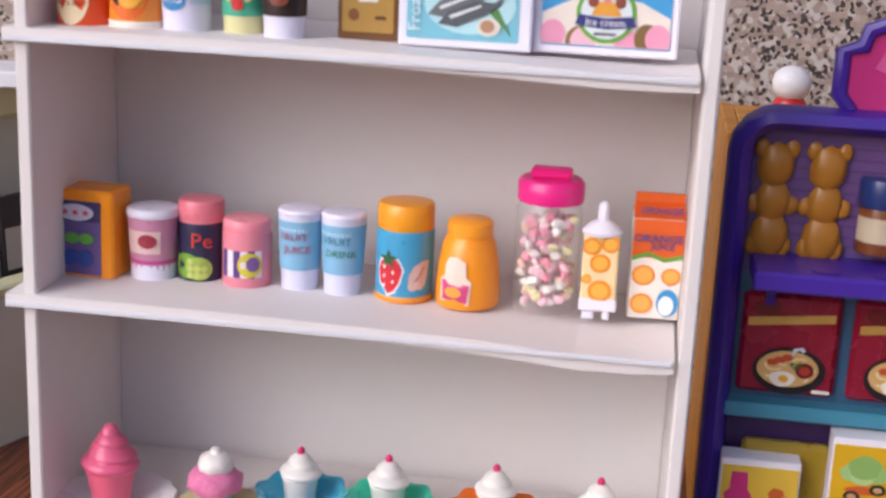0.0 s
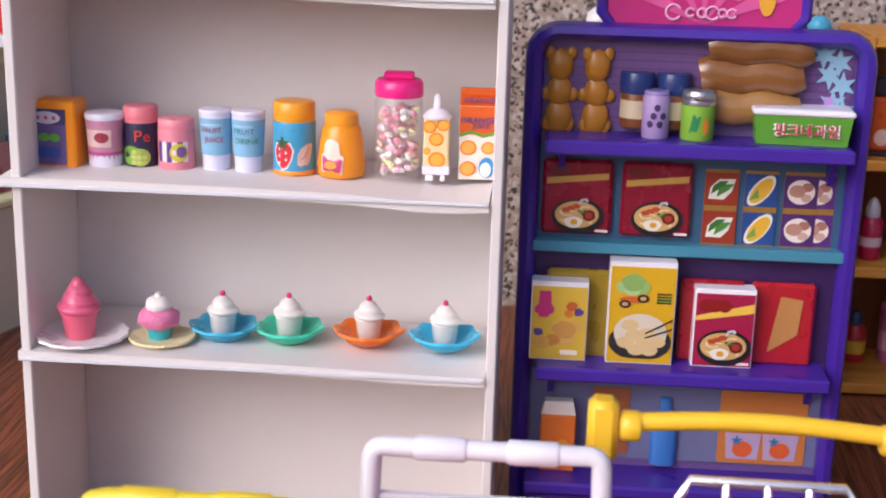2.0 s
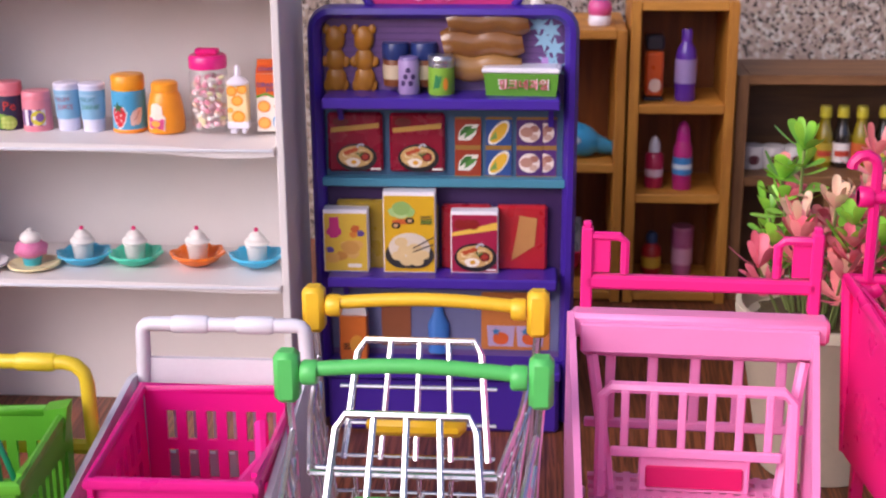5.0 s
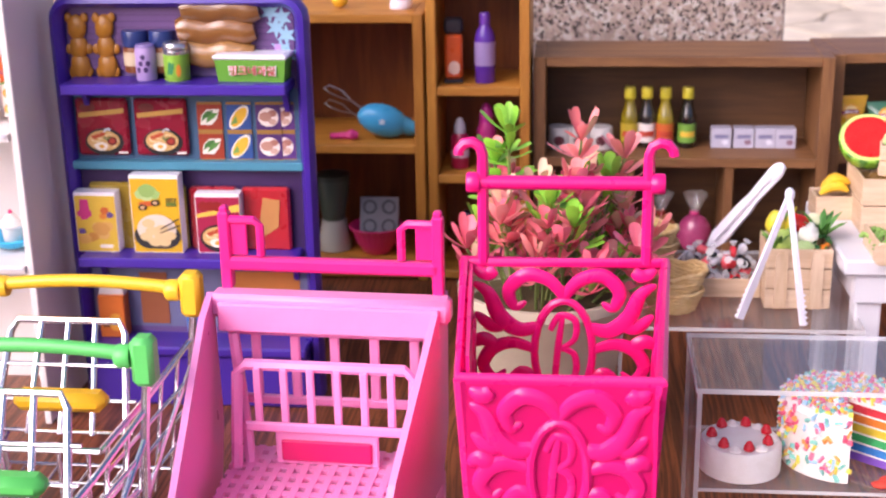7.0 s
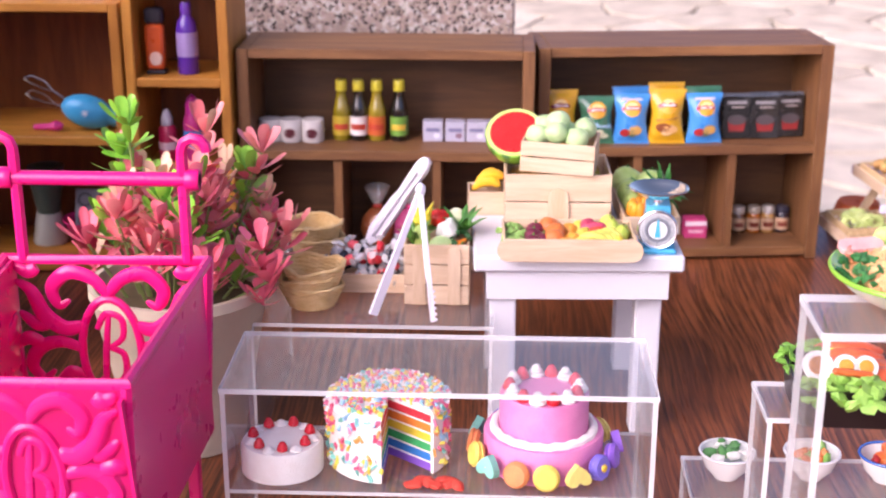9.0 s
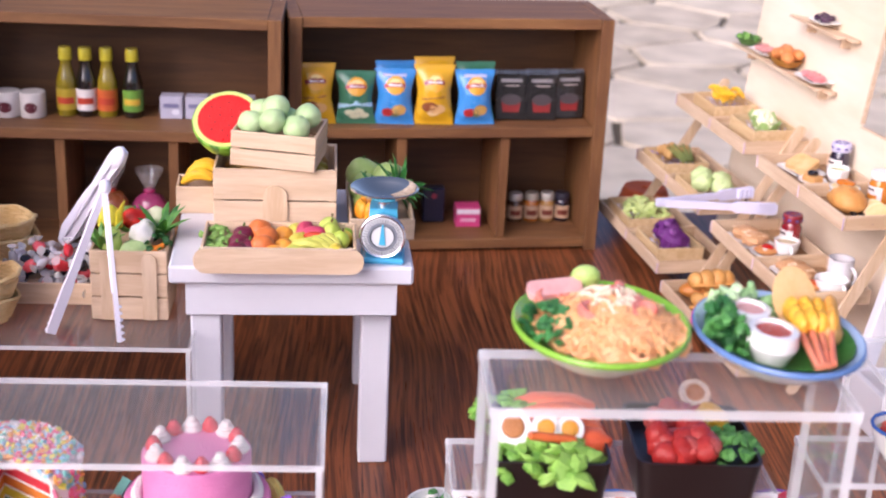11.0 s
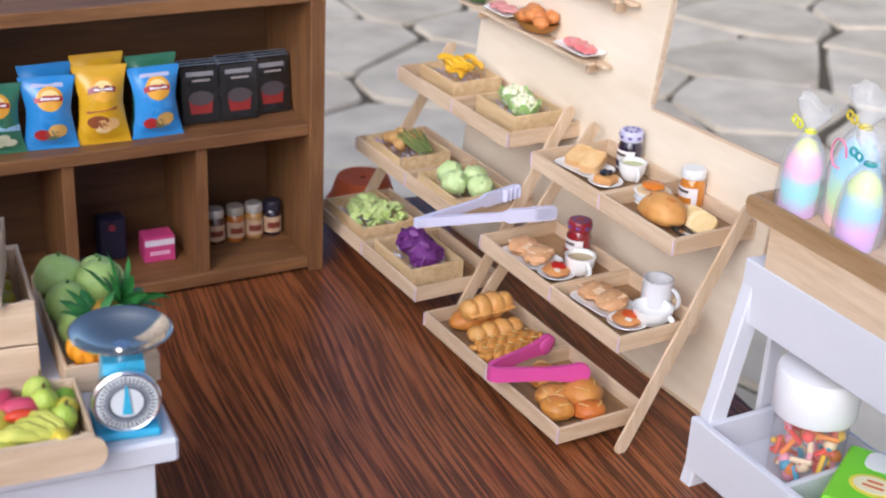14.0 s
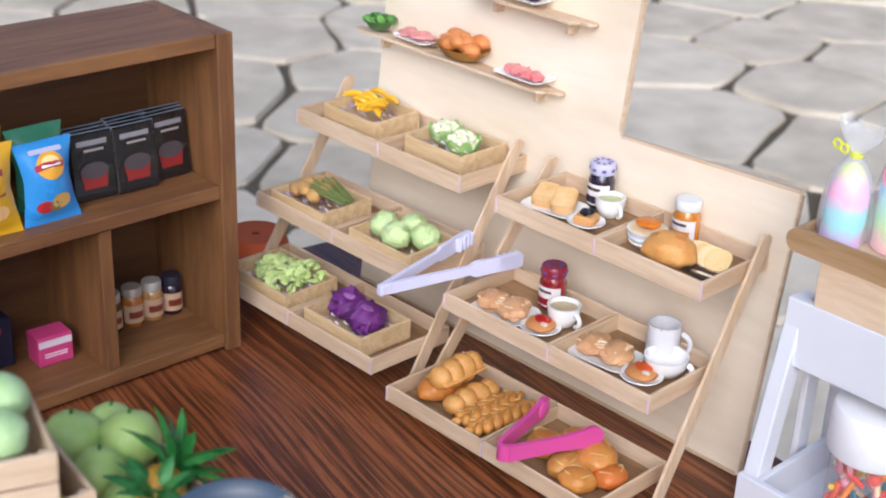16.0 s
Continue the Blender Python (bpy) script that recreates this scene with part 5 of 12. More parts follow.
def stand_goods():
    g = "toy groceries on the purple stand"
    z = 0.279
    t = thing("toy_can", (0.1255, 0.553, z), "purple printed can with a lilac cap", "can", group=g)
    part("body", bm_lathe([(0.0078, 0), (0.0082, 0.0005), (0.0082, 0.0245), (0.0074, 0.0265)], 20), paper("a890c0"), t, smooth=True)
    part("cap", bm_lathe([(0.0076, 0.0262), (0.0078, 0.027), (0.007, 0.0285), (0, 0.0285)], 20), plastic("8a78b0"), t, smooth=True)
    for k in range(5):
        wrap_shape("grape", ell(-0.004 + k * 0.002, 0.009 + (k % 3) * 0.005, 0.002, 0.0022, 10), 0.0084, t, "3f2a5c")
    t = thing("toy_can", (0.1505, 0.5525, z), "green labelled can with a silver screw lid", "can", group=g)
    part("body", bm_lathe([(0.0096, 0), (0.01, 0.0005), (0.01, 0.021)], 22), paper("86b83a"), t, smooth=True)
    part("lid", bm_lathe([(0.0094, 0.021), (0.0101, 0.0214), (0.0101, 0.0236), (0.0096, 0.024), (0.0101, 0.0246), (0.0101, 0.0285), (0.009, 0.0298), (0, 0.0298)], 22), mat("tin_metal", "c8c8cc", 0.28, metal=0.9, var=0.05, bump=0.02), t, smooth=True)
    wrap_shape("leaf", [(-0.006, 0.005), (-0.001, 0.006), (0.001, 0.015), (-0.004, 0.016)], 0.0102, t, "1f7a44")
    wrap_shape("carrot", ell(0.004, 0.009, 0.002, 0.005), 0.0102, t, "dc8a2a")
    t = thing("toy_tray", (0.2121, 0.5545, z), "green food tray with a white rim and red lettering", "tray", -3, group=g)
    bm = bmesh.new()
    v = [bm.verts.new((sx * (0.0265 + q * 0.002), sy * (0.0105 + q * 0.0015), 0.018 * q)) for q in (0, 1) for sx, sy in ((-1, -1), (1, -1), (1, 1), (-1, 1))]
    bm.faces.new([v[3], v[2], v[1], v[0]])
    for k in range(4):
        bm.faces.new((v[k], v[(k + 1) % 4], v[4 + (k + 1) % 4], v[4 + k]))
    part("body", bm, paper("5c9a2e"), t)
    part("rim", bm_box((0, 0, 0.0195, 0.0595, 0.0265, 0.0035), bevel=0.001), plastic("ece9f0"), t)
    part("inside", bm_box((0, 0, 0.0205, 0.0535, 0.0205, 0.0022), bevel=0.0006), plastic("dcd8e4"), t)
    text_part("lettering", "핑크네과일", 0.0088, pose(0.002, -0.0127, 0.0088, -6, 0, 0), paper("f6eeee"), t, 0.0003)
    text_part("lettering", "핑크네과일", 0.0082, pose(0.002, -0.0131, 0.0088, -6, 0, 0), paper("cc2a5c"), t, 0.0003)
    z = 0.1349
    for x, y, w, h, c, lab in ((0.0736, 0.5545, 0.0355, 0.0515, "dcb83c", "pale yellow snack box with fried chicken print"), (0.1245, 0.5545, 0.0415, 0.0665, "d8aa0e", "tall yellow dumpling box with a bowl print"), (0.176, 0.5555, 0.0374, 0.0512, "a01842", "magenta noodle box with a bowl print")):
        t = thing("snack_box", (x, y, z), lab, "box", group=g)
        part("body", bm_box((0, 0, h / 2, w, 0.0135, h), bevel=0.0005), plastic("ece8ee"), t)
        patch("front_print", rrect(w - 0.0015, h - 0.004, 0.0004, 2, 0, h / 2 - 0.001), t, c, -0.007)
        if c == "dcb83c":
            patch("pink_shape", [(-0.0125, 0.0285), (-0.0075, 0.0285), (-0.0055, 0.0305), (-0.0035, 0.0315), (-0.003, 0.0345), (-0.005, 0.037), (-0.0055, 0.0455), (-0.0125, 0.0455), (-0.013, 0.037), (-0.0155, 0.0345), (-0.015, 0.0315), (-0.0128, 0.0305)], t, "c8347a", -0.0074)
            for cx, cz, r, q in ((0.0035, 0.0205, 0.0075, "d09a4c"), (0.0085, 0.0225, 0.0055, "dcaa5e"), (-0.0105, 0.0115, 0.0055, "d8a450"), (0.0075, 0.036, 0.0036, "c8622a"), (0.0062, 0.031, 0.003, "d8822e"), (-0.0125, 0.0185, 0.003, "5e468c"), (0.0122, 0.0325, 0.003, "5e468c"), (-0.0035, 0.0135, 0.0048, "c88a3e"), (0.0055, 0.0155, 0.005, "dcae66"), (0.0005, 0.0225, 0.004, "e2ba78")):
                patch("chicken_print", [(px_ + random.uniform(-0.0006, 0.0006), pz + random.uniform(-0.0006, 0.0006)) for px_, pz in ell(cx, cz, r, r * 0.8, 14)], t, q, -0.0074 - r * 0.04)
            patch("print_line", rrect(0.011, 0.003, 0.0008, 2, 0.007, 0.0055), t, "f0e6d8", -0.0074)
        elif c == "d8aa0e":
            for cx, cz, r, q in ((-0.006, 0.0535, 0.0072, "8cb060"), (-0.0115, 0.0505, 0.005, "a4c47c"), (-0.0005, 0.0505, 0.0052, "98bc6c"), (-0.0065, 0.0495, 0.0056, "b4cc8a")):
                patch("cabbage", [(cx + r * (1 + 0.1 * math.sin(5 * a)) * math.cos(a), cz + r * 0.8 * math.sin(a)) for a in [0.35 * q2 for q2 in range(18)]], t, q, -0.0074 - r * 0.03)
            patch("chilli", ell(-0.006, 0.0425, 0.008, 0.0020), t, "c8602a", -0.0077)
            for cx, cz in ((0.0005, 0.0435), (-0.0105, 0.0395)):
                patch("ring", ell(cx, cz, 0.0036, 0.0026), t, "33301e", -0.008)
                patch("ring_middle", ell(cx, cz, 0.0020, 0.0013), t, "c8a078", -0.0083)
            patch("green_tag", rrect(0.009, 0.0035, 0.0004, 2, 0.0135, 0.042), t, "86a83a", -0.0074)
            bars(t, 0.0135, 0.046, 0.009, 4, "3c3418", -0.0074)
            bowl = [(px_, max(pz, 0.004)) for px_, pz in ell(0, 0.015, 0.0195, 0.0125, 26)]
            patch("bowl", bowl, t, "2c2a2c", -0.0077)
            patch("bowl_inside", ell(0.0, 0.021, 0.0165, 0.0125, 26), t, "d8ccba", -0.008)
            for cx, cz in ((-0.009, 0.0145), (-0.002, 0.010), (0.006, 0.010), (0.0105, 0.0155), (0.003, 0.0155), (-0.004, 0.0195), (0.0045, 0.021), (-0.0065, 0.026)):
                patch("dumpling", ell(cx, cz, 0.0055, 0.0038, 14), t, "d8bd8a", -0.0083 - cx * 0.01)
            for q in (0, 0.003):
                patch("chopstick", [(0.003, 0.0215 - q), (0.0195, 0.031 - q * 2), (0.0195, 0.0298 - q * 2), (0.003, 0.0205 - q)], t, "3a3030", -0.0088)
        else:
            for cx in (-0.012, -0.006, -0.0005):
                patch("tomato", ell(cx, 0.0405, 0.0044, 0.0042), t, "8a1814", -0.0074 - cx * 0.01)
            patch("yellow_band", [(-0.018, 0.0305), (0.018, 0.0365), (0.018, 0.0425), (-0.018, 0.0335)], t, "e6bd48", -0.0072)
            bowl_print(t, 0.001, 0.0140, 1.28, -0.0078)
            patch("print_line", rrect(0.008, 0.0016, 0.0004, 2, 0.013, 0.003), t, "f0e6e0", -0.0074)


# ---- honey shelves: kitchen toys and bottles ----
def bottle(x, y, z, prof, body, cap, cap_prof, label, cat="bottle", seg=18, group="toy bottles on the wooden shelf", stripes=()):
    t = thing("toy_" + cat, (x, y, z), label, cat, group=group)
    part("body", bm_lathe(prof, seg), body, t, smooth=True)
    part("cap", bm_lathe(cap_prof, seg), cap, t, smooth=True)
    for r, z0, z1, c in stripes:
        wrap("label_band", r, r, z0, z1, t, c, -95, 95)
    return t


def honey_goods():
    # hand mixer
    t = thing("toy_hand_mixer", (0.270, 0.892, 0.1466), "sky blue toy hand mixer with wire beaters", "mixer", 8)
    bm = bmesh.new()
    bm_blob(0.02, (1.35, 0.75, 0.85), 0.03, 1, 1, 3, bm, pose(-0.006, 0, 0.0195, 0, 18, 0))
    part("body", bm, plastic("3fa6d6", 0.3), t, smooth=True)
    part("handle", bm_tube([(0.008, 0, 0.017), (0.022, 0, 0.011), (0.033, 0, 0.008), (0.041, 0, 0.008)], 0.006, 10, radii=[0.010, 0.0085, 0.006, 0.004]), plastic("3f9cc8", 0.3), t, smooth=True)
    patch("flower", star(-0.007, 0.021, 0.0045, 6), t, "dfe9f2", -0.0158)
    for dz, dx in ((0.0, 0), (0.016, 0.004)):
        b = part("beater", bm_tube([(-0.026, -0.001, 0.022 + dz * 0.6), (-0.038, -0.001, 0.028 + dz * 0.8)], 0.001, 6), mat("wire", "b8b8b4", 0.3, metal=0.9), t)
        for s in (-1, 1):
            part("wire_loop", bm_tube([(-0.038, -0.001, 0.028 + dz * 0.8), (-0.047, -0.001 + s * 0.004, 0.0335 + dz * 0.9 + s * 0.003), (-0.060, -0.001 + s * 0.004, 0.039 + dz * 0.95 + s * 0.003), (-0.066, -0.001, 0.039 + dz)], 0.0007, 5), mat("wire", "b8b8b4", 0.3, metal=0.9), b)
    t = part("toy_scoop", bm_tube([(-0.01, 0, 0.004), (0.006, 0.002, 0.004), (0.014, 0, 0.0055), (0.020, 0.0, 0.005)], 0.003, 8, radii=[0.003, 0.0035, 0.006, 0.003]), plastic("d83a86"), smooth=True)
    t.location = (0.2185, 0.885, 0.1466)
    tagged(t, "small hot pink toy scoop lying on the wooden shelf", "scoop")
    # blender jug, muffin tin in a pink basin
    t = thing("toy_blender", (0.2005, 0.93, 0.0116), "grey-green toy blender on a pale base", "blender")
    part("base", bm_lathe([(0.018, 0), (0.019, 0.002), (0.014, 0.03), (0.013, 0.034)], 18), plastic("b8bcb4"), t, smooth=True)
    part("jug", bm_lathe([(0.012, 0.034), (0.0185, 0.075), (0.0185, 0.08)], 18), plastic("4a5a50"), t, smooth=True)
    part("lid", bm_lathe([(0.019, 0.08), (0.019, 0.085), (0.008, 0.088), (0, 0.088)], 18), plastic("3a463e"), t, smooth=True)
    t = thing("toy_basin", (0.249, 0.92, 0.0116), "hot pink ribbed toy basin", "basin")
    part("bowl", lettuce_plate(0.030, 0.03, 24, 0.0006, 0.0), plastic("cf2a72"), t, smooth=True)
    t = thing("muffin_tin", (0.2515, 0.922, 0.030), "grey toy muffin tin standing in the pink basin", "tin", rx=72)
    part("plate", bm_box((0, 0.02, 0, 0.043, 0.044, 0.003), bevel=0.001), plastic("8f949c"), t)
    for i in (-1, 1):
        for j in (-1, 1):
            part("cup", bm_lathe([(0.0075, 0.0018), (0.008, 0.0024), (0.0055, 0.0024), (0.005, -0.004), (0, -0.004)], 14, m=pose(i * 0.0105, 0.02 + j * 0.0105, 0)), plastic("5a6068"), t, smooth=True)
    # bottles in the narrow shelf
    y = 0.8865
    z = 0.2074
    t = thing("toy_tube", (0.3396, y, z), "brown and orange chocolate tube with a dark cap", "tube", group="toy bottles on the wooden shelf")
    part("body", bm_box((0, 0, 0.027, 0.0188, 0.013, 0.046), bevel=0.003), plastic("c4501c"), t, smooth=True)
    part("cap", bm_box((0, 0, 0.058, 0.019, 0.0134, 0.0165), bevel=0.003), plastic("28242c"), t, smooth=True)
    part("foot", bm_box((0, 0, 0.002, 0.0192, 0.0135, 0.004), bevel=0.001), plastic("28242c"), t)
    patch("picture", ell(0.001, 0.016, 0.0062, 0.007), t, "d8b8a8", -0.0067)
    bottle(0.3713, y + 0.002, z, [(0.0098, 0), (0.0105, 0.001), (0.0105, 0.045), (0.0085, 0.053), (0.0052, 0.058), (0.005, 0.06)], plastic("5a2f9a", 0.2), plastic("6a3aa6", 0.2), [(0.0055, 0.06), (0.0055, 0.069), (0.0045, 0.0715), (0, 0.0715)], "glossy purple toy bottle with a pale label", stripes=((0.0107, 0.018, 0.042, "9a84b8"),))
    z = 0.1156
    bottle(0.3442, y + 0.007, z, [(0.0088, 0), (0.0094, 0.001), (0.0094, 0.033), (0.006, 0.037)], plastic("b01e48"), plastic("c9c4cc"), [(0.006, 0.037), (0.006, 0.045), (0.003, 0.052), (0, 0.054)], "crimson toy bottle with a grey nozzle", stripes=((0.0096, 0.012, 0.02, "d8bcc4"),))
    bottle(0.3722, y + 0.001, z, [(0.0092, 0), (0.0097, 0.001), (0.0097, 0.042), (0.007, 0.05)], plastic("b82a78"), plastic("b82a86"), [(0.007, 0.05), (0.0068, 0.06), (0.004, 0.068), (0, 0.071)], "magenta toy bottle with a blue label", stripes=((0.0099, 0.016, 0.034, "3f86c4"), (0.0101, 0.022, 0.027, "d9e4ee")))
    z = 0.0116
    bottle(0.3475, 0.925, z, [(0.0098, 0), (0.0104, 0.001), (0.0104, 0.028), (0.006, 0.034)], plastic("b8282c"), plastic("2f4a78"), [(0.006, 0.033), (0.006, 0.042), (0.003, 0.046), (0, 0.046)], "red sauce bottle with a dark blue cap", stripes=((0.0106, 0.008, 0.02, "d8b23a"),))
    bottle(0.380, 0.925, z, [(0.0095, 0), (0.010, 0.001), (0.0118, 0.046), (0.011, 0.05)], plastic("c06a9a"), plastic("d88ab4"), [(0.0115, 0.05), (0.011, 0.053), (0, 0.053)], "pink toy tube with a flower print", stripes=((0.0112, 0.012, 0.03, "e0a8c8"),))
    # plain toy figures on top of the wide shelf
    for x, y_, parts_, lab in ((0.222, 0.90, (("e8b82a", 0.009, 0.009), ("efe6e0", 0.007, 0.020)), "small yellow and white toy figure"), (0.285, 0.90, (("ece6ee", 0.012, 0.004), ("dc5a98", 0.0125, 0.016), ("4fa8cc", 0.010, 0.03)), "pink and blue toy figure"), (0.105, 0.915, (("c4282c", 0.012, 0.010), ("eeeaea", 0.0135, 0.027)), "red toy figure with white head")):
        bm = bmesh.new()
        for c, r, zz in parts_:
            bm_blob(r, (1, 0.9, 0.95), 0.04, 1, 2, 2, bm, pose(0, 0, zz))
        ob = part("toy_figure", bm, plastic(parts_[1][0]), smooth=True)
        for k, (c, r, zz) in enumerate(parts_):
            if k != 1:
                ob.data.materials.append(plastic(c))
        per = len(ob.data.polygons) // len(parts_)
        slot = {0: 1, 1: 0, 2: 2}
        for i, pl in enumerate(ob.data.polygons):
            pl.material_index = slot[min(i // per, len(parts_) - 1)]
        ob.location = (x, y_, 0.2812)
        tagged(ob, lab + " on the wooden shelf", "figure", group="toy figures on the shelf")


# ---- brown cubbies ----
def crisp_bag(x, y, z, w, h, c, c2, rz, lab, rx=8, badge=True):
    """A pillow bag pinched at both crimped ends, with prints that follow its bulge."""
    t = thing("crisp_bag", (x, y, z), lab, "crisps", rz, group="snack bags on the cubby shelf", rx=-rx)
    bm = bmesh.new()
    nx, nz = 12, 20

    def half(v):
        return w / 2 * (0.78 + 0.22 * abs(2 * v - 1) ** 1.5 + 0.025 * noise.noise(Vector((v * 6, x * 40, 1))))

    def depth(u, v, side=-1):
        puff = max(0, (1 - abs(u) ** 2.2)) * max(0, math.sin(math.pi * min(max((v - 0.07) / 0.86, 0), 1))) ** 0.6
        k = noise.noise(Vector((u * 2 + x * 50, v * 4, side * 3))) + 0.6 * noise.noise(Vector((u * 5 + x * 90, v * 9, side * 2)))
        crimp = 0.0004 * math.sin(u * 40) * (v < 0.07 or v > 0.93)
        return side * (0.0085 * puff + 0.0015 * k * puff + 0.0004 * (1 - abs(u) ** 8)) + crimp * (1 - abs(u) ** 8)

    def show(name, outline, colour, lift=0.0003):
        pts = [(px, pz) for px, pz in outline]
        cx, cz = sum(p[0] for p in pts) / len(pts), sum(p[1] for p in pts) / len(pts)
        b2 = bmesh.new()

        def v2(px, pz):
            v = min(max(pz / h, 0), 1)
            return b2.verts.new((px, depth(max(-1, min(1, px / half(v))), v) - lift, pz))
        rings = [[v2(cx + (px - cx) * f, cz + (pz - cz) * f) for px, pz in pts] for f in (1, 0.66, 0.33)]
        for a, b in zip(rings, rings[1:]):
            for q in range(len(pts)):
                b2.faces.new((a[q], a[(q + 1) % len(pts)], b[(q + 1) % len(pts)], b[q]))
        b2.faces.new(rings[-1])
        bmesh.ops.recalc_face_normals(b2, faces=b2.faces)
        part(name, b2, mat("bag_print_" + colour, colour, 0.35, var=0.12, scale=60, bump=0.02, coat=0.2), t, smooth=True)

    for side in (-1, 1):
        grid = [[bm.verts.new(((i / nx * 2 - 1) * half(q / nz), depth(i / nx * 2 - 1, q / nz, side), q / nz * h)) for i in range(nx + 1)] for q in range(nz + 1)]
        for q in range(nz):
            for i in range(nx):
                bm.faces.new((grid[q][i], grid[q][i + 1], grid[q + 1][i + 1], grid[q + 1][i]))
    bmesh.ops.remove_doubles(bm, verts=bm.verts, dist=0.00001)
    part("bag", bm, mat("foil_" + c, c, 0.28, var=0.14, scale=40, bump=0.12, coat=0.35), t, smooth=True)
    if not badge:
        return
    yellow = c == "dca812"
    zc = h * 0.71
    show("yellow_disc", ell(0.001, zc, w * 0.235, w * 0.22, 22), "e8a828")
    show("disc_light", ell(0.001, zc + w * 0.06, w * 0.15, w * 0.10, 18), "f4d890", 0.0005)
    show("red_band", [(-w * 0.25, zc + h * 0.015), (-w * 0.1, zc + h * 0.05), (w * 0.12, zc + h * 0.05), (w * 0.25, zc + h * 0.025), (w * 0.24, zc - h * 0.04), (w * 0.1, zc - h * 0.025), (-w * 0.1, zc - h * 0.03), (-w * 0.24, zc - h * 0.055)], "a82430" if c2 else "8a2430", 0.0007)
    show("white_mark", rrect(w * 0.34, h * 0.032, 0.0008, 2, 0.001, zc + h * 0.004), "f0ecec", 0.0009)
    if yellow:
        show("brown_swash", [(-w * 0.3, h * 0.44), (w * 0.26, h * 0.49), (w * 0.24, h * 0.45), (-w * 0.28, h * 0.41)], "9c5a34", 0.0004)
        for px, pz, r, q in ((-w * 0.1, h * 0.3, 0.2, "8a4a28"), (w * 0.08, h * 0.27, 0.2, "e2b274"), (-w * 0.02, h * 0.21, 0.14, "eccb96")):
            show("chip_picture", ell(px, pz, w * r, w * r * 0.62, 14), q, 0.0004 + r * 0.001)
    elif c == "3f7a5c":
        show("pale_swash", [(-w * 0.4, h * 0.38), (0, h * 0.45), (w * 0.4, h * 0.41), (w * 0.41, h * 0.32), (0, h * 0.36), (-w * 0.41, h * 0.28)], "a8cce0", 0.0004)
        for px, pz in ((-w * 0.14, h * 0.22), (w * 0.08, h * 0.25), (w * 0.2, h * 0.17), (-w * 0.02, h * 0.15)):
            show("chip_picture", ell(px, pz, w * 0.13, w * 0.07, 12), "dcdcba", 0.0005 + abs(px) * 0.02)
    else:
        show("pale_swash", rrect(w * 0.56, h * 0.055, 0.001, 2, 0, h * 0.885), "c4c4e0", 0.0004)
        for px, pz, r, q in ((w * 0.12, h * 0.27, 0.17, "d8aa5a"), (w * 0.02, h * 0.21, 0.13, "6c7a5a"), (-w * 0.15, h * 0.22, 0.14, "b02c2c")):
            show("chip_picture", ell(px, pz, w * r, w * r * 0.75, 14), q, 0.0004 + r * 0.001)


def coffee_packet(x, y, z, rz, rx, lab):
    t = thing("coffee_packet", (x, y, z), lab, "packet", rz, group="coffee packets on the cubby shelf", rx=-rx)
    part("sachet", bm_box((0, 0, 0.0225, 0.0305, 0.0035, 0.045), bevel=0.001), mat("dark_foil", "1f1c1c", 0.25, coat=0.5, scale=60, var=0.3), t)
    patch("red_cup", [(-0.008, 0.008), (0.008, 0.008), (0.0095, 0.019), (-0.0095, 0.019)], t, "8a2420", -0.0022)
    patch("cup_top", ell(0, 0.020, 0.0098, 0.0055), t, "4a4244", -0.0025)
    patch("brand_bar", rrect(0.021, 0.0034, 0.0004, 2, 0, 0.0385), t, "8e8a8c", -0.0022)
    patch("thin_line", rrect(0.014, 0.0016, 0.0004, 2, 0.001, 0.0335), t, "9a8f8a", -0.0022)
    part("seal", bm_box((0, 0.0002, 0.0442, 0.031, 0.0012, 0.0028), bevel=0.0002), mat("silver_seal", "9aa4b4", 0.3, metal=0.6), t)


def small_jar(x, y, z, r, h, body, lid, lab, label_c="c8a888", group="", cat="jar"):
    t = thing("jam_jar", (x, y, z), lab, cat, group=group)
    part("glass", bm_lathe([(r * 0.9, 0), (r, 0.001), (r, h * 0.68), (r * 0.8, h * 0.76)], 18), mat("jam_" + body, body, 0.12, var=0.25, scale=80, coat=0.8), t, smooth=True)
    part("lid", bm_lathe([(r * 0.86, h * 0.76), (r * 0.92, h * 0.77), (r * 0.92, h * 0.96), (r * 0.85, h), (0, h)], 18), mat("lid_" + lid, lid, 0.3, metal=0.5 if lid in ("c8c0b0", "d8d4cc") else 0), t, smooth=True)
    wrap("label_band", r * 1.02, r * 1.02, h * 0.12, h * 0.58, t, label_c, -70, 70)
    wrap("label_stripe", r * 1.04, r * 1.04, h * 0.25, h * 0.42, t, "7c3424", -40, 40)
    return t


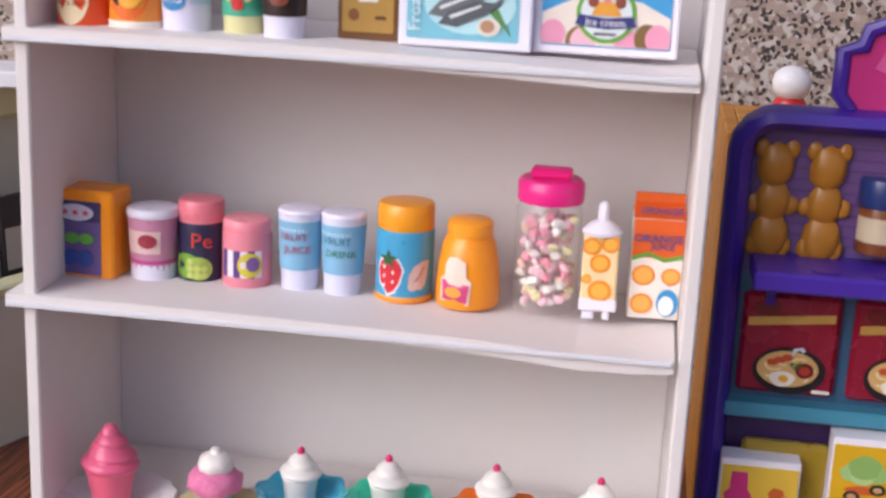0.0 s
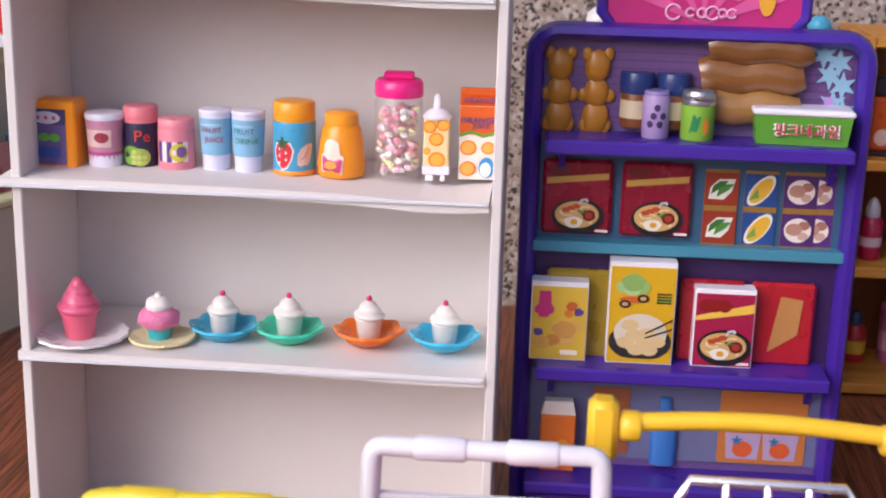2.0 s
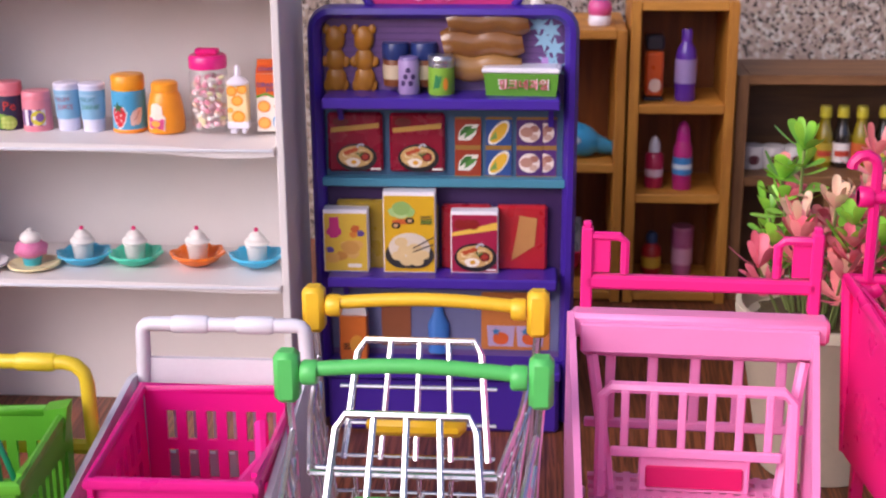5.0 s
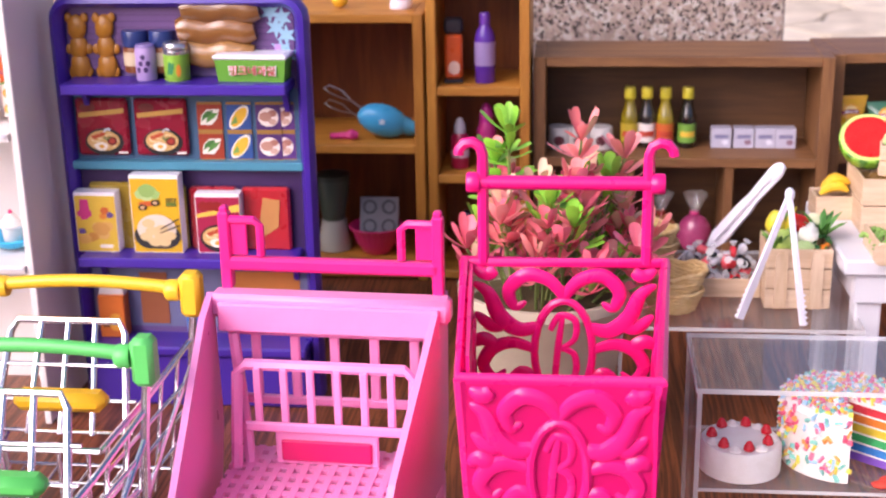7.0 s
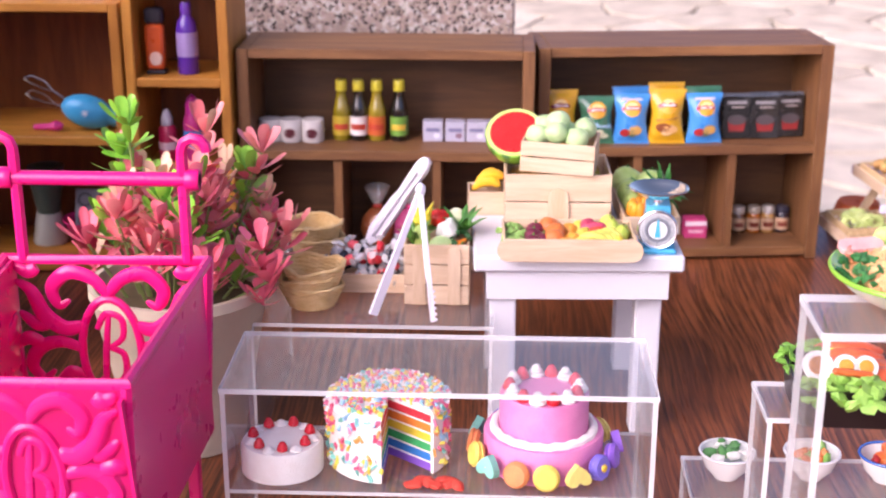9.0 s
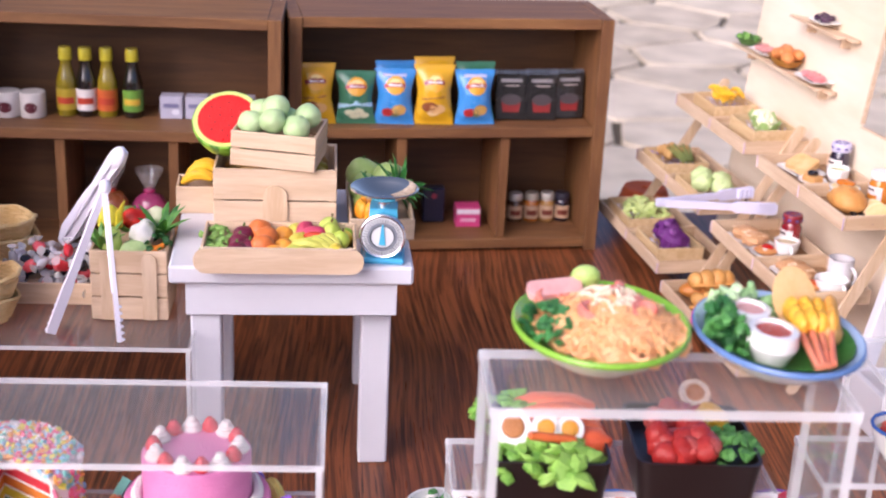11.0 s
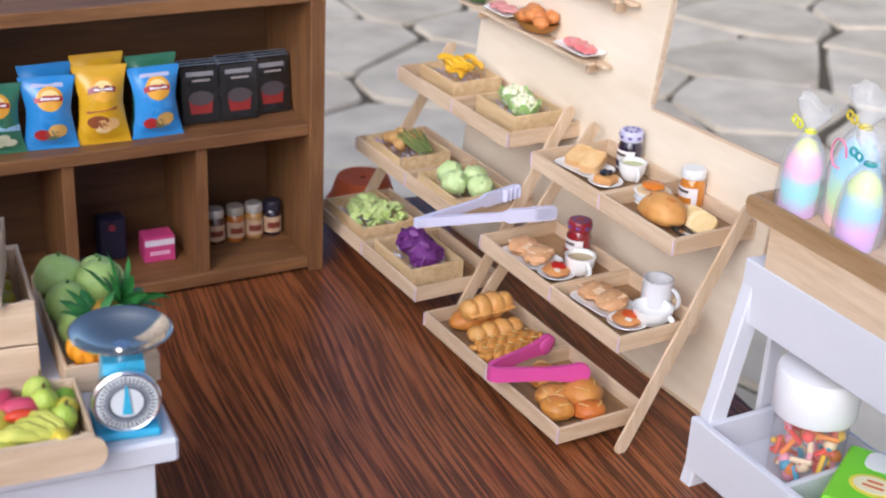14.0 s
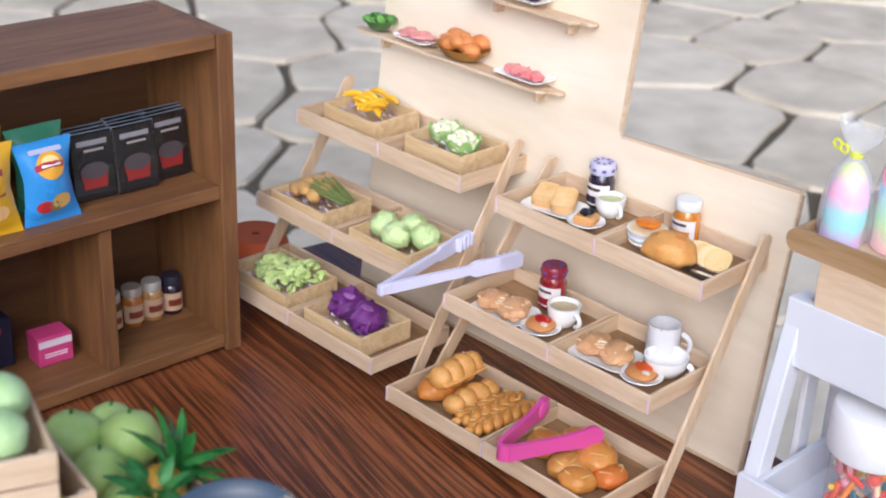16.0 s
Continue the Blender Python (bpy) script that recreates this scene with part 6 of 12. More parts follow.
def cubby_goods():
    zl = 0.1312
    for x, c, lc in ((0.5202, "8a7a14", "b8a02a"), (0.538, "1e1614", "e4dcd8"), (0.5571, "96841a", "c8602a"), (0.5801, "16140f", "6a9a3a")):
        t = thing("oil_bottle", (x, 0.926, zl), "small cooking oil bottle with a yellow cap", "bottle", group="bottles on the cubby shelf")
        part("glass", bm_lathe([(0.0085, 0), (0.0092, 0.001), (0.0092, 0.032), (0.0075, 0.038), (0.0052, 0.0475), (0.005, 0.052)], 18), mat("oil_" + c, c, 0.08, var=0.1, coat=1.0), t, smooth=True)
        part("cap", bm_lathe([(0.0058, 0.052), (0.006, 0.0525), (0.006, 0.061), (0.0052, 0.0635), (0, 0.0635)], 16), plastic("d8cc3a"), t, smooth=True)
        wrap("label_band", 0.0094, 0.0094, 0.006, 0.026, t, lc, -90, 90)
        wrap("label_stripe", 0.0096, 0.0096, 0.012, 0.018, t, "b8402a" if lc != "6a9a3a" else "d8b23a", -50, 50)
    for x in (0.4468, 0.468, 0.4908):
        t = thing("toy_can", (x, 0.918, zl), "white tin can with a dark red berry print", "can", group="cans on the cubby shelf")
        part("body", bm_lathe([(0.0112, 0), (0.0116, 0.0006), (0.0116, 0.022), (0.0112, 0.0232), (0, 0.0232)], 20), paper("d6d0cc"), t, smooth=True)
        wrap_shape("berry", ell(0, 0.01, 0.006, 0.005), 0.0119, t, "5a1e2a")
    for k, x in enumerate((0.6155, 0.6385, 0.6605, 0.6815)):
        t = thing("snack_carton", (x, 0.9275, zl), "small white carton with violet printing", "carton", group="cartons on the cubby shelf")
        part("body", bm_box((0, 0, 0.0105, 0.0205, 0.016, 0.021), bevel=0.0005), paper("b9b7c8"), t)
        patch("print_bar", rrect(0.014, 0.004, 0.0006, 2, 0, 0.0125), t, "7a789a", -0.0084)
        patch("print_dot", ell(0.004, 0.0065, 0.0035, 0.0028), t, "8a6a7a" if k % 2 else "dcdce6", -0.0084)
    # tied bags in the lower cubbies
    for x, c, tie in ((0.556, "a8603a", "b8301e"), (0.592, "b84a7c", "d83a86")):
        t = thing("tied_bag", (x, 0.928, 0.0132), "clear tied bag of sweets in the cubby", "bag", group="tied bags")
        part("filling", bm_blob(0.0195, (0.95, 0.8, 1.15), 0.1, 3, x * 9, 3, m=pose(0, 0, 0.0215)), mat("sweets_" + c, c, 0.25, var=0.35, scale=70, coat=0.5), t, smooth=True)
        part("tie", bm_lathe([(0.0045, 0.0435), (0.0055, 0.045), (0.0045, 0.0465)], 14), plastic(tie), t, smooth=True)
        part("neck", bm_lathe([(0.004, 0.045), (0.009, 0.056), (0.014, 0.066), (0.0135, 0.066), (0.0085, 0.056), (0.0035, 0.046)], 12), glassy("clear_film", "ffffff", 0.08, 0.12), t, smooth=True)
    # right cubby: crisp bags along the shelf board (front line of a shelf turned a little)
    ux, uy = math.cos(radians(6.4)), math.sin(radians(6.4))
    ox, oy = 0.7235, 0.913

    def on(u, d):
        return ox + u * ux - d * uy, oy + u * uy + d * ux

    zr = 0.1262
    row = [(0.026, 0.03, "dca812", 0, "yellow crisp bag with a brown chip picture"), (0.064, 0.03, "3f7a5c", 1, "green crisp bag with a pale picture"), (0.1005, 0.028, "3f8fd6", 1, "blue crisp bag with a red pepper picture"), (0.138, 0.026, "dca812", 0, "yellow crisp bag with a brown chip picture"), (0.178, 0.026, "3f8fd6", 1, "blue crisp bag with a red pepper picture")]
    for u, d, c, c2, lab in row:
        x, y = on(u, d - 0.011)
        h = 0.057 if c == "dca812" else 0.0525 if c == "3f8fd6" else 0.050
        crisp_bag(x, y, zr, 0.0395, h, c, c2, 6.4 + random.uniform(-9, 9), lab)
        x, y = on(u + 0.004, d + 0.008)
        if u > 0.1:
            crisp_bag(x, y, zr, 0.0395, h + 0.003, "3f7a5c" if u > 0.16 else c, c2, 6.4, lab + ", behind another", badge=False)
    for u, dep, h in ((0.2165, 0.030, 0), (0.2465, 0.028, 0.002), (0.2755, 0.034, 0)):
        for q in range(4 if h else 3):
            x, y = on(u + q * 0.0012, dep + q * 0.006)
            coffee_packet(x, y, zr, 6.4 + random.uniform(-3, 3), 7, "dark coffee sachet with a red cup picture")
    jars = [(0.2165, "4a2a1e", "d8d4cc"), (0.2335, "5a3a26", "d8d4cc"), (0.2505, "b86a20", "c8c0b0"), (0.2665, "b88a4a", "d8d4cc"), (0.2825, "2a1c2c", "2c2a3a")]
    for u, c, l in jars:
        x, y = on(u, 0.055)
        small_jar(x, y, 0.0132, 0.0078, 0.0295, c, l, "tiny jam jar with a paper label in the cubby", group="jam jars in the cubby")
    x, y = on(0.182, 0.045)
    t = thing("toy_box", (x, y, 0.0132), "small pink and white toy box", "box", 4)
    part("body", bm_box((0, 0, 0.0105, 0.0245, 0.018, 0.021), bevel=0.0006), paper("c8427c"), t)
    patch("white_band", rrect(0.0235, 0.005, 0.0005, 2, 0, 0.0165), t, "e0d4dc", -0.0094)
    bars(t, 0, 0.008, 0.016, 2, "eec8d8", -0.0094)
    x, y = on(0.149, 0.058)
    t = thing("toy_tin", (x, y, 0.0132), "dark blue toy tin box in the cubby", "tin", 6)
    part("body", bm_box((0, 0, 0.018, 0.022, 0.014, 0.036), bevel=0.0015), plastic("232338"), t)
    patch("crest_mark", ell(0, 0.028, 0.003, 0.003), t, "8a3040", -0.0073)
    x, y = on(0.125, 0.056)
    t = thing("toy_tin", (x, y, 0.0132), "round dark tin with a pale rim in the cubby", "tin", 6, rx=-75)
    part("body", bm_lathe([(0.0105, 0), (0.011, 0.001), (0.011, 0.007), (0.0105, 0.008), (0, 0.008)], 20, m=pose(0, 0.011, 0)), plastic("6a6a62"), t, smooth=True)
    part("picture", bm_lathe([(0.0085, 0.0082), (0.0085, 0.0086), (0, 0.0086)], 20, m=pose(0, 0.011, 0)), paper("4a5a3a"), t)


purple_stand()
stand_goods()
honey_goods()
cubby_goods()

# ---- toy shopping carts in front ----
CHROME = mat("chrome_wire", "ececf0", 0.22, metal=1.0, var=0.06, scale=30, bump=0.0)


def rod(name, pts, r, m, parent, label="", seg=7):
    return part(name, bm_tube(pts, r, seg), m, parent, label, smooth=True)


def wire_cart(x, y, grip, accent, label):
    """Chrome wire cart whose basket runs along y, away from the handle."""
    t = thing("shopping_cart", (x, y, 0), label, "cart", 179, group="toy shopping carts")
    g = plastic(grip, 0.35)
    h = part("handle", bm_tube([(-0.058 + 0.0116 * k, 0, 0.200 + 0.0035 * math.sin(math.pi * k / 10)) for k in range(11)], 0.0042, 10), g, t, smooth=True)
    for s in (-1, 1):
        part("grip_clip", bm_box((s * 0.0685, 0, 0.1965, 0.0135, 0.014, 0.029), bevel=0.003), g, h, smooth=True)
        part("collar", bm_lathe([(0.0064, -0.0045), (0.007, -0.003), (0.007, 0.003), (0.0058, 0.0045)], 12, m=pose(s * 0.0565, 0, 0.1985, 0, 90, 0)), g, h, smooth=True)
        rod("upright", [(s * 0.0685, 0, 0.186), (s * 0.066, 0.004, 0.150), (s * 0.063, 0.012, 0.055), (s * 0.06, 0.018, 0.022)], 0.0026, CHROME, t)
        rod("brace", [(s * 0.066, 0.004, 0.150), (s * 0.060, 0.050, 0.118), (s * 0.055, 0.090, 0.086)], 0.0018, CHROME, t)
        rod("side_rail", [(s * 0.066, 0.006, 0.166), (s * 0.060, 0.07, 0.158), (s * 0.05, 0.128, 0.150)], 0.002, CHROME, t)
        for k in range(3):
            z = 0.138 - k * 0.02
            rod("side_wire", [(s * (0.0645 - k * 0.003), 0.012, z + 0.004), (s * (0.05 - k * 0.002), 0.124 - k * 0.004, z - 0.004)], 0.0013, CHROME, t)
        for k in range(5):
            yy = 0.026 + k * 0.0235
            rod("side_bar", [(s * (0.0645 - 0.0125 * k / 4), yy, 0.163 - 0.011 * k / 4), (s * (0.054 - 0.012 * k / 4), yy, 0.083)], 0.0013, CHROME, t)
        rod("bottom_rail", [(s * 0.06, 0.018, 0.03), (s * 0.05, 0.09, 0.03), (s * 0.044, 0.125, 0.032)], 0.0022, CHROME, t)
        for yy, xx in ((0.019, 0.06), (0.122, 0.045)):
            wl = part("wheel", bm_lathe([(0.0085, -0.003), (0.0095, -0.002), (0.0095, 0.002), (0.0085, 0.003)], 16, m=pose(s * xx, yy, 0.0097, 0, 90, 0)), plastic("3a3a3e"), t, smooth=True)
            part("fork", bm_box((s * xx, yy, 0.0205, 0.0085, 0.008, 0.011), bevel=0.001), g, t)
    rod("front_rail", [(-0.05, 0.128, 0.150), (0.05, 0.128, 0.150)], 0.002, CHROME, t)
    for k in range(6):
        xx = -0.043 + k * 0.0172
        rod("front_bar", [(xx, 0.128, 0.150), (xx * 0.85, 0.122, 0.083)], 0.0013, CHROME, t)
    for k in range(5):
        xx = -0.042 + k * 0.021
        rod("floor_wire", [(xx * 1.05, 0.02, 0.084), (xx * 0.85, 0.122, 0.083)], 0.0013, CHROME, t)
    for k in range(5):
        yy = 0.024 + k * 0.0235
        rod("floor_wire", [(-0.054 + 0.002 * k, yy, 0.0852), (0.054 - 0.002 * k, yy, 0.0852)], 0.0013, CHROME, t)
    # hinged seat flap hanging into the basket, with the seat roll on it
    a, b = Vector((0, 0.033, 0.1905)), Vector((0, 0.066, 0.128))
    ends = [(-0.042, 0.0), (-0.0365, 0.88), (-0.032, 0.985), (0.032, 0.985), (0.0365, 0.88), (0.042, 0.0)]
    flap = rod("seat_flap", [(x0, *(b.lerp(a, q))[1:]) for x0, q in ends], 0.0023, CHROME, t)
    for k in range(1, 4):
        u = -1 + k * 0.5
        rod("flap_bar", [(u * 0.041, b.y, b.z), (u * 0.034, *(b.lerp(a, 0.985))[1:])], 0.0019, CHROME, flap)
    for q in (0.03, 0.30, 0.60):
        p = b.lerp(a, q)
        rod("flap_bar", [(-0.046, p.y, p.z), (0.046, p.y, p.z)], 0.0014, CHROME, flap)
    part("seat_plate", bm_box((0, 0.058, 0.1475, 0.058, 0.016, 0.0125), bevel=0.0045), plastic(accent, 0.35), t, smooth=True)
    return t


def slotted_panel(w, h, n, slot_h, thick, lower=0):
    """A moulded panel (x, z), one piece, with upright slots cut right through it."""
    sw = w / (2 * n + 3)
    xs = [-w / 2] + [-w / 2 + sw * (2 + k) for k in range(2 * n)] + [w / 2]
    z0, z1, zm = (h - slot_h) / 2, (h + slot_h) / 2, h / 2
    zs = [0, z0, zm - slot_h * 0.07, zm + slot_h * 0.07, z1, h] if lower else [0, z0, z1, h]
    slot_rows = (1, 3) if lower else (1,)
    bm = bmesh.new()
    nx, nz = len(xs) - 1, len(zs) - 1
    v = {}

    def at(i, k, f):
        if (i, k, f) not in v:
            v[i, k, f] = bm.verts.new((xs[i], (-0.5 if f == 0 else 0.5) * thick, zs[k]))
        return v[i, k, f]

    def solid(i, k):
        return 0 <= i < nx and 0 <= k < nz and not (k in slot_rows and i % 2 == 1 and i < nx - 1)
    for i in range(nx):
        for k in range(nz):
            if not solid(i, k):
                continue
            bm.faces.new((at(i, k, 0), at(i + 1, k, 0), at(i + 1, k + 1, 0), at(i, k + 1, 0)))
            bm.faces.new((at(i, k + 1, 1), at(i + 1, k + 1, 1), at(i + 1, k, 1), at(i, k, 1)))
            for di, dk, a, b in ((-1, 0, (i, k + 1), (i, k)), (1, 0, (i + 1, k), (i + 1, k + 1)), (0, -1, (i, k), (i + 1, k)), (0, 1, (i + 1, k + 1), (i, k + 1))):
                if not solid(i + di, k + dk):
                    bm.faces.new((at(*a, 0), at(*a, 1), at(*b, 1), at(*b, 0)))
    bmesh.ops.recalc_face_normals(bm, faces=bm.faces)
    return bm


def basket(t, name, w0, w1, d, z0, z1, y0, m, n=5, label="", dirn=-1, lower=1):
    """An open tapered basket with slotted walls, as one part with its walls under it."""
    rim = [(-w1 / 2, y0, z1), (w1 / 2, y0, z1), (w1 / 2 * 0.93, y0 + dirn * d, z1 - 0.004), (-w1 / 2 * 0.93, y0 + dirn * d, z1 - 0.004)]
    r = part(name, bm_tube(rim, 0.0036, 8, closed=True), m, t, label, smooth=True)
    h = z1 - z0
    wall = part("wall", slotted_panel(w1 * 0.97, h, n, h * 0.62, 0.003, lower), m, r)
    wall.matrix_basis = pose(0, y0, z0)
    wall = part("wall", slotted_panel(w1 * 0.9, h, n, h * 0.62, 0.003, lower), m, r)
    wall.matrix_basis = pose(0, y0 + dirn * d * 0.97, z0 - 0.002)
    for s in (-1, 1):
        wall = part("wall", slotted_panel(d * 0.97, h, n, h * 0.62, 0.003, lower), m, r)
        wall.matrix_basis = pose(s * w1 / 2 * 0.955, y0 + dirn * d / 2, z0 - 0.001, 0, s * 3, 90 - s * 2.2)
    part("bottom", bm_box((0, y0 + dirn * d / 2, z0, w1 * 0.9, d * 0.96, 0.003), bevel=0.0008), m, r)
    return r


def arch_handle(t, w, z0, z1, y, m, r=0.0042, c=0.012):
    pts = [(-w / 2 * 1.03, y, z0), (-w / 2, y, z1 - c)] + [(-w / 2 + c - c * math.cos(radians(a)), y, z1 - c + c * math.sin(radians(a))) for a in (30, 60, 90)]
    pts += [(-p[0], p[1], p[2]) for p in reversed(pts)]
    h = part("handle", bm_tube(pts, r, 10), m, t, smooth=True)
    for s in (-1, 1):
        part("grip_sleeve", bm_lathe([(r * 1.1, -0.011), (r * 1.25, -0.0095), (r * 1.25, 0.0095), (r * 1.1, 0.011)], 12, m=pose(s * w * 0.2, y, z1, 0, 90, 0)), m, h, smooth=True)
    return h


def yellow_cart():
    t = thing("shopping_cart", (-0.0695, 0.2, 0), "yellow toy cart carrying a lime green basket with teal straps", "cart", group="toy shopping carts")
    Y = plastic("f2d22e", 0.3)
    arch_handle(t, 0.093, 0.06, 0.197, 0, Y, 0.0042)
    part("crossbar", bm_tube([(-0.048, 0, 0.146), (0.048, 0, 0.146)], 0.0045, 8), Y, t, smooth=True)
    for s in (-1, 1):
        rod("frame_rail", [(s * 0.048, 0, 0.077), (s * 0.046, -0.06, 0.074), (s * 0.04, -0.115, 0.072)], 0.004, Y, t)
        for yy in (0.0, -0.105):
            rod("leg", [(s * 0.045, yy, 0.076), (s * 0.045, yy, 0.014)], 0.0035, Y, t)
            part("wheel", bm_lathe([(0.009, -0.003), (0.0105, -0.002), (0.0105, 0.002), (0.009, 0.003)], 16, m=pose(s * 0.045, yy, 0.0107, 0, 90, 0)), plastic("f2eeee"), t, smooth=True)
    part("deck", bm_box((0, -0.055, 0.076, 0.088, 0.115, 0.004), bevel=0.001), Y, t)
    return t


def green_basket():
    t = thing("shopping_basket", (-0.076, 0.188, 0.0782), "lime green slotted toy basket with wavy teal straps", "basket", 4)
    G = plastic("63b82e", 0.35)
    basket(t, "basket_body", 0.07, 0.086, 0.085, 0.0015, 0.094, 0.0, G, 6)
    for s in (-1, 1):
        part("corner_flare", bm_slab([(0, 0.06), (s * 0.006, 0.101), (-s * 0.007, 0.099), (-s * 0.004, 0.06)], 0.012, pose(s * 0.041, -0.012, 0)), G, t)
    T = plastic("1f9a6e", 0.3)
    top = Vector((-0.004, -0.03, 0.133))
    for k, (ex, ey) in enumerate(((-0.028, -0.012), (-0.018, -0.05), (0.012, -0.012), (0.034, -0.06), (0.022, -0.07), (-0.03, -0.06))):
        pts = [top + Vector((0.001 * k, 0, 0)), top + Vector((ex * 0.3, ey * 0.25, -0.012)), Vector((ex * 0.8, -0.03 + ey * 0.6, 0.105)), Vector((ex, -0.02 + ey * 0.7, 0.075)), Vector((ex * 1.05, -0.02 + ey * 0.75, 0.03))]
        fine = []
        for a, b in zip(pts, pts[1:]):
            fine += [a.lerp(b, q / 4) for q in range(4)]
        part("strap", bm_tube(fine + [pts[-1]], 0.0016, 7), T, t, smooth=True)


def white_cart():
    t = thing("shopping_cart", (0.0395, 0.265, 0), "white plastic toy cart with slotted back panel", "cart", 0, group="toy shopping carts")
    W = plastic("ece8ee", 0.35)
    arch_handle(t, 0.098, 0.15, 0.196, 0, W, 0.0044, 0.005)
    p = part("back_panel", slotted_panel(0.104, 0.0800, 7, 0.045, 0.004), W, t)
    p.matrix_basis = pose(0, 0.001, 0.094)
    for s in (-1, 1):
        part("side_panel", bm_slab([(0, 0.0), (0.002, 0.163), (-0.012, 0.165), (-0.135, 0.148), (-0.13, 0.12), (-0.02, 0.06)], 0.0035, pose(s * 0.052 - 0.0017, 0, 0, 0, 0, 90)), W, t)
        for yy in (-0.01, -0.115):
            part("wheel", bm_lathe([(0.009, -0.003), (0.0105, -0.002), (0.0105, 0.002), (0.009, 0.003)], 16, m=pose(s * 0.045, yy, 0.0107, 0, 90, 0)), plastic("d8448c"), t, smooth=True)
            rod("leg", [(s * 0.05, yy, 0.088 if yy < -0.05 else 0.05), (s * 0.046, yy, 0.014)], 0.0035, W, t)
    part("deck", bm_box((0, -0.06, 0.086, 0.1, 0.12, 0.004), bevel=0.001), W, t)
    b = thing("shopping_basket", (0.0395, 0.248, 0.0882), "hot pink slotted toy basket lying in the white cart", "basket")
    basket(b, "basket_body", 0.07, 0.093, 0.115, 0.002, 0.0735, 0.0, plastic("f01c8e", 0.3), 6)
    H = plastic("f02c96", 0.3)
    part("basket_handle", bm_tube([(0.030, -0.03, 0.066), (0.034, -0.05, 0.052), (0.026, -0.085, 0.05), (0.018, -0.11, 0.06)], 0.0042, 8), H, b, smooth=True)


def pink_cart():
    t = thing("shopping_cart", (0.3195, 0.268, 0), "pale pink toy cart with hot pink handle posts", "cart", -3, group="toy shopping carts")
    L, H = plastic("f294c8", 0.3), plastic("f02a88", 0.3)
    part("ledge", bm_box((0, 0, 0.1995, 0.148, 0.016, 0.015), bevel=0.0025), L, t, smooth=True)
    part("ledge_front", bm_box((0, -0.009, 0.1935, 0.136, 0.005, 0.018), bevel=0.001), L, t)
    part("lower_bar", bm_box((0, 0.004, 0.1815, 0.134, 0.007, 0.0075), bevel=0.0015), L, t)
    for s in (-1, 1):
        post = part("handle_post", bm_box((s * 0.0655, 0.008, 0.231, 0.0068, 0.008, 0.049), (s * 0.0655, 0.008, 0.256, 0.005, 0.006, 0.006), bevel=0.001), H, t)
        rod("post_loop", [(s * 0.063, 0.007, 0.2505), (s * 0.047, 0.007, 0.2505), (s * 0.0435, 0.007, 0.247), (s * 0.0435, 0.007, 0.228)], 0.0027, H, post)
        part("post_web", bm_box((s * 0.0575, 0.008, 0.239, 0.011, 0.0025, 0.022), bevel=0.0005), H, post)
        # flared solid sides that fall away to the front
        part("side_panel", bm_slab([(0.006, 0.207), (-0.02, 0.200), (-0.118, 0.136), (-0.14, 0.110), (-0.138, 0.086), (-0.01, 0.086), (0.006, 0.12)], 0.004, pose(s * 0.0705 - 0.002, 0, 0, 0, s * 2.5, 90 - s * 5)), L, t)
        rod("inner_strut", [(s * 0.061, -0.004, 0.181), (s * 0.051, -0.02, 0.12), (s * 0.048, -0.026, 0.095)], 0.0036, L, t)
        for yy in (0.0, -0.12):
            part("wheel", bm_lathe([(0.0125, -0.0035), (0.014, -0.0025), (0.014, 0.0025), (0.0125, 0.0035)], 18, m=pose(s * (0.058 if yy > -0.05 else 0.050), yy, 0.0142, 0, 90, 0)), H, t, smooth=True)
            part("leg", bm_box((s * (0.0655 if yy > -0.05 else 0.0572), yy, 0.052, 0.005, 0.012, 0.076), bevel=0.001), L, t)
    part("crossbar", bm_box((0, 0.008, 0.2225, 0.134, 0.008, 0.0085), bevel=0.0018), H, t)
    # barred gate
    gy, gz0, gz1 = -0.022, 0.105, 0.1685
    gate = rod("gate", [(-0.0545, gy - 0.012, gz0), (-0.0545, gy, gz1 - 0.006), (-0.049, gy, gz1), (0.049, gy, gz1), (0.0545, gy, gz1 - 0.006), (0.0545, gy - 0.012, gz0)], 0.0036, L, t)
    for k in range(6):
        x = -0.041 + k * 0.0164
        part("bar", bm_box((x, gy - 0.004, 0.149, 0.0048, 0.003, 0.038), bevel=0.0008), L, gate)
    part("gate_rail", bm_box((0, gy - 0.007, 0.131, 0.098, 0.0035, 0.006), bevel=0.001), L, gate)
    part("seat_back", bm_box((0, -0.024, 0.1175, 0.064, 0.003, 0.026), bevel=0.001), L, t)
    part("seat_sign", bm_box((0, -0.0265, 0.1145, 0.056, 0.0025, 0.014), bevel=0.001), plastic("d81c66", 0.3), t)
    for k in range(5):
        part("far_slat", bm_box((-0.05 + k * 0.025, 0.006, 0.157, 0.006, 0.003, 0.044), bevel=0.0008), L, t)
    part("far_rail", bm_box((0, 0.006, 0.133, 0.13, 0.004, 0.006), bevel=0.001), L, t)
    # perforated floor: crossing strips leave real holes
    bx = []
    for k in range(14):
        bx.append((-0.0555 + k * 0.00855, -0.068, 0.1035, 0.0042, 0.13, 0.003))
    for k in range(12):
        bx.append((0, -0.007 - k * 0.011, 0.1033, 0.124 - 0.0012 * k, 0.0058, 0.0026))
    part("mesh_floor", bm_box(*bx, bevel=0), L, t)
    part("front_panel", bm_box((0, -0.139, 0.1, 0.114, 0.004, 0.03), bevel=0.001), L, t)


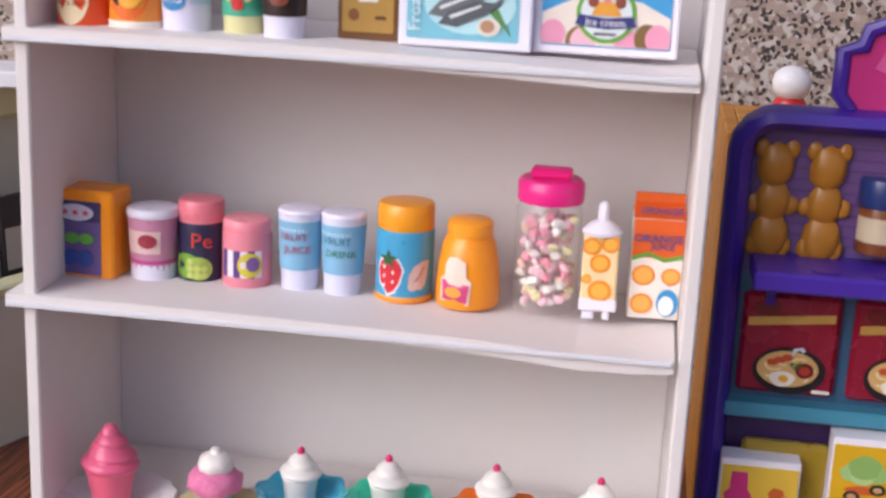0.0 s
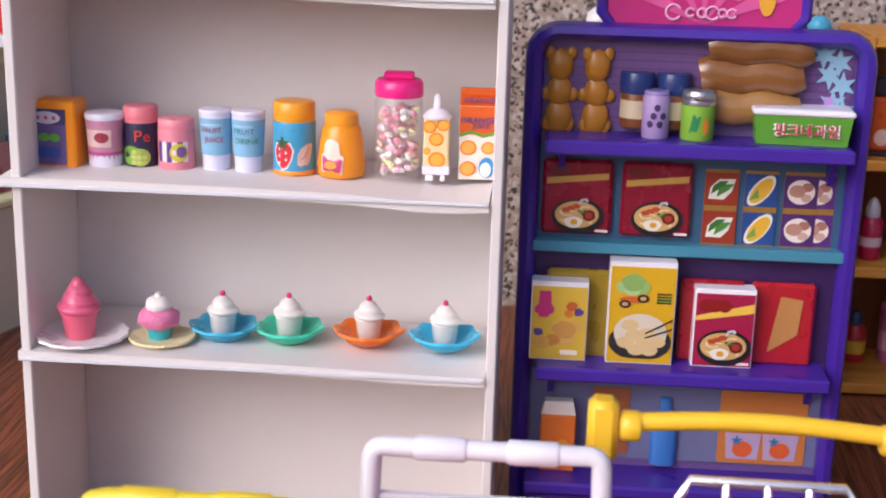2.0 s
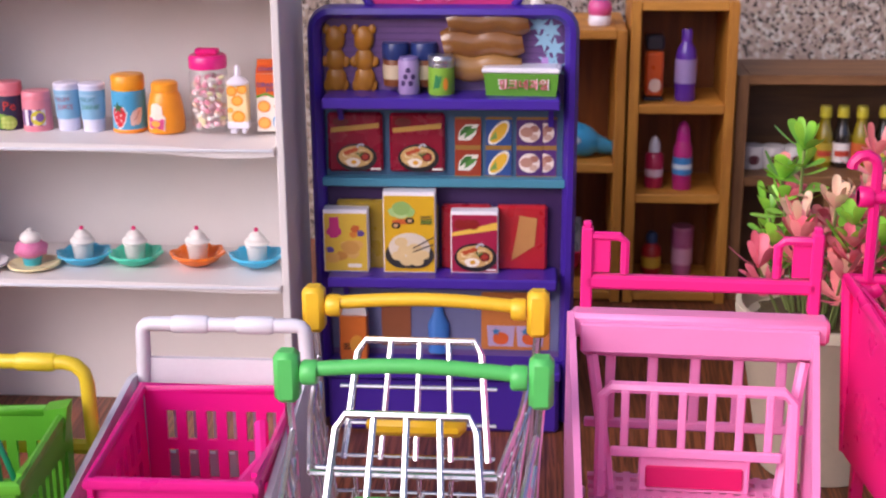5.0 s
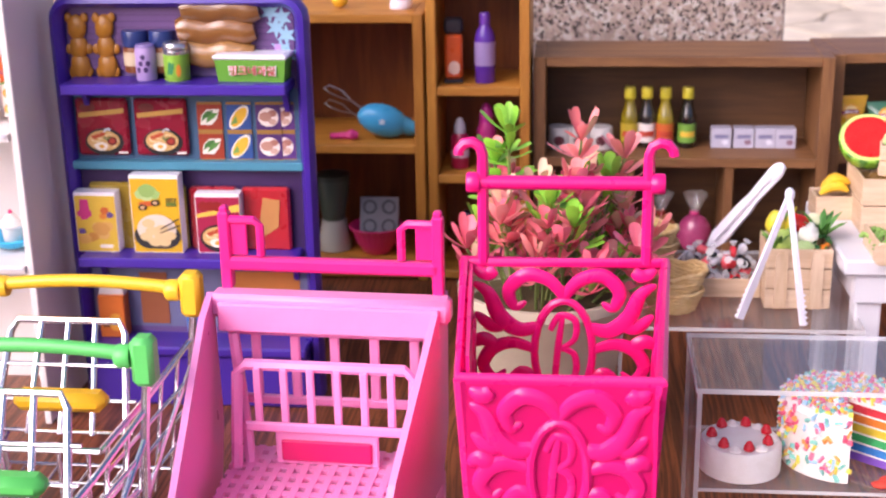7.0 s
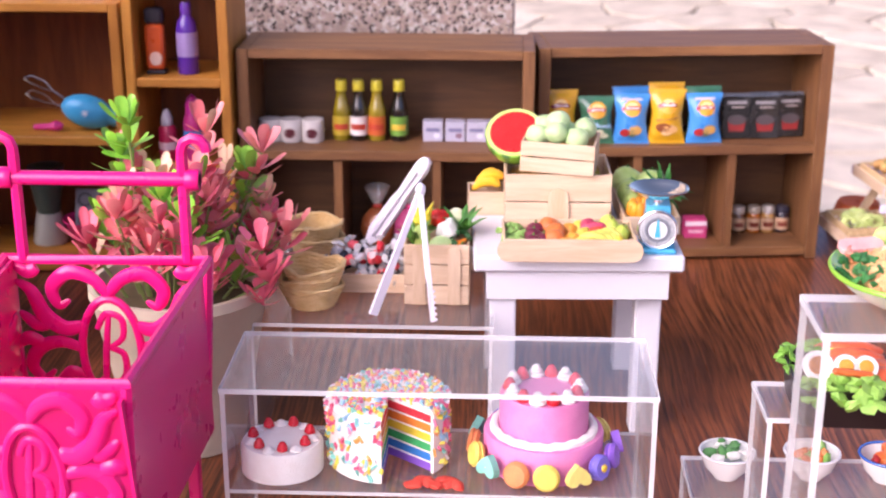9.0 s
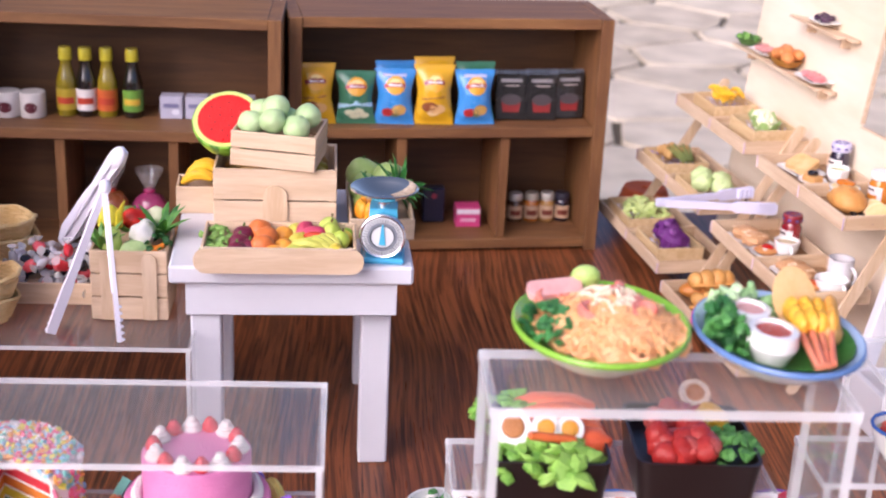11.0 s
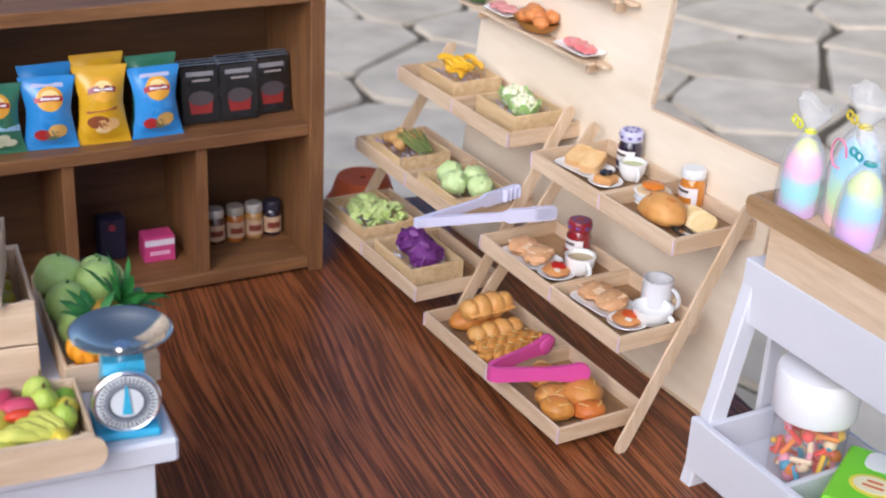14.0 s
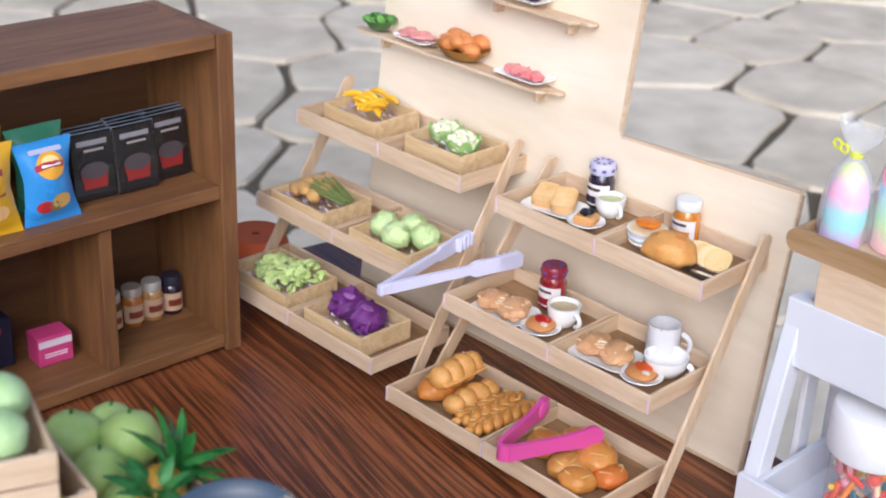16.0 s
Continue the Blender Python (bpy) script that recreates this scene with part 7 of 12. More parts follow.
def scrolls(parent, w, h, m, thick, name="scroll"):
    """Bold acanthus openwork round a monogram oval, inside a w by h panel lying in x-z with its foot at z=0."""
    def ribbon(pts, s, fat=1.7, part_name=name, taper=0.45):
        fine = []
        p = [pts[0], *pts, pts[-1]]
        for i in range(1, len(p) - 2):
            for q in range(5):
                u = q / 5
                c = [0.5 * (2 * p[i][j] + (p[i + 1][j] - p[i - 1][j]) * u + (2 * p[i - 1][j] - 5 * p[i][j] + 4 * p[i + 1][j] - p[i + 2][j]) * u * u + (3 * p[i][j] - p[i - 1][j] - 3 * p[i + 1][j] + p[i + 2][j]) * u ** 3) for j in (0, 1)]
                fine.append((s * c[0] * w, 0, c[1] * h))
        fine.append((s * pts[-1][0] * w, 0, pts[-1][1] * h))
        n = len(fine) - 1
        bm = bm_tube(fine, thick, 8, radii=[thick * (taper + (fat - taper) * math.sin(math.pi * min(1, 0.15 + 0.85 * k / n)) ** 0.8) for k in range(n + 1)])
        for v in bm.verts:
            v.co.y *= 0.6
        part(part_name, bm, m, parent, smooth=True)

    ring = bm_tube([(x, 0, z) for x, z in ell(0, h * 0.47, w * 0.155, h * 0.31, 26)], thick * 1.05, 8, closed=True)
    part("oval", ring, m, parent, smooth=True)
    for s in (-1, 1):
        ribbon(((0.0, 0.80), (0.08, 0.90), (0.2, 0.93), (0.29, 0.84), (0.26, 0.74), (0.2, 0.77)), s, 1.9)
        ribbon(((0.14, 0.62), (0.24, 0.60), (0.34, 0.68), (0.40, 0.82), (0.48, 0.88)), s, 2.2)
        ribbon(((0.3, 0.64), (0.38, 0.62), (0.47, 0.7)), s, 1.8)
        ribbon(((0.15, 0.48), (0.27, 0.52), (0.38, 0.48), (0.43, 0.38), (0.37, 0.3), (0.31, 0.35)), s, 1.8)
        ribbon(((0.36, 0.5), (0.43, 0.54), (0.49, 0.5)), s, 2.0)
        ribbon(((0.14, 0.3), (0.22, 0.34), (0.28, 0.24), (0.22, 0.14), (0.14, 0.14)), s, 1.8)
        ribbon(((0.0, 0.13), (0.08, 0.06), (0.2, 0.07), (0.32, 0.12), (0.42, 0.08), (0.48, 0.02)), s, 1.9)
        ribbon(((0.36, 0.12), (0.42, 0.2), (0.48, 0.22)), s, 1.9)
        ribbon(((0.36, 0.96), (0.41, 0.93), (0.48, 0.97)), s, 1.8)
    ribbon(((-0.045, 0.27), (-0.03, 0.48), (-0.005, 0.69)), 1, 0.9, "monogram", 0.6)
    ribbon(((-0.07, 0.6), (-0.02, 0.69), (0.06, 0.66), (0.06, 0.55), (-0.01, 0.49)), 1, 0.9, "monogram", 0.6)
    ribbon(((-0.01, 0.49), (0.06, 0.45), (0.065, 0.33), (0.0, 0.26), (-0.07, 0.31)), 1, 0.9, "monogram", 0.6)


def hot_pink_cart():
    t = thing("shopping_cart", (0.4605, 0.264, 0), "hot pink toy cart with scrolled openwork panels", "cart", 0, group="toy shopping carts")
    H = plastic("ea1f7c", 0.28)
    ztop, zb, d = 0.231, 0.126, 0.146
    wb, wf = 0.1175, 0.0985
    rim = [(-wb / 2, 0, ztop), (wb / 2, 0, ztop), (wf / 2, -d, ztop - 0.0105), (-wf / 2, -d, ztop - 0.0105)]
    part("rim", bm_tube(rim, 0.0036, 8, closed=True), H, t, smooth=True)
    low = [(-wb / 2 * 0.9, -0.004, zb), (wb / 2 * 0.9, -0.004, zb), (wf / 2 * 0.9, -d + 0.01, zb), (-wf / 2 * 0.9, -d + 0.01, zb)]
    part("floor_panel", bm_box((0, -d / 2, zb, wf * 0.95, d * 0.94, 0.003), bevel=0.001), H, t)
    for a, b in zip(rim, low):
        rod("corner_post", [a, b], 0.0034, H, t)
    far = part("far_panel", bm_box((0, 0, 0.002, wb * 0.92, 0.004, 0.005), bevel=0.001), H, t)
    far.matrix_basis = pose(0, -0.002, zb)
    scrolls(far, wb * 0.95, ztop - zb, H, 0.0024)
    near = part("near_panel", bm_slab([(-wf / 2 * 0.9, 0), (wf / 2 * 0.9, 0), (wf / 2, ztop - zb - 0.0105), (-wf / 2, ztop - zb - 0.0105)], 0.002), plastic("d01268", 0.3), t)
    near.matrix_basis = pose(0, -d + 0.005, zb, 4, 0, 0)
    scrolls(near, wf * 0.94, ztop - zb - 0.012, H, 0.0026, "raised_scroll")
    for s in (-1, 1):
        sd = part("side_panel", bm_slab([(0, 0), (d - 0.012, 0), (d, ztop - zb - 0.008), (0, ztop - zb)], 0.002), H, t)
        sd.matrix_basis = pose(s * wb / 2 * 0.945, -0.002, zb, 0, s * 3.2, -90 - s * 3.6)
        for k in range(7):
            part("raised_leaf", bm_blob(0.008, (1.5, 0.25, 0.9), 0.35, 2.5, k, 2, m=pose(0.016 + (k % 4) * 0.032, 0.0 if s > 0 else 0.002, 0.026 + (k // 4) * 0.04 + (k % 2) * 0.008, 0, k * 50, 0)), H, sd, smooth=True)
        post = rod("handle_post", [(s * 0.0475, 0.0, ztop), (s * 0.0475, 0.0, 0.284), (s * 0.0475, 0, 0.293)], 0.0034, H, t)
        hk = [(s * 0.0475, 0, 0.291)] + [(s * 0.0475 - 0.007 + 0.007 * math.cos(radians(a)), 0, 0.2965 + 0.007 * math.sin(radians(a))) for a in ((0, 40, 80, 120, 160, 185) if s < 0 else (0, 40, 80, 120, 160, 185))]
        if s > 0:
            hk = [(s * 0.0475, 0, 0.291)] + [(s * 0.0475 + 0.007 - 0.007 * math.cos(radians(a)), 0, 0.2965 + 0.007 * math.sin(radians(a))) for a in (0, 40, 80, 120, 160, 185)]
        rod("hook", hk, 0.0032, H, post)
        for yy in (-0.01, -d + 0.015):
            part("leg", bm_box((s * 0.046, yy, zb / 2 + 0.006, 0.007, 0.008, zb - 0.012), bevel=0.001), H, t)
            part("wheel", bm_lathe([(0.011, -0.003), (0.0125, -0.002), (0.0125, 0.002), (0.011, 0.003)], 16, m=pose(s * 0.053, yy, 0.0127, 0, 90, 0)), plastic("d8186c"), t, smooth=True)
    part("crossbar", bm_tube([(-0.057, 0, 0.2795), (0.057, 0, 0.2795)], 0.0042, 10), H, t, smooth=True)
    for s in (-1, 1):
        part("knob", bm_lathe([(0.0055, -0.004), (0.0062, -0.003), (0.0062, 0.003), (0.0055, 0.004)], 12, m=pose(s * 0.053, 0, 0.2795, 0, 90, 0)), H, t, smooth=True)


# ---- potted plant behind the carts ----
def leaf_mesh(L, W, curl):
    """A spoon-shaped leaf, narrow at its stalk and round at its tip."""
    bm = bmesh.new()
    rows = []
    for u in (0, 0.2, 0.42, 0.62, 0.78, 0.9, 0.97, 1.0):
        w = W * 1.25 * (0.14 + 0.86 * u ** 1.2) * math.sqrt(max(0.0, 1 - u ** 5))
        z = curl * u * u
        rows.append([bm.verts.new((L * u, q * w, z + 0.16 * w * q * q)) for q in (-1, -0.55, 0, 0.55, 1)])
    for a, b in zip(rows, rows[1:]):
        for i in range(4):
            bm.faces.new((a[i], a[i + 1], b[i + 1], b[i]))
    bmesh.ops.remove_doubles(bm, verts=bm.verts, dist=0.00005)
    return bm


def plant():
    t = thing("potted_plant", (0.444, 0.50, 0), "artificial succulent plant with pink and green leaves in a cream pot", "plant")
    pot = part("pot", bm_lathe([(0.042, 0), (0.044, 0.001), (0.066, 0.122), (0.068, 0.124), (0.068, 0.132), (0.064, 0.132), (0.061, 0.118), (0, 0.115)], 32), mat("cream_pot", "d6c8ae", 0.6, var=0.15, scale=25, bump=0.15), t, smooth=True)
    part("soil", bm_blob(0.058, (1, 1, 0.12), 0.2, 6, 3, 3, m=pose(0, 0, 0.117)), mat("dry_moss", "6a5a3a", 0.9, var=0.5, scale=90, bump=0.6), t)
    rng = random.Random(11)
    cols = [mat("leaf_" + c, c, 0.4, var=0.3, scale=50, second=s, bump=0.05) for c, s in (("f07e90", "e45e76"), ("f29c92", "e67482"), ("98d040", "6cb432"), ("d8c89a", "e89a92"), ("90c050", "6a9c3e"))]
    shapes = [(0.021, 0.0054), (0.025, 0.0062), (0.018, 0.0056), (0.027, 0.0042)]
    meshes = []
    for mi, m in enumerate(cols):
        for L, W in shapes:
            me = bpy.data.meshes.new("leaf")
            bm = leaf_mesh(L, W, L * 0.25)
            bm.to_mesh(me)
            bm.free()
            me.materials.append(m)
            me.shade_smooth()
            meshes.append((mi, me))
    stem_m = mat("stem", "7a8a4a", 0.6)
    for s in range(46):
        a, r = rng.uniform(0, 6.28), 0.074 * math.sqrt(rng.random())
        tall = s in (0, 1, 2, 3)
        bx, by = r * 0.5 * math.cos(a), r * 0.5 * math.sin(a)
        tx, ty = r * 1.02 * math.cos(a) + 0.008, r * 1.0 * math.sin(a)
        if s == 0:
            tx, ty = -0.028, -0.01
        elif s == 1:
            tx, ty = 0.026, 0.0
        top = rng.uniform(0.145, 0.212) - 0.5 * max(0, r - 0.05) if not tall else (0.252, 0.245, 0.225, 0.22)[s]
        st = part("stem", bm_tube([(bx, by, 0.115), ((bx + tx) / 2, (by + ty) / 2, (0.115 + top) / 2), (tx, ty, top)], 0.0012, 5), stem_m, t)
        kind = 2 if s in (0, 2) else rng.choice((0, 0, 0, 1, 1, 3, 3, 2, 0))
        for tier in range(3 if tall else 2):
            n = rng.choice((6, 7, 8, 9))
            for k in range(n):
                choice = [me for mi, me in meshes if mi == (kind if rng.random() < 0.86 else rng.randrange(4))]
                ob = new("leaf", rng.choice(choice))
                ob.parent = st
                zz = top - tier * rng.uniform(0.012, 0.02)
                f = 1 - tier * 0.12
                ob.matrix_basis = pose(tx * f + bx * (1 - f), ty * f + by * (1 - f), zz, 0, -rng.uniform(15, 60) + tier * 18, 360 * k / n + tier * 30 + rng.uniform(-12, 12))


wire_cart(0.158, 0.2942, "f7c628", "f0bc14", "small chrome wire toy cart with a yellow handle")
wire_cart(0.160, 0.1885, "5ccc66", "52c25a", "small chrome wire toy cart with a green handle")
yellow_cart()
green_basket()
white_cart()
pink_cart()
hot_pink_cart()
plant()

# ---- stick-wood produce and bakery rack with its backboard ----
RACK_AT, RACK_RZ = Vector((1.1316, 0.6374, 0)), -81.66
STICK_X = PALE_STICK
STICK_Z = wood("pale_stick_upright", "e0c8aa", "cbae8a", axis=2, scale=16, rough=0.6)
STICK_Y = wood("pale_stick_deep", "d8bf9f", "c4a582", axis=1, scale=16, rough=0.6)
# tray floors: stick wood coloured darker to stand for shade between the walls
TRAY_FLOOR_SHADED = wood("tray_floor_shaded_wood", "a5835c", "866545", axis=0, scale=14, rough=0.65)
BOX_WOOD = wood("honey_crate_wood", "dcc296", "c6a678", axis=0, scale=18, rough=0.6)
PLY = wood("pale_plywood", "efe2cd", "e3d1b6", axis=0, scale=5, rough=0.6, stretch=5, bump=0.05)
CHINA = mat("white_china", "f2f0ec", 0.12, var=0.04, scale=20, bump=0.0, coat=0.6)
BREAD = food("d48c3c", "b56822", 0.35)
BREAD_PALE = food("e2ae64", "c8883c", 0.4)
CRUMB = food("f0dcb0", "e2c48c", 0.7)
RACK_GROUP = "toy bakery and produce on the rack"


def rack_at(s, d, z):
    a = radians(RACK_RZ)
    return (RACK_AT.x + s * math.cos(a) - d * math.sin(a), RACK_AT.y + s * math.sin(a) + d * math.cos(a), z)


def on_rack(name, s, d, z, label, cat, turn=0, rx=0, ry=0):
    return thing(name, rack_at(s, d, z), label, cat, RACK_RZ + turn, group=RACK_GROUP, rx=rx, ry=ry)


def on_tray(*a, **k):
    """Bakery goods, a little larger than the produce."""
    t = on_rack(*a, **k)
    t.scale = (1.16, 1.16, 1.16)
    return t


def rack_tray(t, s0, s1, d, z, depth, h=0.0124, label="", split=None):
    w, c, k = s1 - s0, (s0 + s1) / 2, 0.0018
    tr = part("tray", bm_box((c, d + depth / 2, z + 0.001, w - 2 * k, depth - 2 * k - 0.0004, 0.0018), bevel=0.0002), TRAY_FLOOR_SHADED, t, label)
    mid = split if split is not None else c
    for a, b in ((s0, mid - 0.0004), (mid + 0.0004, s1)):
        part("front_board", bm_box(((a + b) / 2, d + k / 2, z + h / 2, b - a, k, h), bevel=0.0004), STICK_X, tr)
        part("back_board", bm_box(((a + b) / 2, d + depth - k / 2, z + h / 2, b - a, k, h), bevel=0.0004), STICK_X, tr)
    for x in (s0 + k / 2, mid - 0.0014, mid + 0.0014, s1 - k / 2):
        part("side_board", bm_box((x, d + depth / 2, z + h / 2, k, depth - 2 * k - 0.0002, h * 0.97), bevel=0.0004), STICK_Y, tr)
    # beads of lilac-tinged hot glue at the corners
    for x in (s0, mid, s1):
        part("glue_bead", bm_tube([(x, d - 0.0003, z + 0.001), (x, d - 0.0002, z + h - 0.0012)], 0.0007, 5), GLUE, tr)
    return tr


GLUE = mat("dried_glue", "d8c0cc", 0.3, var=0.1)


def stick_leg(t, s0, d0, s1, d1, z1, w=0.0098):
    """A rounded craft stick leaning back, its broad face sideways."""
    L = math.hypot(d1 - d0, z1)
    out = ell(0, L - w / 2, w / 2, w / 2, 8, 0, 180) + ell(0, w / 2, w / 2, w / 2, 8, 180, 360)
    lean = math.degrees(math.atan2(d1 - d0, z1))
    m = Matrix.Translation((s0, d0, 0)) @ pose(0, 0, 0, -lean, 0, 0) @ pose(0, 0, 0, 0, math.degrees(math.atan2(s1 - s0, z1)), 0) @ pose(-0.001, 0, 0, 0, 0, 90) @ Matrix.Translation((0, -0.001, 0))
    return part("leg", bm_slab(out, 0.002, m), STICK_Z, t)


def rack():
    t = thing("display_rack", RACK_AT, "tiered pale craft-stick rack with trays of bread and jam", "rack", RACK_RZ, group="stick racks")
    rack_tray(t, -0.160, 0.0, 0.0251, 0.136, 0.066, split=-0.0785)
    rack_tray(t, -0.1735, -0.0055, -0.0044, 0.0715, 0.066, split=-0.083)
    rack_tray(t, -0.187, -0.0115, -0.040, 0.010, 0.070, split=-0.1)
    stick_leg(t, 0.0022, 0.0, 0.0040, 0.0815, 0.163)
    stick_leg(t, -0.1905, 0.0, -0.1635, 0.0815, 0.163)
    t = thing("display_rack", rack_at(-0.285, 0, 0), "tiered pale craft-stick rack with small crates of vegetables", "rack", RACK_RZ, group="stick racks")
    o = 0.285
    rack_tray(t, -0.367 + o, -0.1965 + o, 0.0282, 0.136, 0.064, split=-0.278 + o)
    rack_tray(t, -0.371 + o, -0.2016 + o, -0.0064, 0.078, 0.066, split=-0.285 + o)
    rack_tray(t, -0.384 + o, -0.2056 + o, -0.038, 0.020, 0.072, split=-0.295 + o)
    stick_leg(t, -0.2036 + o, -0.002, -0.1942 + o, 0.0815, 0.163)
    stick_leg(t, -0.3862 + o, -0.002, -0.3692 + o, 0.0815, 0.163)
    # plywood back, cut away at one end, leaning slightly back
    b = thing("backboard", rack_at(0, 0.0785, 0), "pale plywood backboard with a stepped cut-out", "board", RACK_RZ, rx=-5.5)
    out = [(0.008, 0.0005), (0.011, 0.189), (-0.122, 0.184), (-0.124, 0.187), (-0.121, 0.36), (-0.352, 0.36), (-0.352, 0.0005)]
    part("panel", bm_slab(out, 0.003), PLY, b)
    part("edge_band", bm_slab([(-0.1236, 0.1865), (-0.1216, 0.1865), (-0.1186, 0.36), (-0.1206, 0.36)], 0.0036, pose(0, -0.0003, 0)), PALE_STICK, b)
    part("edge_band", bm_slab([(0.011, 0.1876), (0.011, 0.1896), (-0.1214, 0.1846), (-0.1214, 0.1826)], 0.0036, pose(0, -0.0003, 0)), PALE_STICK, b)
    part("edge_band", bm_slab([(0.008, 0.001), (0.0094, 0.001), (0.0124, 0.187), (0.011, 0.187)], 0.0036, pose(0, -0.0003, 0)), PALE_STICK, b)
    part("edge_band", bm_slab([(0.007, 0.0004), (0.007, 0.0024), (-0.35, 0.0024), (-0.35, 0.0004)], 0.0012, pose(0, -0.0014, 0)), PALE_STICK, b)
    for a, c, z in ((-0.362, -0.169, 0.2), (-0.255, -0.150, 0.25)):
        sh = part("stick_shelf", bm_slab([(x, y) for x, y in rrect(c - a, 0.0098, 0.0048, 5, (a + c) / 2, 0.0)], 0.002, pose(0, -0.0056, z, -90, 0, 0)), STICK_X, b)
        part("second_stick", bm_slab([(x, y) for x, y in rrect(c - a - 0.006, 0.0098, 0.0048, 5, (a + c) / 2 - 0.004, 0.0)], 0.002, pose(0, -0.0154, z + 0.0005, -90, 0, 0)), STICK_X, sh)
        for x in (a + 0.02, c - 0.02):
            part("bracket", bm_box((x, -0.005, z - 0.007, 0.003, 0.0095, 0.0075), bevel=0.0005), STICK_X, sh)


def plate(t, w, d, h=0.0022, name="plate", m=None):
    """A rounded rectangular dish with a raised rim."""
    bm = bmesh.new()
    rings = []
    for k, z in ((0.78, 0.0), (1.0, h), (0.97, h + 0.0004), (0.8, 0.0012)):
        rings.append([bm.verts.new((x, y, z)) for x, y in rrect(w * k, d * k, min(w, d) * 0.22 * k, 4)])
    for a, b in zip(rings, rings[1:]):
        for i in range(len(a)):
            bm.faces.new((a[i], a[(i + 1) % len(a)], b[(i + 1) % len(a)], b[i]))
    bm.faces.new(rings[0][::-1])
    bm.faces.new(rings[-1])
    return part(name, bm, m or CHINA, t, smooth=True)


def saucer(t, r, h=0.0024, m=None, name="plate", x=0.0, y=0.0, z=0.0):
    return part(name, bm_lathe([(r * 0.55, 0), (r * 0.6, 0.0004), (r, h), (r * 0.97, h + 0.0005), (r * 0.62, 0.0013), (0, 0.0012)], 26, m=Matrix.Translation((x, y, z))), m or CHINA, t, smooth=True)


def cup(s, d, z, r, h, label, fill=None, turn=0, m=None, cat="cup", straight=False):
    t = on_tray("toy_cup", s, d, z, label, cat, turn)
    m = m or CHINA
    prof = [(r * 0.9, 0), (r, 0.001), (r, h), (r * 0.88, h), (r * 0.86, 0.0015), (0, 0.0015)] if straight else [(r * 0.5, 0), (r * 0.72, h * 0.14), (r * 0.95, h * 0.55), (r, h), (r * 0.9, h), (r * 0.82, h * 0.5), (0, h * 0.2)]
    part("body", bm_lathe(prof, 22), m, t, smooth=True)
    part("cup_handle", bm_tube(arc((r * 0.98, 0, h * 0.52), h * 0.3, -80, 80, 10), r * 0.14, 7), m, t, smooth=True)
    if fill:
        part("drink", bm_lathe([(0, h * 0.78), (r * 0.88, h * 0.8), (0, h * 0.82)], 18), food(fill, rough=0.2), t, smooth=True)
    return t


def jar(s, d, z, r, h, fill, lid, label, check=False):
    t = on_tray("jam_jar", s, d, z, label, "jar")
    part("glass", bm_lathe([(r * 0.86, 0), (r, 0.0012), (r, h * 0.62), (r * 0.82, h * 0.74), (r * 0.8, h * 0.76), (0, h * 0.76)], 22), mat("jam_" + fill, fill, 0.08, var=0.3, scale=90, coat=1.0), t, smooth=True)
    cap = part("lid", bm_lathe([(r * 0.93, h * 0.765), (r * 0.96, h * 0.78), (r * 0.96, h * 0.96), (r * 0.88, h), (0, h)], 22), plastic(lid, 0.3), t, smooth=True)
    if check:
        for k in range(8):
            a = 2 * math.pi * k / 8
            part("check", bm_box((r * 0.968 * math.cos(a), r * 0.968 * math.sin(a), h * 0.87, 0.0004, r * 0.32, h * 0.06, 0, 0, math.degrees(a)), (r * 0.55 * math.cos(a), r * 0.55 * math.sin(a), h + 0.0001, r * 0.3, r * 0.2, 0.0003, 0, 0, math.degrees(a)), bevel=0), paper("6a5a9c"), cap)
    wrap("label_band", r * 1.02, r * 1.02, h * 0.1, h * 0.56, t, "ece4e0", -75, 75)
    wrap("label_band", r * 1.04, r * 1.04, h * 0.14, h * 0.3, t, fill, -50, 50)
    wrap("print_line", r * 1.04, r * 1.04, h * 0.42, h * 0.49, t, "4a3a3a", -35, 35)
    return t


def lump_row(t, name, n, L, r, m, zc=None, squash=(1, 1, 1), rough=0.12, seed=0, arch=0.0, axis=0):
    """A braided or notched loaf: overlapping lumps in a row."""
    bm = bmesh.new()
    for k in range(n):
        u = (k + 0.5) / n - 0.5
        f = 1 - 0.55 * (2 * u) ** 4
        p = [0, 0, (zc if zc is not None else r * 0.8) + arch * (1 - (2 * u) ** 2)]
        p[axis] = u * L
        bm_blob(r * f, squash, rough, 2.5, seed + k, 2, bm, Matrix.Translation(p) @ pose(0, 0, 0, 0, 0, (-1) ** k * 20))
    return part(name, bm, m, t, smooth=True)


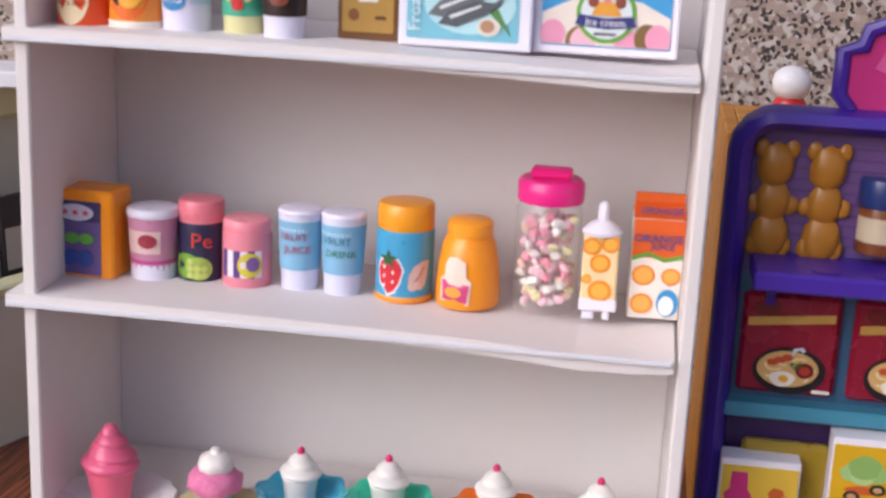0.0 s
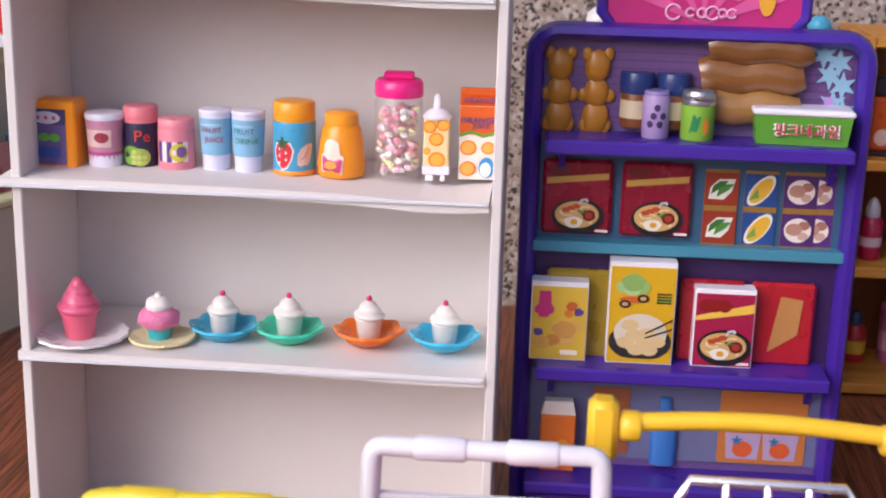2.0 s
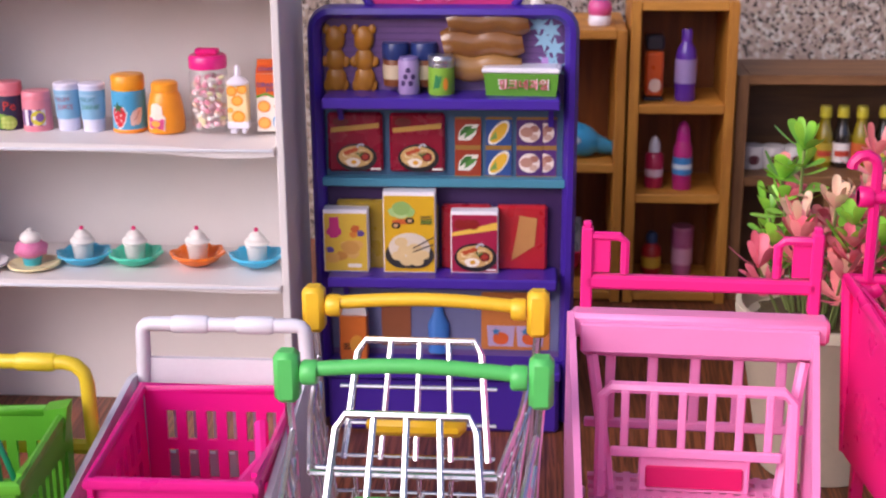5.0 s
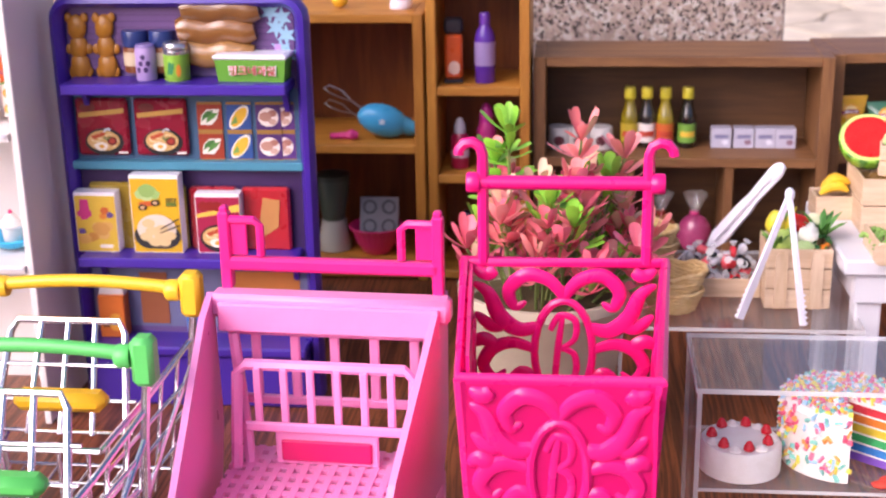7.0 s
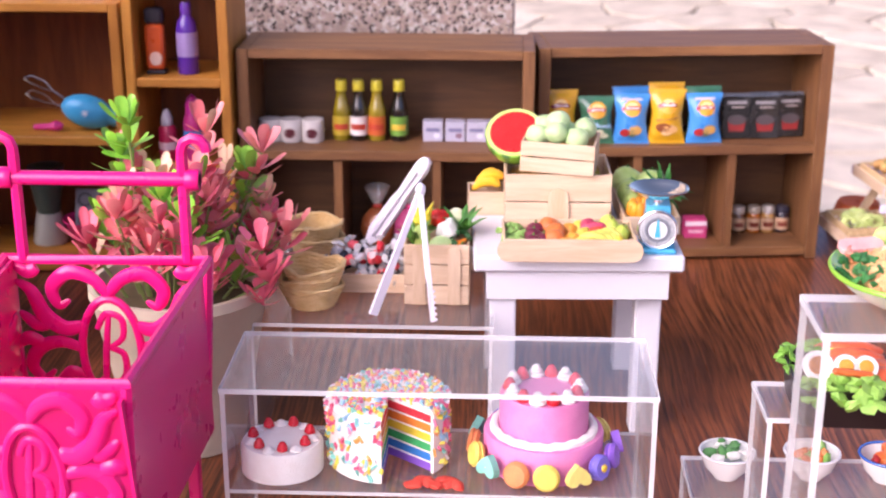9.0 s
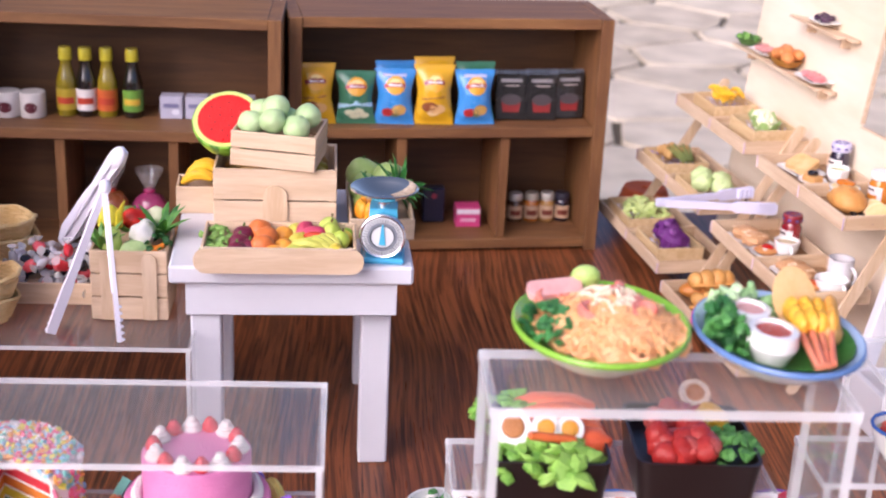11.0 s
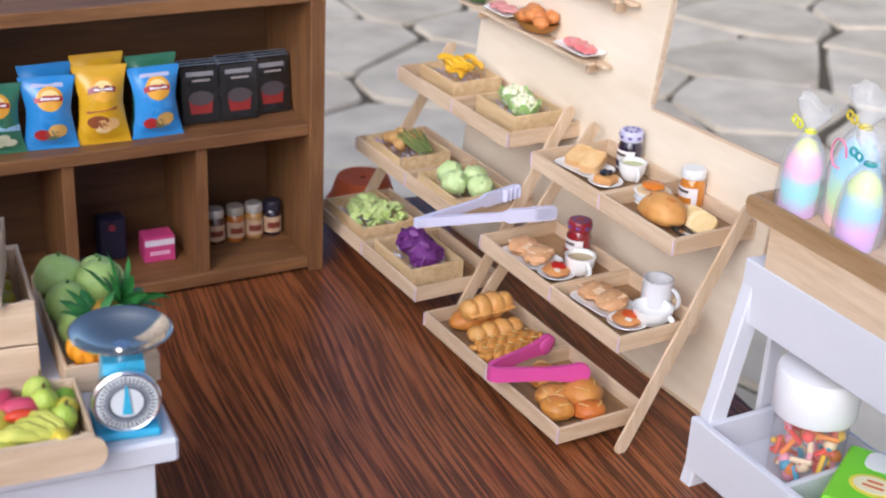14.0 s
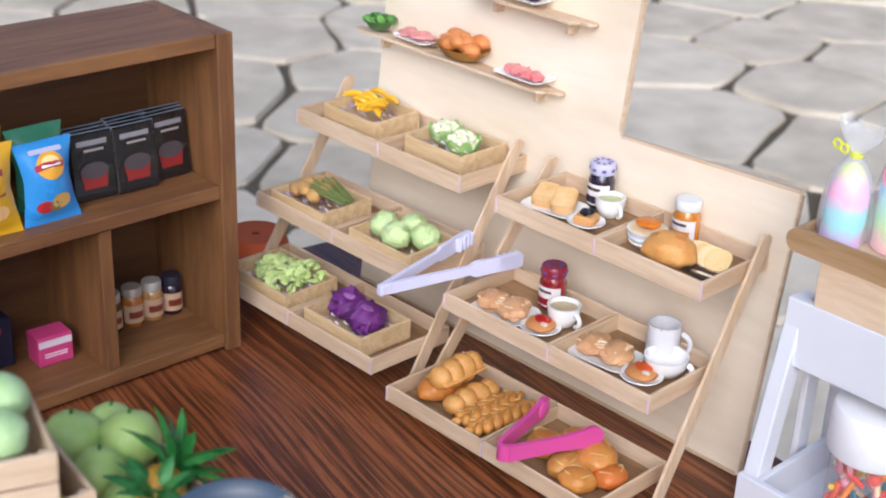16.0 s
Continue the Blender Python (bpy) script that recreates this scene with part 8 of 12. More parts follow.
def bakery():
    z = 0.1388
    # upper tray, first half
    t = on_tray("toast_plate", -0.137, 0.055, z, "white dish with two slices of golden toast", "plate", 8)
    plate(t, 0.034, 0.026)
    for k, (x, y, a) in enumerate(((-0.007, 0.001, 12), (0.006, 0.0, 20))):
        part("toast", bm_slab(rrect(0.013, 0.018, 0.004, 4), 0.0045, pose(x, y, 0.0075 + k * 0.001, -72, 0, a)), food("e6c08a", "cf9a58", 0.6), t)
        part("toast_top", bm_slab(rrect(0.0112, 0.016, 0.003, 4), 0.0004, pose(x, y, 0.0079 + k * 0.001, -72, 0, a)), food("f0d4a0", "d9a45c", 0.6), t)
    jar(-0.122, 0.0815, z, 0.0075, 0.0262, "2c2038", "c8c4dc", "small jar of dark blueberry jam with a purple checked lid", True)
    cup(-0.1075, 0.0735, z, 0.0085, 0.0115, "small white cup of green tea", "c6c88c", -20)
    t = on_tray("berry_tart", -0.1075, 0.0515, z, "toast square topped with blueberries on a small saucer", "tart")
    saucer(t, 0.0105)
    part("crust", bm_box((0, 0, 0.0036, 0.012, 0.011, 0.005, 0, 0, 20), bevel=0.0012), food("dda868", "c48a48", 0.6), t)
    bm = bmesh.new()
    for k in range(11):
        bm_blob(0.0017, seed=k, sub=1, bm=bm, m=Matrix.Translation((0.0033 * math.cos(k * 2.4) * (k / 11) ** 0.5, 0.0033 * math.sin(k * 2.4) * (k / 11) ** 0.5, 0.007 + 0.0007 * (k % 3))))
    part("berry_topping", bm, food("20202c", "141420", 0.2), t, smooth=True)["kind"] = "stuff"
    # upper tray, second half
    t = on_tray("jam_bowl", -0.0655, 0.0585, z, "stack of white ramekins with a spread of orange jam", "bowl")
    part("bowl", bm_lathe([(0.0075, 0), (0.0095, 0.0022), (0.0088, 0.0026), (0.0102, 0.0052), (0.0092, 0.0056), (0.0108, 0.009), (0.0098, 0.0092), (0, 0.0084)], 24), CHINA, t, smooth=True)
    part("rim", bm_tube([(0.0092 * math.cos(a * 0.314), 0.0092 * math.sin(a * 0.314), 0.0053) for a in range(20)], 0.0008, 6, closed=True), plastic("b6c8de"), t, smooth=True)
    part("bread_slice", bm_slab(ell(0, 0, 0.0095, 0.0095, 18), 0.0022, pose(0, 0, 0.0095, -90, 0, 0)), CRUMB, t)
    part("jam", bm_blob(0.0072, (1, 0.9, 0.28), 0.2, 2, 3, 2, None, Matrix.Translation((0, 0, 0.0123))), food("e88a1c", "cc6a10", 0.15), t, smooth=True)
    t = on_tray("bread_loaf", -0.0395, 0.0475, z, "crusty golden split-top bread loaf", "bread", 14)
    part("crust", bm_blob(0.0128, (1.12, 0.84, 0.72), 0.2, 2, 5, 3, None, Matrix.Translation((0, 0, 0.0078))), food("e0aa62", "c6843a", 0.5), t, smooth=True)
    part("split", bm_blob(0.0052, (1.7, 0.4, 0.22), 0.3, 3, 2, 2, None, Matrix.Translation((0, -0.001, 0.0155))), BREAD, t, smooth=True)
    jar(-0.0555, 0.0835, z, 0.0074, 0.0228, "d4821e", "e6e6e2", "small jar of orange marmalade with a white lid")
    t = on_tray("bread_slices", -0.0215, 0.0595, z, "fanned pale bread slices on a dark board", "bread", -10)
    part("board", bm_box((0.002, -0.003, 0.0008, 0.028, 0.018, 0.0016), bevel=0.0004), food("4a3a30", rough=0.4), t)
    for k in range(4):
        part("slice", bm_slab(rrect(0.0135, 0.0135, 0.005, 4), 0.0022, pose(-0.009 + k * 0.0048, 0.002, 0.0052 + 0.0004 * k, -58, 0, 28)), CRUMB if k % 2 == 0 else food("ecd29c", "dcb878", 0.7), t)
    t = on_tray("bread_knife", -0.018, 0.0475, z + 0.0017, "tiny steel bread knife with a dark handle", "knife", 6)
    part("blade", bm_slab([(-0.004, -0.0014), (0.014, -0.0012), (0.0165, 0.0004), (0.014, 0.0014), (-0.004, 0.0014)], 0.0005, pose(0, 0, 0.0006, -90, 0, 0)), CHROME, t)
    part("grip", bm_box((-0.009, 0, 0.0008, 0.0105, 0.0028, 0.0016), bevel=0.0005), plastic("2a2220"), t)
    # middle tray
    z = 0.0743
    for k, (s, d) in enumerate(((-0.141, 0.0185), (-0.061, 0.0245))):
        t = on_tray("pastry_plate", s, d, z, "white dish of nut-glazed pastries", "plate", 6)
        plate(t, 0.036, 0.0275)
        for j, x in enumerate((-0.0075, 0.006)):
            bm = bm_blob(0.0092, (1.0, 1.2, 0.5), 0.3, 3, k * 7 + j, 3, None, Matrix.Translation((x, 0, 0.0052)) @ pose(0, 0, 0, 0, 0, 20))
            part("pastry", bm, food("e0b284", "c08a58", 0.4), t, smooth=True)
        bm = bmesh.new()
        for j in range(46):
            bm_box_at = Matrix.Translation((-0.013 + 0.025 * ((j * 0.618) % 1), -0.007 + 0.014 * ((j * 0.37) % 1), 0.0089 - 0.0013 * abs(((j * 0.37) % 1) - 0.5)))
            bm_blob(0.0011, (1.5, 0.8, 0.5), 0.3, 3, j, 1, bm, bm_box_at @ pose(0, 0, 0, 0, 0, j * 47))
        part("nut_topping", bm, food("f4e2c4", "e0bc90", 0.5), t)
    jar(-0.1285, 0.0495, z, 0.0077, 0.0256, "8c1420", "8c2030", "small jar of red strawberry jam with a red checked lid", True)
    cup(-0.1065, 0.036, z, 0.0095, 0.0125, "small white cup of pale coffee", "cdb98c", -8)
    for s, d, c in ((-0.1105, 0.0195, "c41c14"), (-0.031, 0.0215, "d85a26")):
        t = on_tray("jam_tart", s, d, z, "round toast with red jam on a small saucer", "tart")
        saucer(t, 0.0115)
        part("crust", bm_blob(0.0088, (1, 1, 0.32), 0.15, 3, 4, 2, None, Matrix.Translation((0, 0, 0.0038))), food("d79a58", "b6703a", 0.5), t, smooth=True)
        part("jam", bm_blob(0.0045, (1.2, 1, 0.35), 0.4, 2, 2, 2, None, Matrix.Translation((0, 0.001, 0.0066))), food(c, rough=0.12), t, smooth=True)
        part("cream", bm_blob(0.002, (1.4, 1, 0.4), 0.3, 2, 6, 1, None, Matrix.Translation((0.0045, -0.003, 0.0062))), food("f4ead6"), t, smooth=True)
    cup(-0.0395, 0.051, z, 0.0088, 0.0205, "frosted glass mug standing on the tray", None, 18, mat("frosted_glass", "efecee", 0.3, var=0.05, clear=0.25), "mug", True)
    cup(-0.0260, 0.0375, z, 0.0118, 0.0105, "wide white china cup", None, 12)
    # bottom tray
    z = 0.0128
    t = on_tray("bread_loaf", -0.1595, -0.004, z, "tall golden loaf with ridges lying on a brown bun", "bread", 92)
    part("bun", bm_blob(0.012, (1.6, 0.9, 0.6), 0.08, 2, 1, 3, None, Matrix.Translation((-0.004, 0.006, 0.0065))), BREAD, t, smooth=True)
    lump_row(t, "crust", 4, 0.034, 0.0105, BREAD_PALE, 0.0165, (0.72, 0.85, 0.85), 0.06, 3)
    part("seam", bm_box((0, 0, 0.0155, 0.033, 0.0171, 0.0012), bevel=0.0004), food("eebc72", "d89848"), t)
    t = on_tray("bread_roll", -0.1425, -0.006, z, "glossy notched bread roll", "bread", 90)
    lump_row(t, "crust", 4, 0.036, 0.0085, BREAD_PALE, 0.0068, (0.85, 1, 0.8), 0.08, 5)
    for k in range(2):
        t = on_tray("braided_bread", -0.1265 + 0.0125 * k, -0.006 - 0.002 * k, z, "golden plaited loaf with a glossy egg glaze", "bread", 88)
        for j in range(14):
            u = (j + 0.5) / 14 - 0.5
            f = 1 - 0.6 * (2 * u) ** 4
            bm = bm_blob(0.0055 * f, (1.25, 0.72, 0.8), 0.1, 2, j, 2, None, Matrix.Translation((u * 0.048, (-1) ** j * 0.0028 * f, 0.0052 + 0.0012 * (j % 2))) @ pose(0, 0, 0, 0, 0, (-1) ** j * -38))
            part("strand", bm, food("dca04e", "b8742a", 0.3), t, smooth=True)
        bm = bmesh.new()
        for j in range(10):
            u = (j + 0.5) / 10 - 0.5
            bm_blob(0.0013, (1.6, 0.6, 0.5), 0.2, 2, j, 1, bm, Matrix.Translation((u * 0.042, (-1) ** j * 0.0026, 0.0104)) @ pose(0, 0, 0, 0, 0, (-1) ** j * -38))
        part("glaze", bm, food("f0d08c", rough=0.3), t, smooth=True)
    for k, (s, d, zz, r, c) in enumerate(((-0.073, -0.010, 0, 0.0105, "d8984a"), (-0.0635, 0.0075, 0.001, 0.0095, "dca052"), (-0.0505, -0.018, 0, 0.0098, "e2ae62"), (-0.0415, -0.0005, 0.001, 0.0125, "da9a4a"), (-0.0365, -0.024, 0, 0.0095, "dea048"), (-0.026, -0.0055, 0, 0.009, "d86a28"))):
        t = on_tray("bread_bun", s, d, z + zz, "round golden bun with a glossy crust", "bread", k * 50)
        part("crust", bm_blob(r, (1.08, 0.95, 0.68), 0.12, 2.2, k, 3, None, Matrix.Translation((0, 0, r * 0.62))), food(c, "b87430", 0.32), t, smooth=True)
        for j in range(3):
            part("score", bm_tube([(r * 0.75 * math.cos(a * 0.5 + j * 2.1), r * 0.5 * math.sin(a * 0.5 + j * 2.1), r * (1.27 - 0.1 * abs(a - 1.5))) for a in range(4)], 0.0005, 5), food("e8bc74"), t)


def tongs(hinge, tip_a, tip_b, m, label, comb=True, h0=0.0075, h1=0.0105):
    """Two flat arms standing on edge, joined at one end, with gripping heads at the other."""
    t = thing("serving_tongs", hinge, label, "tongs")
    h = Vector(hinge)
    for side, tip in ((1, tip_a), (-1, tip_b)):
        v = Vector(tip) - h
        L = v.length
        # the arm's own frame: x along it, z up, y to the inside of the pair
        ex = v.normalized()
        ey = Vector((0, 0, 1)).cross(ex).normalized() * -side
        ez = ex.cross(ey) * -side
        q = Matrix((ex, ey * -side, ez)).transposed().to_4x4()
        inn = -side
        th = 0.0028
        o = -th / 2 + side * (0.0 if comb else 0.0036)
        L0 = L * (0.68 if comb else 0.66)
        if comb:
            out = [(-0.002, -h0 / 2), (L0, -h0 * 0.42), (L0 + 0.004, -h1 / 2), (L + 0.008, -h1 / 2), (L + 0.0105, -h1 * 0.32), (L + 0.0105, h1 * 0.32), (L + 0.008, h1 / 2), (L0 + 0.004, h1 / 2), (L0, h0 * 0.42), (-0.002, h0 / 2)]
        else:
            out = [(0.002, -h0 / 2), (L0, -h0 * 0.44)] + ell(L, 0, h1 * 0.62, h1 * 0.56, 12, -125, 125) + [(L0, h0 * 0.44), (0.002, h0 / 2)]
        arm = part("arm", bm_slab(out, th, q @ Matrix.Translation((0, o, 0)), bevel=0.0007), m, t)
        if comb:
            part("head", bm_box((L + 0.001, 0, 0, 0.0175, th + 0.0014, h1 * 0.98), bevel=0.0009), m, arm).matrix_basis = q @ Matrix.Translation((0, inn * 0.0007, 0))
            for j in range(4):
                part("tooth", bm_box((0, 0, 0, 0.0025, 0.0032, h1), bevel=0.0011), m, arm).matrix_basis = q @ Matrix.Translation((L - 0.006 + j * 0.0046, inn * 0.0035, 0))
        else:
            part("grip_pad", bm_blob(h1 * 0.52, (1.05, 0.34, 0.9), 0.0, 1, 1, 3, None, q @ Matrix.Translation((L, o + th / 2 + inn * 0.0012, 0))), m, arm, smooth=True)
    if comb:
        part("hinge", bm_box((0, 0, 0, 0.009, 0.0052, h0 * 1.02), bevel=0.0012), m, t).matrix_basis = ((Vector(tip_a) + Vector(tip_b)) / 2 - h).to_track_quat("X", "Z").to_matrix().to_4x4() @ Matrix.Translation((0.001, 0, 0))
    else:
        q = ((Vector(tip_a) + Vector(tip_b)) / 2 - h).to_track_quat("X", "Z").to_matrix().to_4x4()
        bm = bmesh.new()
        pts = [(math.cos(a), math.sin(a)) for a in [radians(70 + 220 * k / 12) for k in range(13)]]
        rings = [[bm.verts.new(q @ Vector((0.002 + r * c, r * sn, z))) for r, z in ((0.0050, -h0 / 2), (0.0050, h0 / 2), (0.0022, h0 / 2), (0.0022, -h0 / 2))] for c, sn in pts]
        for a, b in zip(rings, rings[1:]):
            for k in range(4):
                bm.faces.new((a[k], b[k], b[(k + 1) % 4], a[(k + 1) % 4]))
        bm.faces.new(rings[0][::-1])
        bm.faces.new(rings[-1])
        bmesh.ops.recalc_face_normals(bm, faces=bm.faces)
        part("bend", bm, m, t, smooth=False)
    return t


def produce_box(s, d, z, label, lining, turn=0, w=0.056, dp=0.044, h=0.0152, cat="crate"):
    t = on_rack("produce_box", s, d, z, label, cat, turn)
    k = 0.0019
    part("base", bm_box((0, 0, 0.001, w - 2 * k, dp - 2 * k, 0.0018), bevel=0.0002), BOX_WOOD, t)
    for q in (-1, 1):
        part("long_board", bm_box((0, q * (dp / 2 - k / 2), h / 2, w, k, h), bevel=0.0004), BOX_WOOD, t)
        part("end_board", bm_box((q * (w / 2 - k / 2), 0, h / 2, k, dp - 2 * k - 0.0002, h), bevel=0.0004), BOX_WOOD, t)
    # crumpled paper shreds
    rng = random.Random(int(s * 1000))
    for hexc in lining:
        bm = bmesh.new()
        for j in range(34):
            c = Vector((rng.uniform(-w / 2 + 0.006, w / 2 - 0.006), rng.uniform(-dp / 2 + 0.005, dp / 2 - 0.005), rng.uniform(0.003, h * 0.86)))
            a, L = rng.uniform(0, 6.3), rng.uniform(0.003, 0.007)
            p = [c + Vector((math.cos(a + 0.7 * i) * L * (i - 1.5) * 0.5, math.sin(a + 0.7 * i) * L * (i - 1.5) * 0.5, 0.0015 * math.sin(i * 2.0 + a))) for i in range(4)]
            n = Vector((-math.sin(a), math.cos(a), rng.uniform(-0.6, 0.6))).normalized() * 0.0007
            v = [[bm.verts.new(x - n), bm.verts.new(x + n)] for x in p]
            for x, y in zip(v, v[1:]):
                bm.faces.new((x[0], y[0], y[1], x[1]))
        part("paper_filling", bm, paper(hexc), t)["kind"] = "stuff"
    return t


def leafy_head(parent, name, r, at, light, dark, seed=0, ruffle=0.0012, layers=10):
    """A cabbage: a core wrapped in cupped, ruffled leaves."""
    m = Matrix.Translation(at)
    part(name, bm_blob(r * 0.93, (1, 1, 0.9), 0.06, 2, seed, 2, None, m), food(light, dark, 0.5), parent, smooth=True)
    bm = bmesh.new()
    rng = random.Random(seed)
    for k in range(layers):
        q = pose(0, 0, 0, rng.uniform(-70, 70), rng.uniform(-70, 70), rng.uniform(0, 360))
        rows = []
        for i in range(5):
            th = radians(12 + 60 * i / 4) if i else 0.02
            row = []
            for j in range(9):
                ph = 2 * math.pi * j / 9
                rr = r * (1.0 + 0.035 * i / 4) + ruffle * (i / 4) ** 2 * math.sin(j * 3.3 + k)
                row.append(bm.verts.new(m @ (q @ Vector((rr * math.sin(th) * math.cos(ph) * 0.8, rr * math.sin(th) * math.sin(ph), rr * math.cos(th) * 0.97)))))
            rows.append(row)
        for a, b in zip(rows, rows[1:]):
            for j in range(9):
                bm.faces.new((a[j], a[(j + 1) % 9], b[(j + 1) % 9], b[j]))
    part("leaves", bm, food(dark, light, 0.5), parent, smooth=True)


def frilly(parent, name, r, at, light, dark, seed=0, n=40, squash=0.6):
    """Frilly salad: many small ruffled leaf tips bunched together."""
    bm = bmesh.new()
    rng = random.Random(seed)
    for k in range(n):
        th, ph = math.acos(rng.uniform(0.0, 1)), rng.uniform(0, 6.283)
        c = Vector((r * math.sin(th) * math.cos(ph), r * math.sin(th) * math.sin(ph), r * squash * math.cos(th))) + Vector(at)
        bm_blob(r * rng.uniform(0.2, 0.34), (1, 1, 0.45), 0.9, 2.6, k + seed, 1, bm, Matrix.Translation(c) @ pose(0, 0, 0, rng.uniform(-50, 50), rng.uniform(-50, 50), 0))
    ob = part(name, bm, food(light, dark, 0.5), parent)
    ob["kind"] = "stuff"
    return ob


def produce():
    z = 0.1388
    shreds = ("efe8f4", "b8a8dc")
    t = produce_box(-0.323, 0.0615, z, "small wooden box of tiny bananas on paper shreds", shreds)
    rng = random.Random(8)
    for k in range(16):
        a, x, y = rng.uniform(-40, 40) + (k % 2) * 60, rng.uniform(-0.017, 0.019), rng.uniform(-0.013, 0.013)
        q = Matrix.Translation((x, y, 0.0155 + 0.0024 * (k % 3))) @ pose(0, 0, 0, rng.uniform(-30, 30), 0, a)
        pts = [q @ Vector((0.009 * math.sin(u), 0, 0.0045 * (math.cos(u * 1.4)))) for u in (-0.9, -0.6, -0.2, 0.2, 0.6, 0.9)]
        b = part("banana", bm_tube(pts, 0.002, 6, radii=[0.0008, 0.0021, 0.0025, 0.0025, 0.002, 0.0008]), food("f0c41c", "e0a010", 0.4), t, smooth=True)
        part("tip", bm_blob(0.001, sub=1, m=Matrix.Translation(pts[-1])), food("5a4010"), b)
    t = produce_box(-0.2385, 0.0645, z, "small wooden box of cauliflowers on paper shreds", shreds)
    for k, (x, y, r) in enumerate(((-0.0125, 0.003, 0.0105), (0.010, -0.003, 0.011))):
        bm = bmesh.new()
        for j in range(26):
            u = (j + 0.5) / 26
            th, ph = math.acos(1 - u), j * 2.4
            bm_blob(r * 0.27, sub=1, rough=0.3, seed=j, bm=bm, m=Matrix.Translation((x + r * 0.86 * math.sin(th) * math.cos(ph), y + r * 0.86 * math.sin(th) * math.sin(ph), 0.0135 + r * 0.8 * math.cos(th))))
        part("cauliflower", bm, food("f0efcf", "dde0b4", 0.6), t, smooth=True)["kind"] = "stuff"
        bm = bmesh.new()
        for j in range(7):
            q = Matrix.Translation((x, y, 0.0105)) @ pose(0, 0, 0, 0, 0, j * 51 + k * 20) @ Matrix.Translation((r * 0.95, 0, 0.004)) @ pose(0, 0, 0, 0, 22, 0)
            bm_blob(0.0062, (0.16, 0.8, 1.15), 0.25, 2, j, 2, bm, q)
        part("leaf_collar", bm, food("b4cc84", "86ac58", 0.5), t, smooth=True)
    z = 0.0808
    t = produce_box(-0.3275, 0.0185, z, "small wooden box of potatoes and asparagus on lilac shreds", ("e8e0f4", "a890d8"), w=0.059, dp=0.046)
    for k in range(9):
        x, y = -0.016 + 0.009 * (k % 3) + 0.003 * (k // 3), -0.009 + 0.009 * (k // 3)
        part("potato", bm_blob(0.0058, (1.1, 0.9, 0.9), 0.25, 2, k, 2, None, Matrix.Translation((x, y, 0.016 + 0.003 * (k % 2)))), food("cfa468", "b58848", 0.7), t, smooth=True)
    for k in range(8):
        q = Matrix.Translation((0.013, -0.006 + 0.0022 * k, 0.019 + 0.0015 * (k % 3))) @ pose(0, 0, 0, 0, 8, 8 - 3 * k)
        st = part("asparagus", bm_tube([q @ Vector((-0.017, 0, 0)), q @ Vector((0.011, 0, 0)), q @ Vector((0.018, 0, 0))], 0.001, 6, radii=[0.0011, 0.0012, 0.0006]), food("7f8c48", "66703a", 0.6), t, smooth=True)
    t = produce_box(-0.2395, 0.0185, z, "small wooden box of pale green cabbages", ("efe8dc",), w=0.06, dp=0.046)
    for k, (x, y) in enumerate(((-0.016, -0.002), (0.003, -0.009), (-0.001, 0.011), (0.0185, 0.004))):
        leafy_head(t, "cabbage", 0.0104, (x, y, 0.0155 + 0.001 * (k % 2)), "d6e4a8", "bcd388", k + 3)
    z = 0.0228
    t = produce_box(-0.3385, -0.0085, z, "small wooden box of frilly pale lettuce on paper shreds", shreds, w=0.068, dp=0.048)
    for k, (x, y) in enumerate(((-0.010, 0.002), (0.010, -0.006), (0.013, 0.010))):
        frilly(t, "lettuce", 0.0140, (x, y, 0.0125), "d8e49c", "bcd078", k * 9, 44)
    t = produce_box(-0.2535, -0.0095, z, "small wooden box of purple cabbages on paper shreds", shreds, w=0.061, dp=0.046)
    for k, (x, y) in enumerate(((-0.013, 0.003), (0.010, 0.0))):
        leafy_head(t, "purple_cabbage", 0.0130, (x, y, 0.0145), "7a3584", "5a1d66", k + 30, 0.003, 12)
        part("stalk", bm_blob(0.0035, (1.6, 0.8, 0.5), 0.4, 2, k, 2, None, Matrix.Translation((x + 0.006, y - 0.004, 0.026))), food("b07ab8", "8c4c98", 0.4), t, smooth=True)
    # food on the hanging shelves
    z = 0.2032
    def hung(name, s, label, cat, zz=z):
        return on_rack(name, s, 0.0785 + 0.096 * zz - 0.0105, zz, label, cat)
    t = hung("leaf_bowl", -0.345, "dark green bowl of salad leaves", "bowl")
    part("bowl", bm_lathe([(0.007, 0), (0.013, 0.007), (0.012, 0.007), (0, 0.003)], 20), plastic("4c7a3c"), t, smooth=True)
    frilly(t, "salad", 0.010, (0, 0, 0.005), "7fae4a", "3e7030", 4, 26, 0.5)
    t = hung("meat_plate", -0.305, "white dish of sliced pink meats", "plate")
    plate(t, 0.036, 0.02)
    for j in range(12):
        bm = bm_blob(0.0048, (1, 1, 0.35), 0.3, 2, j, 2, None, Matrix.Translation((-0.013 + 0.0024 * j, 0.004 * math.sin(j * 2), 0.0035 + 0.0015 * (j % 2))))
        part("meat_slice", bm, food("e2a6a0", "c87470", 0.35), t, smooth=True)
    t = hung("bread_basket", -0.2585, "woven basket heaped with orange bread rolls", "basket")
    part("basket", bm_lathe([(0.014, 0), (0.021, 0.006), (0.0225, 0.0075), (0.02, 0.006), (0, 0.002)], 24, m=Matrix.Diagonal((1, 0.7, 1, 1))), food("c08a3c", "8a5a1e", 0.6), t, smooth=True)
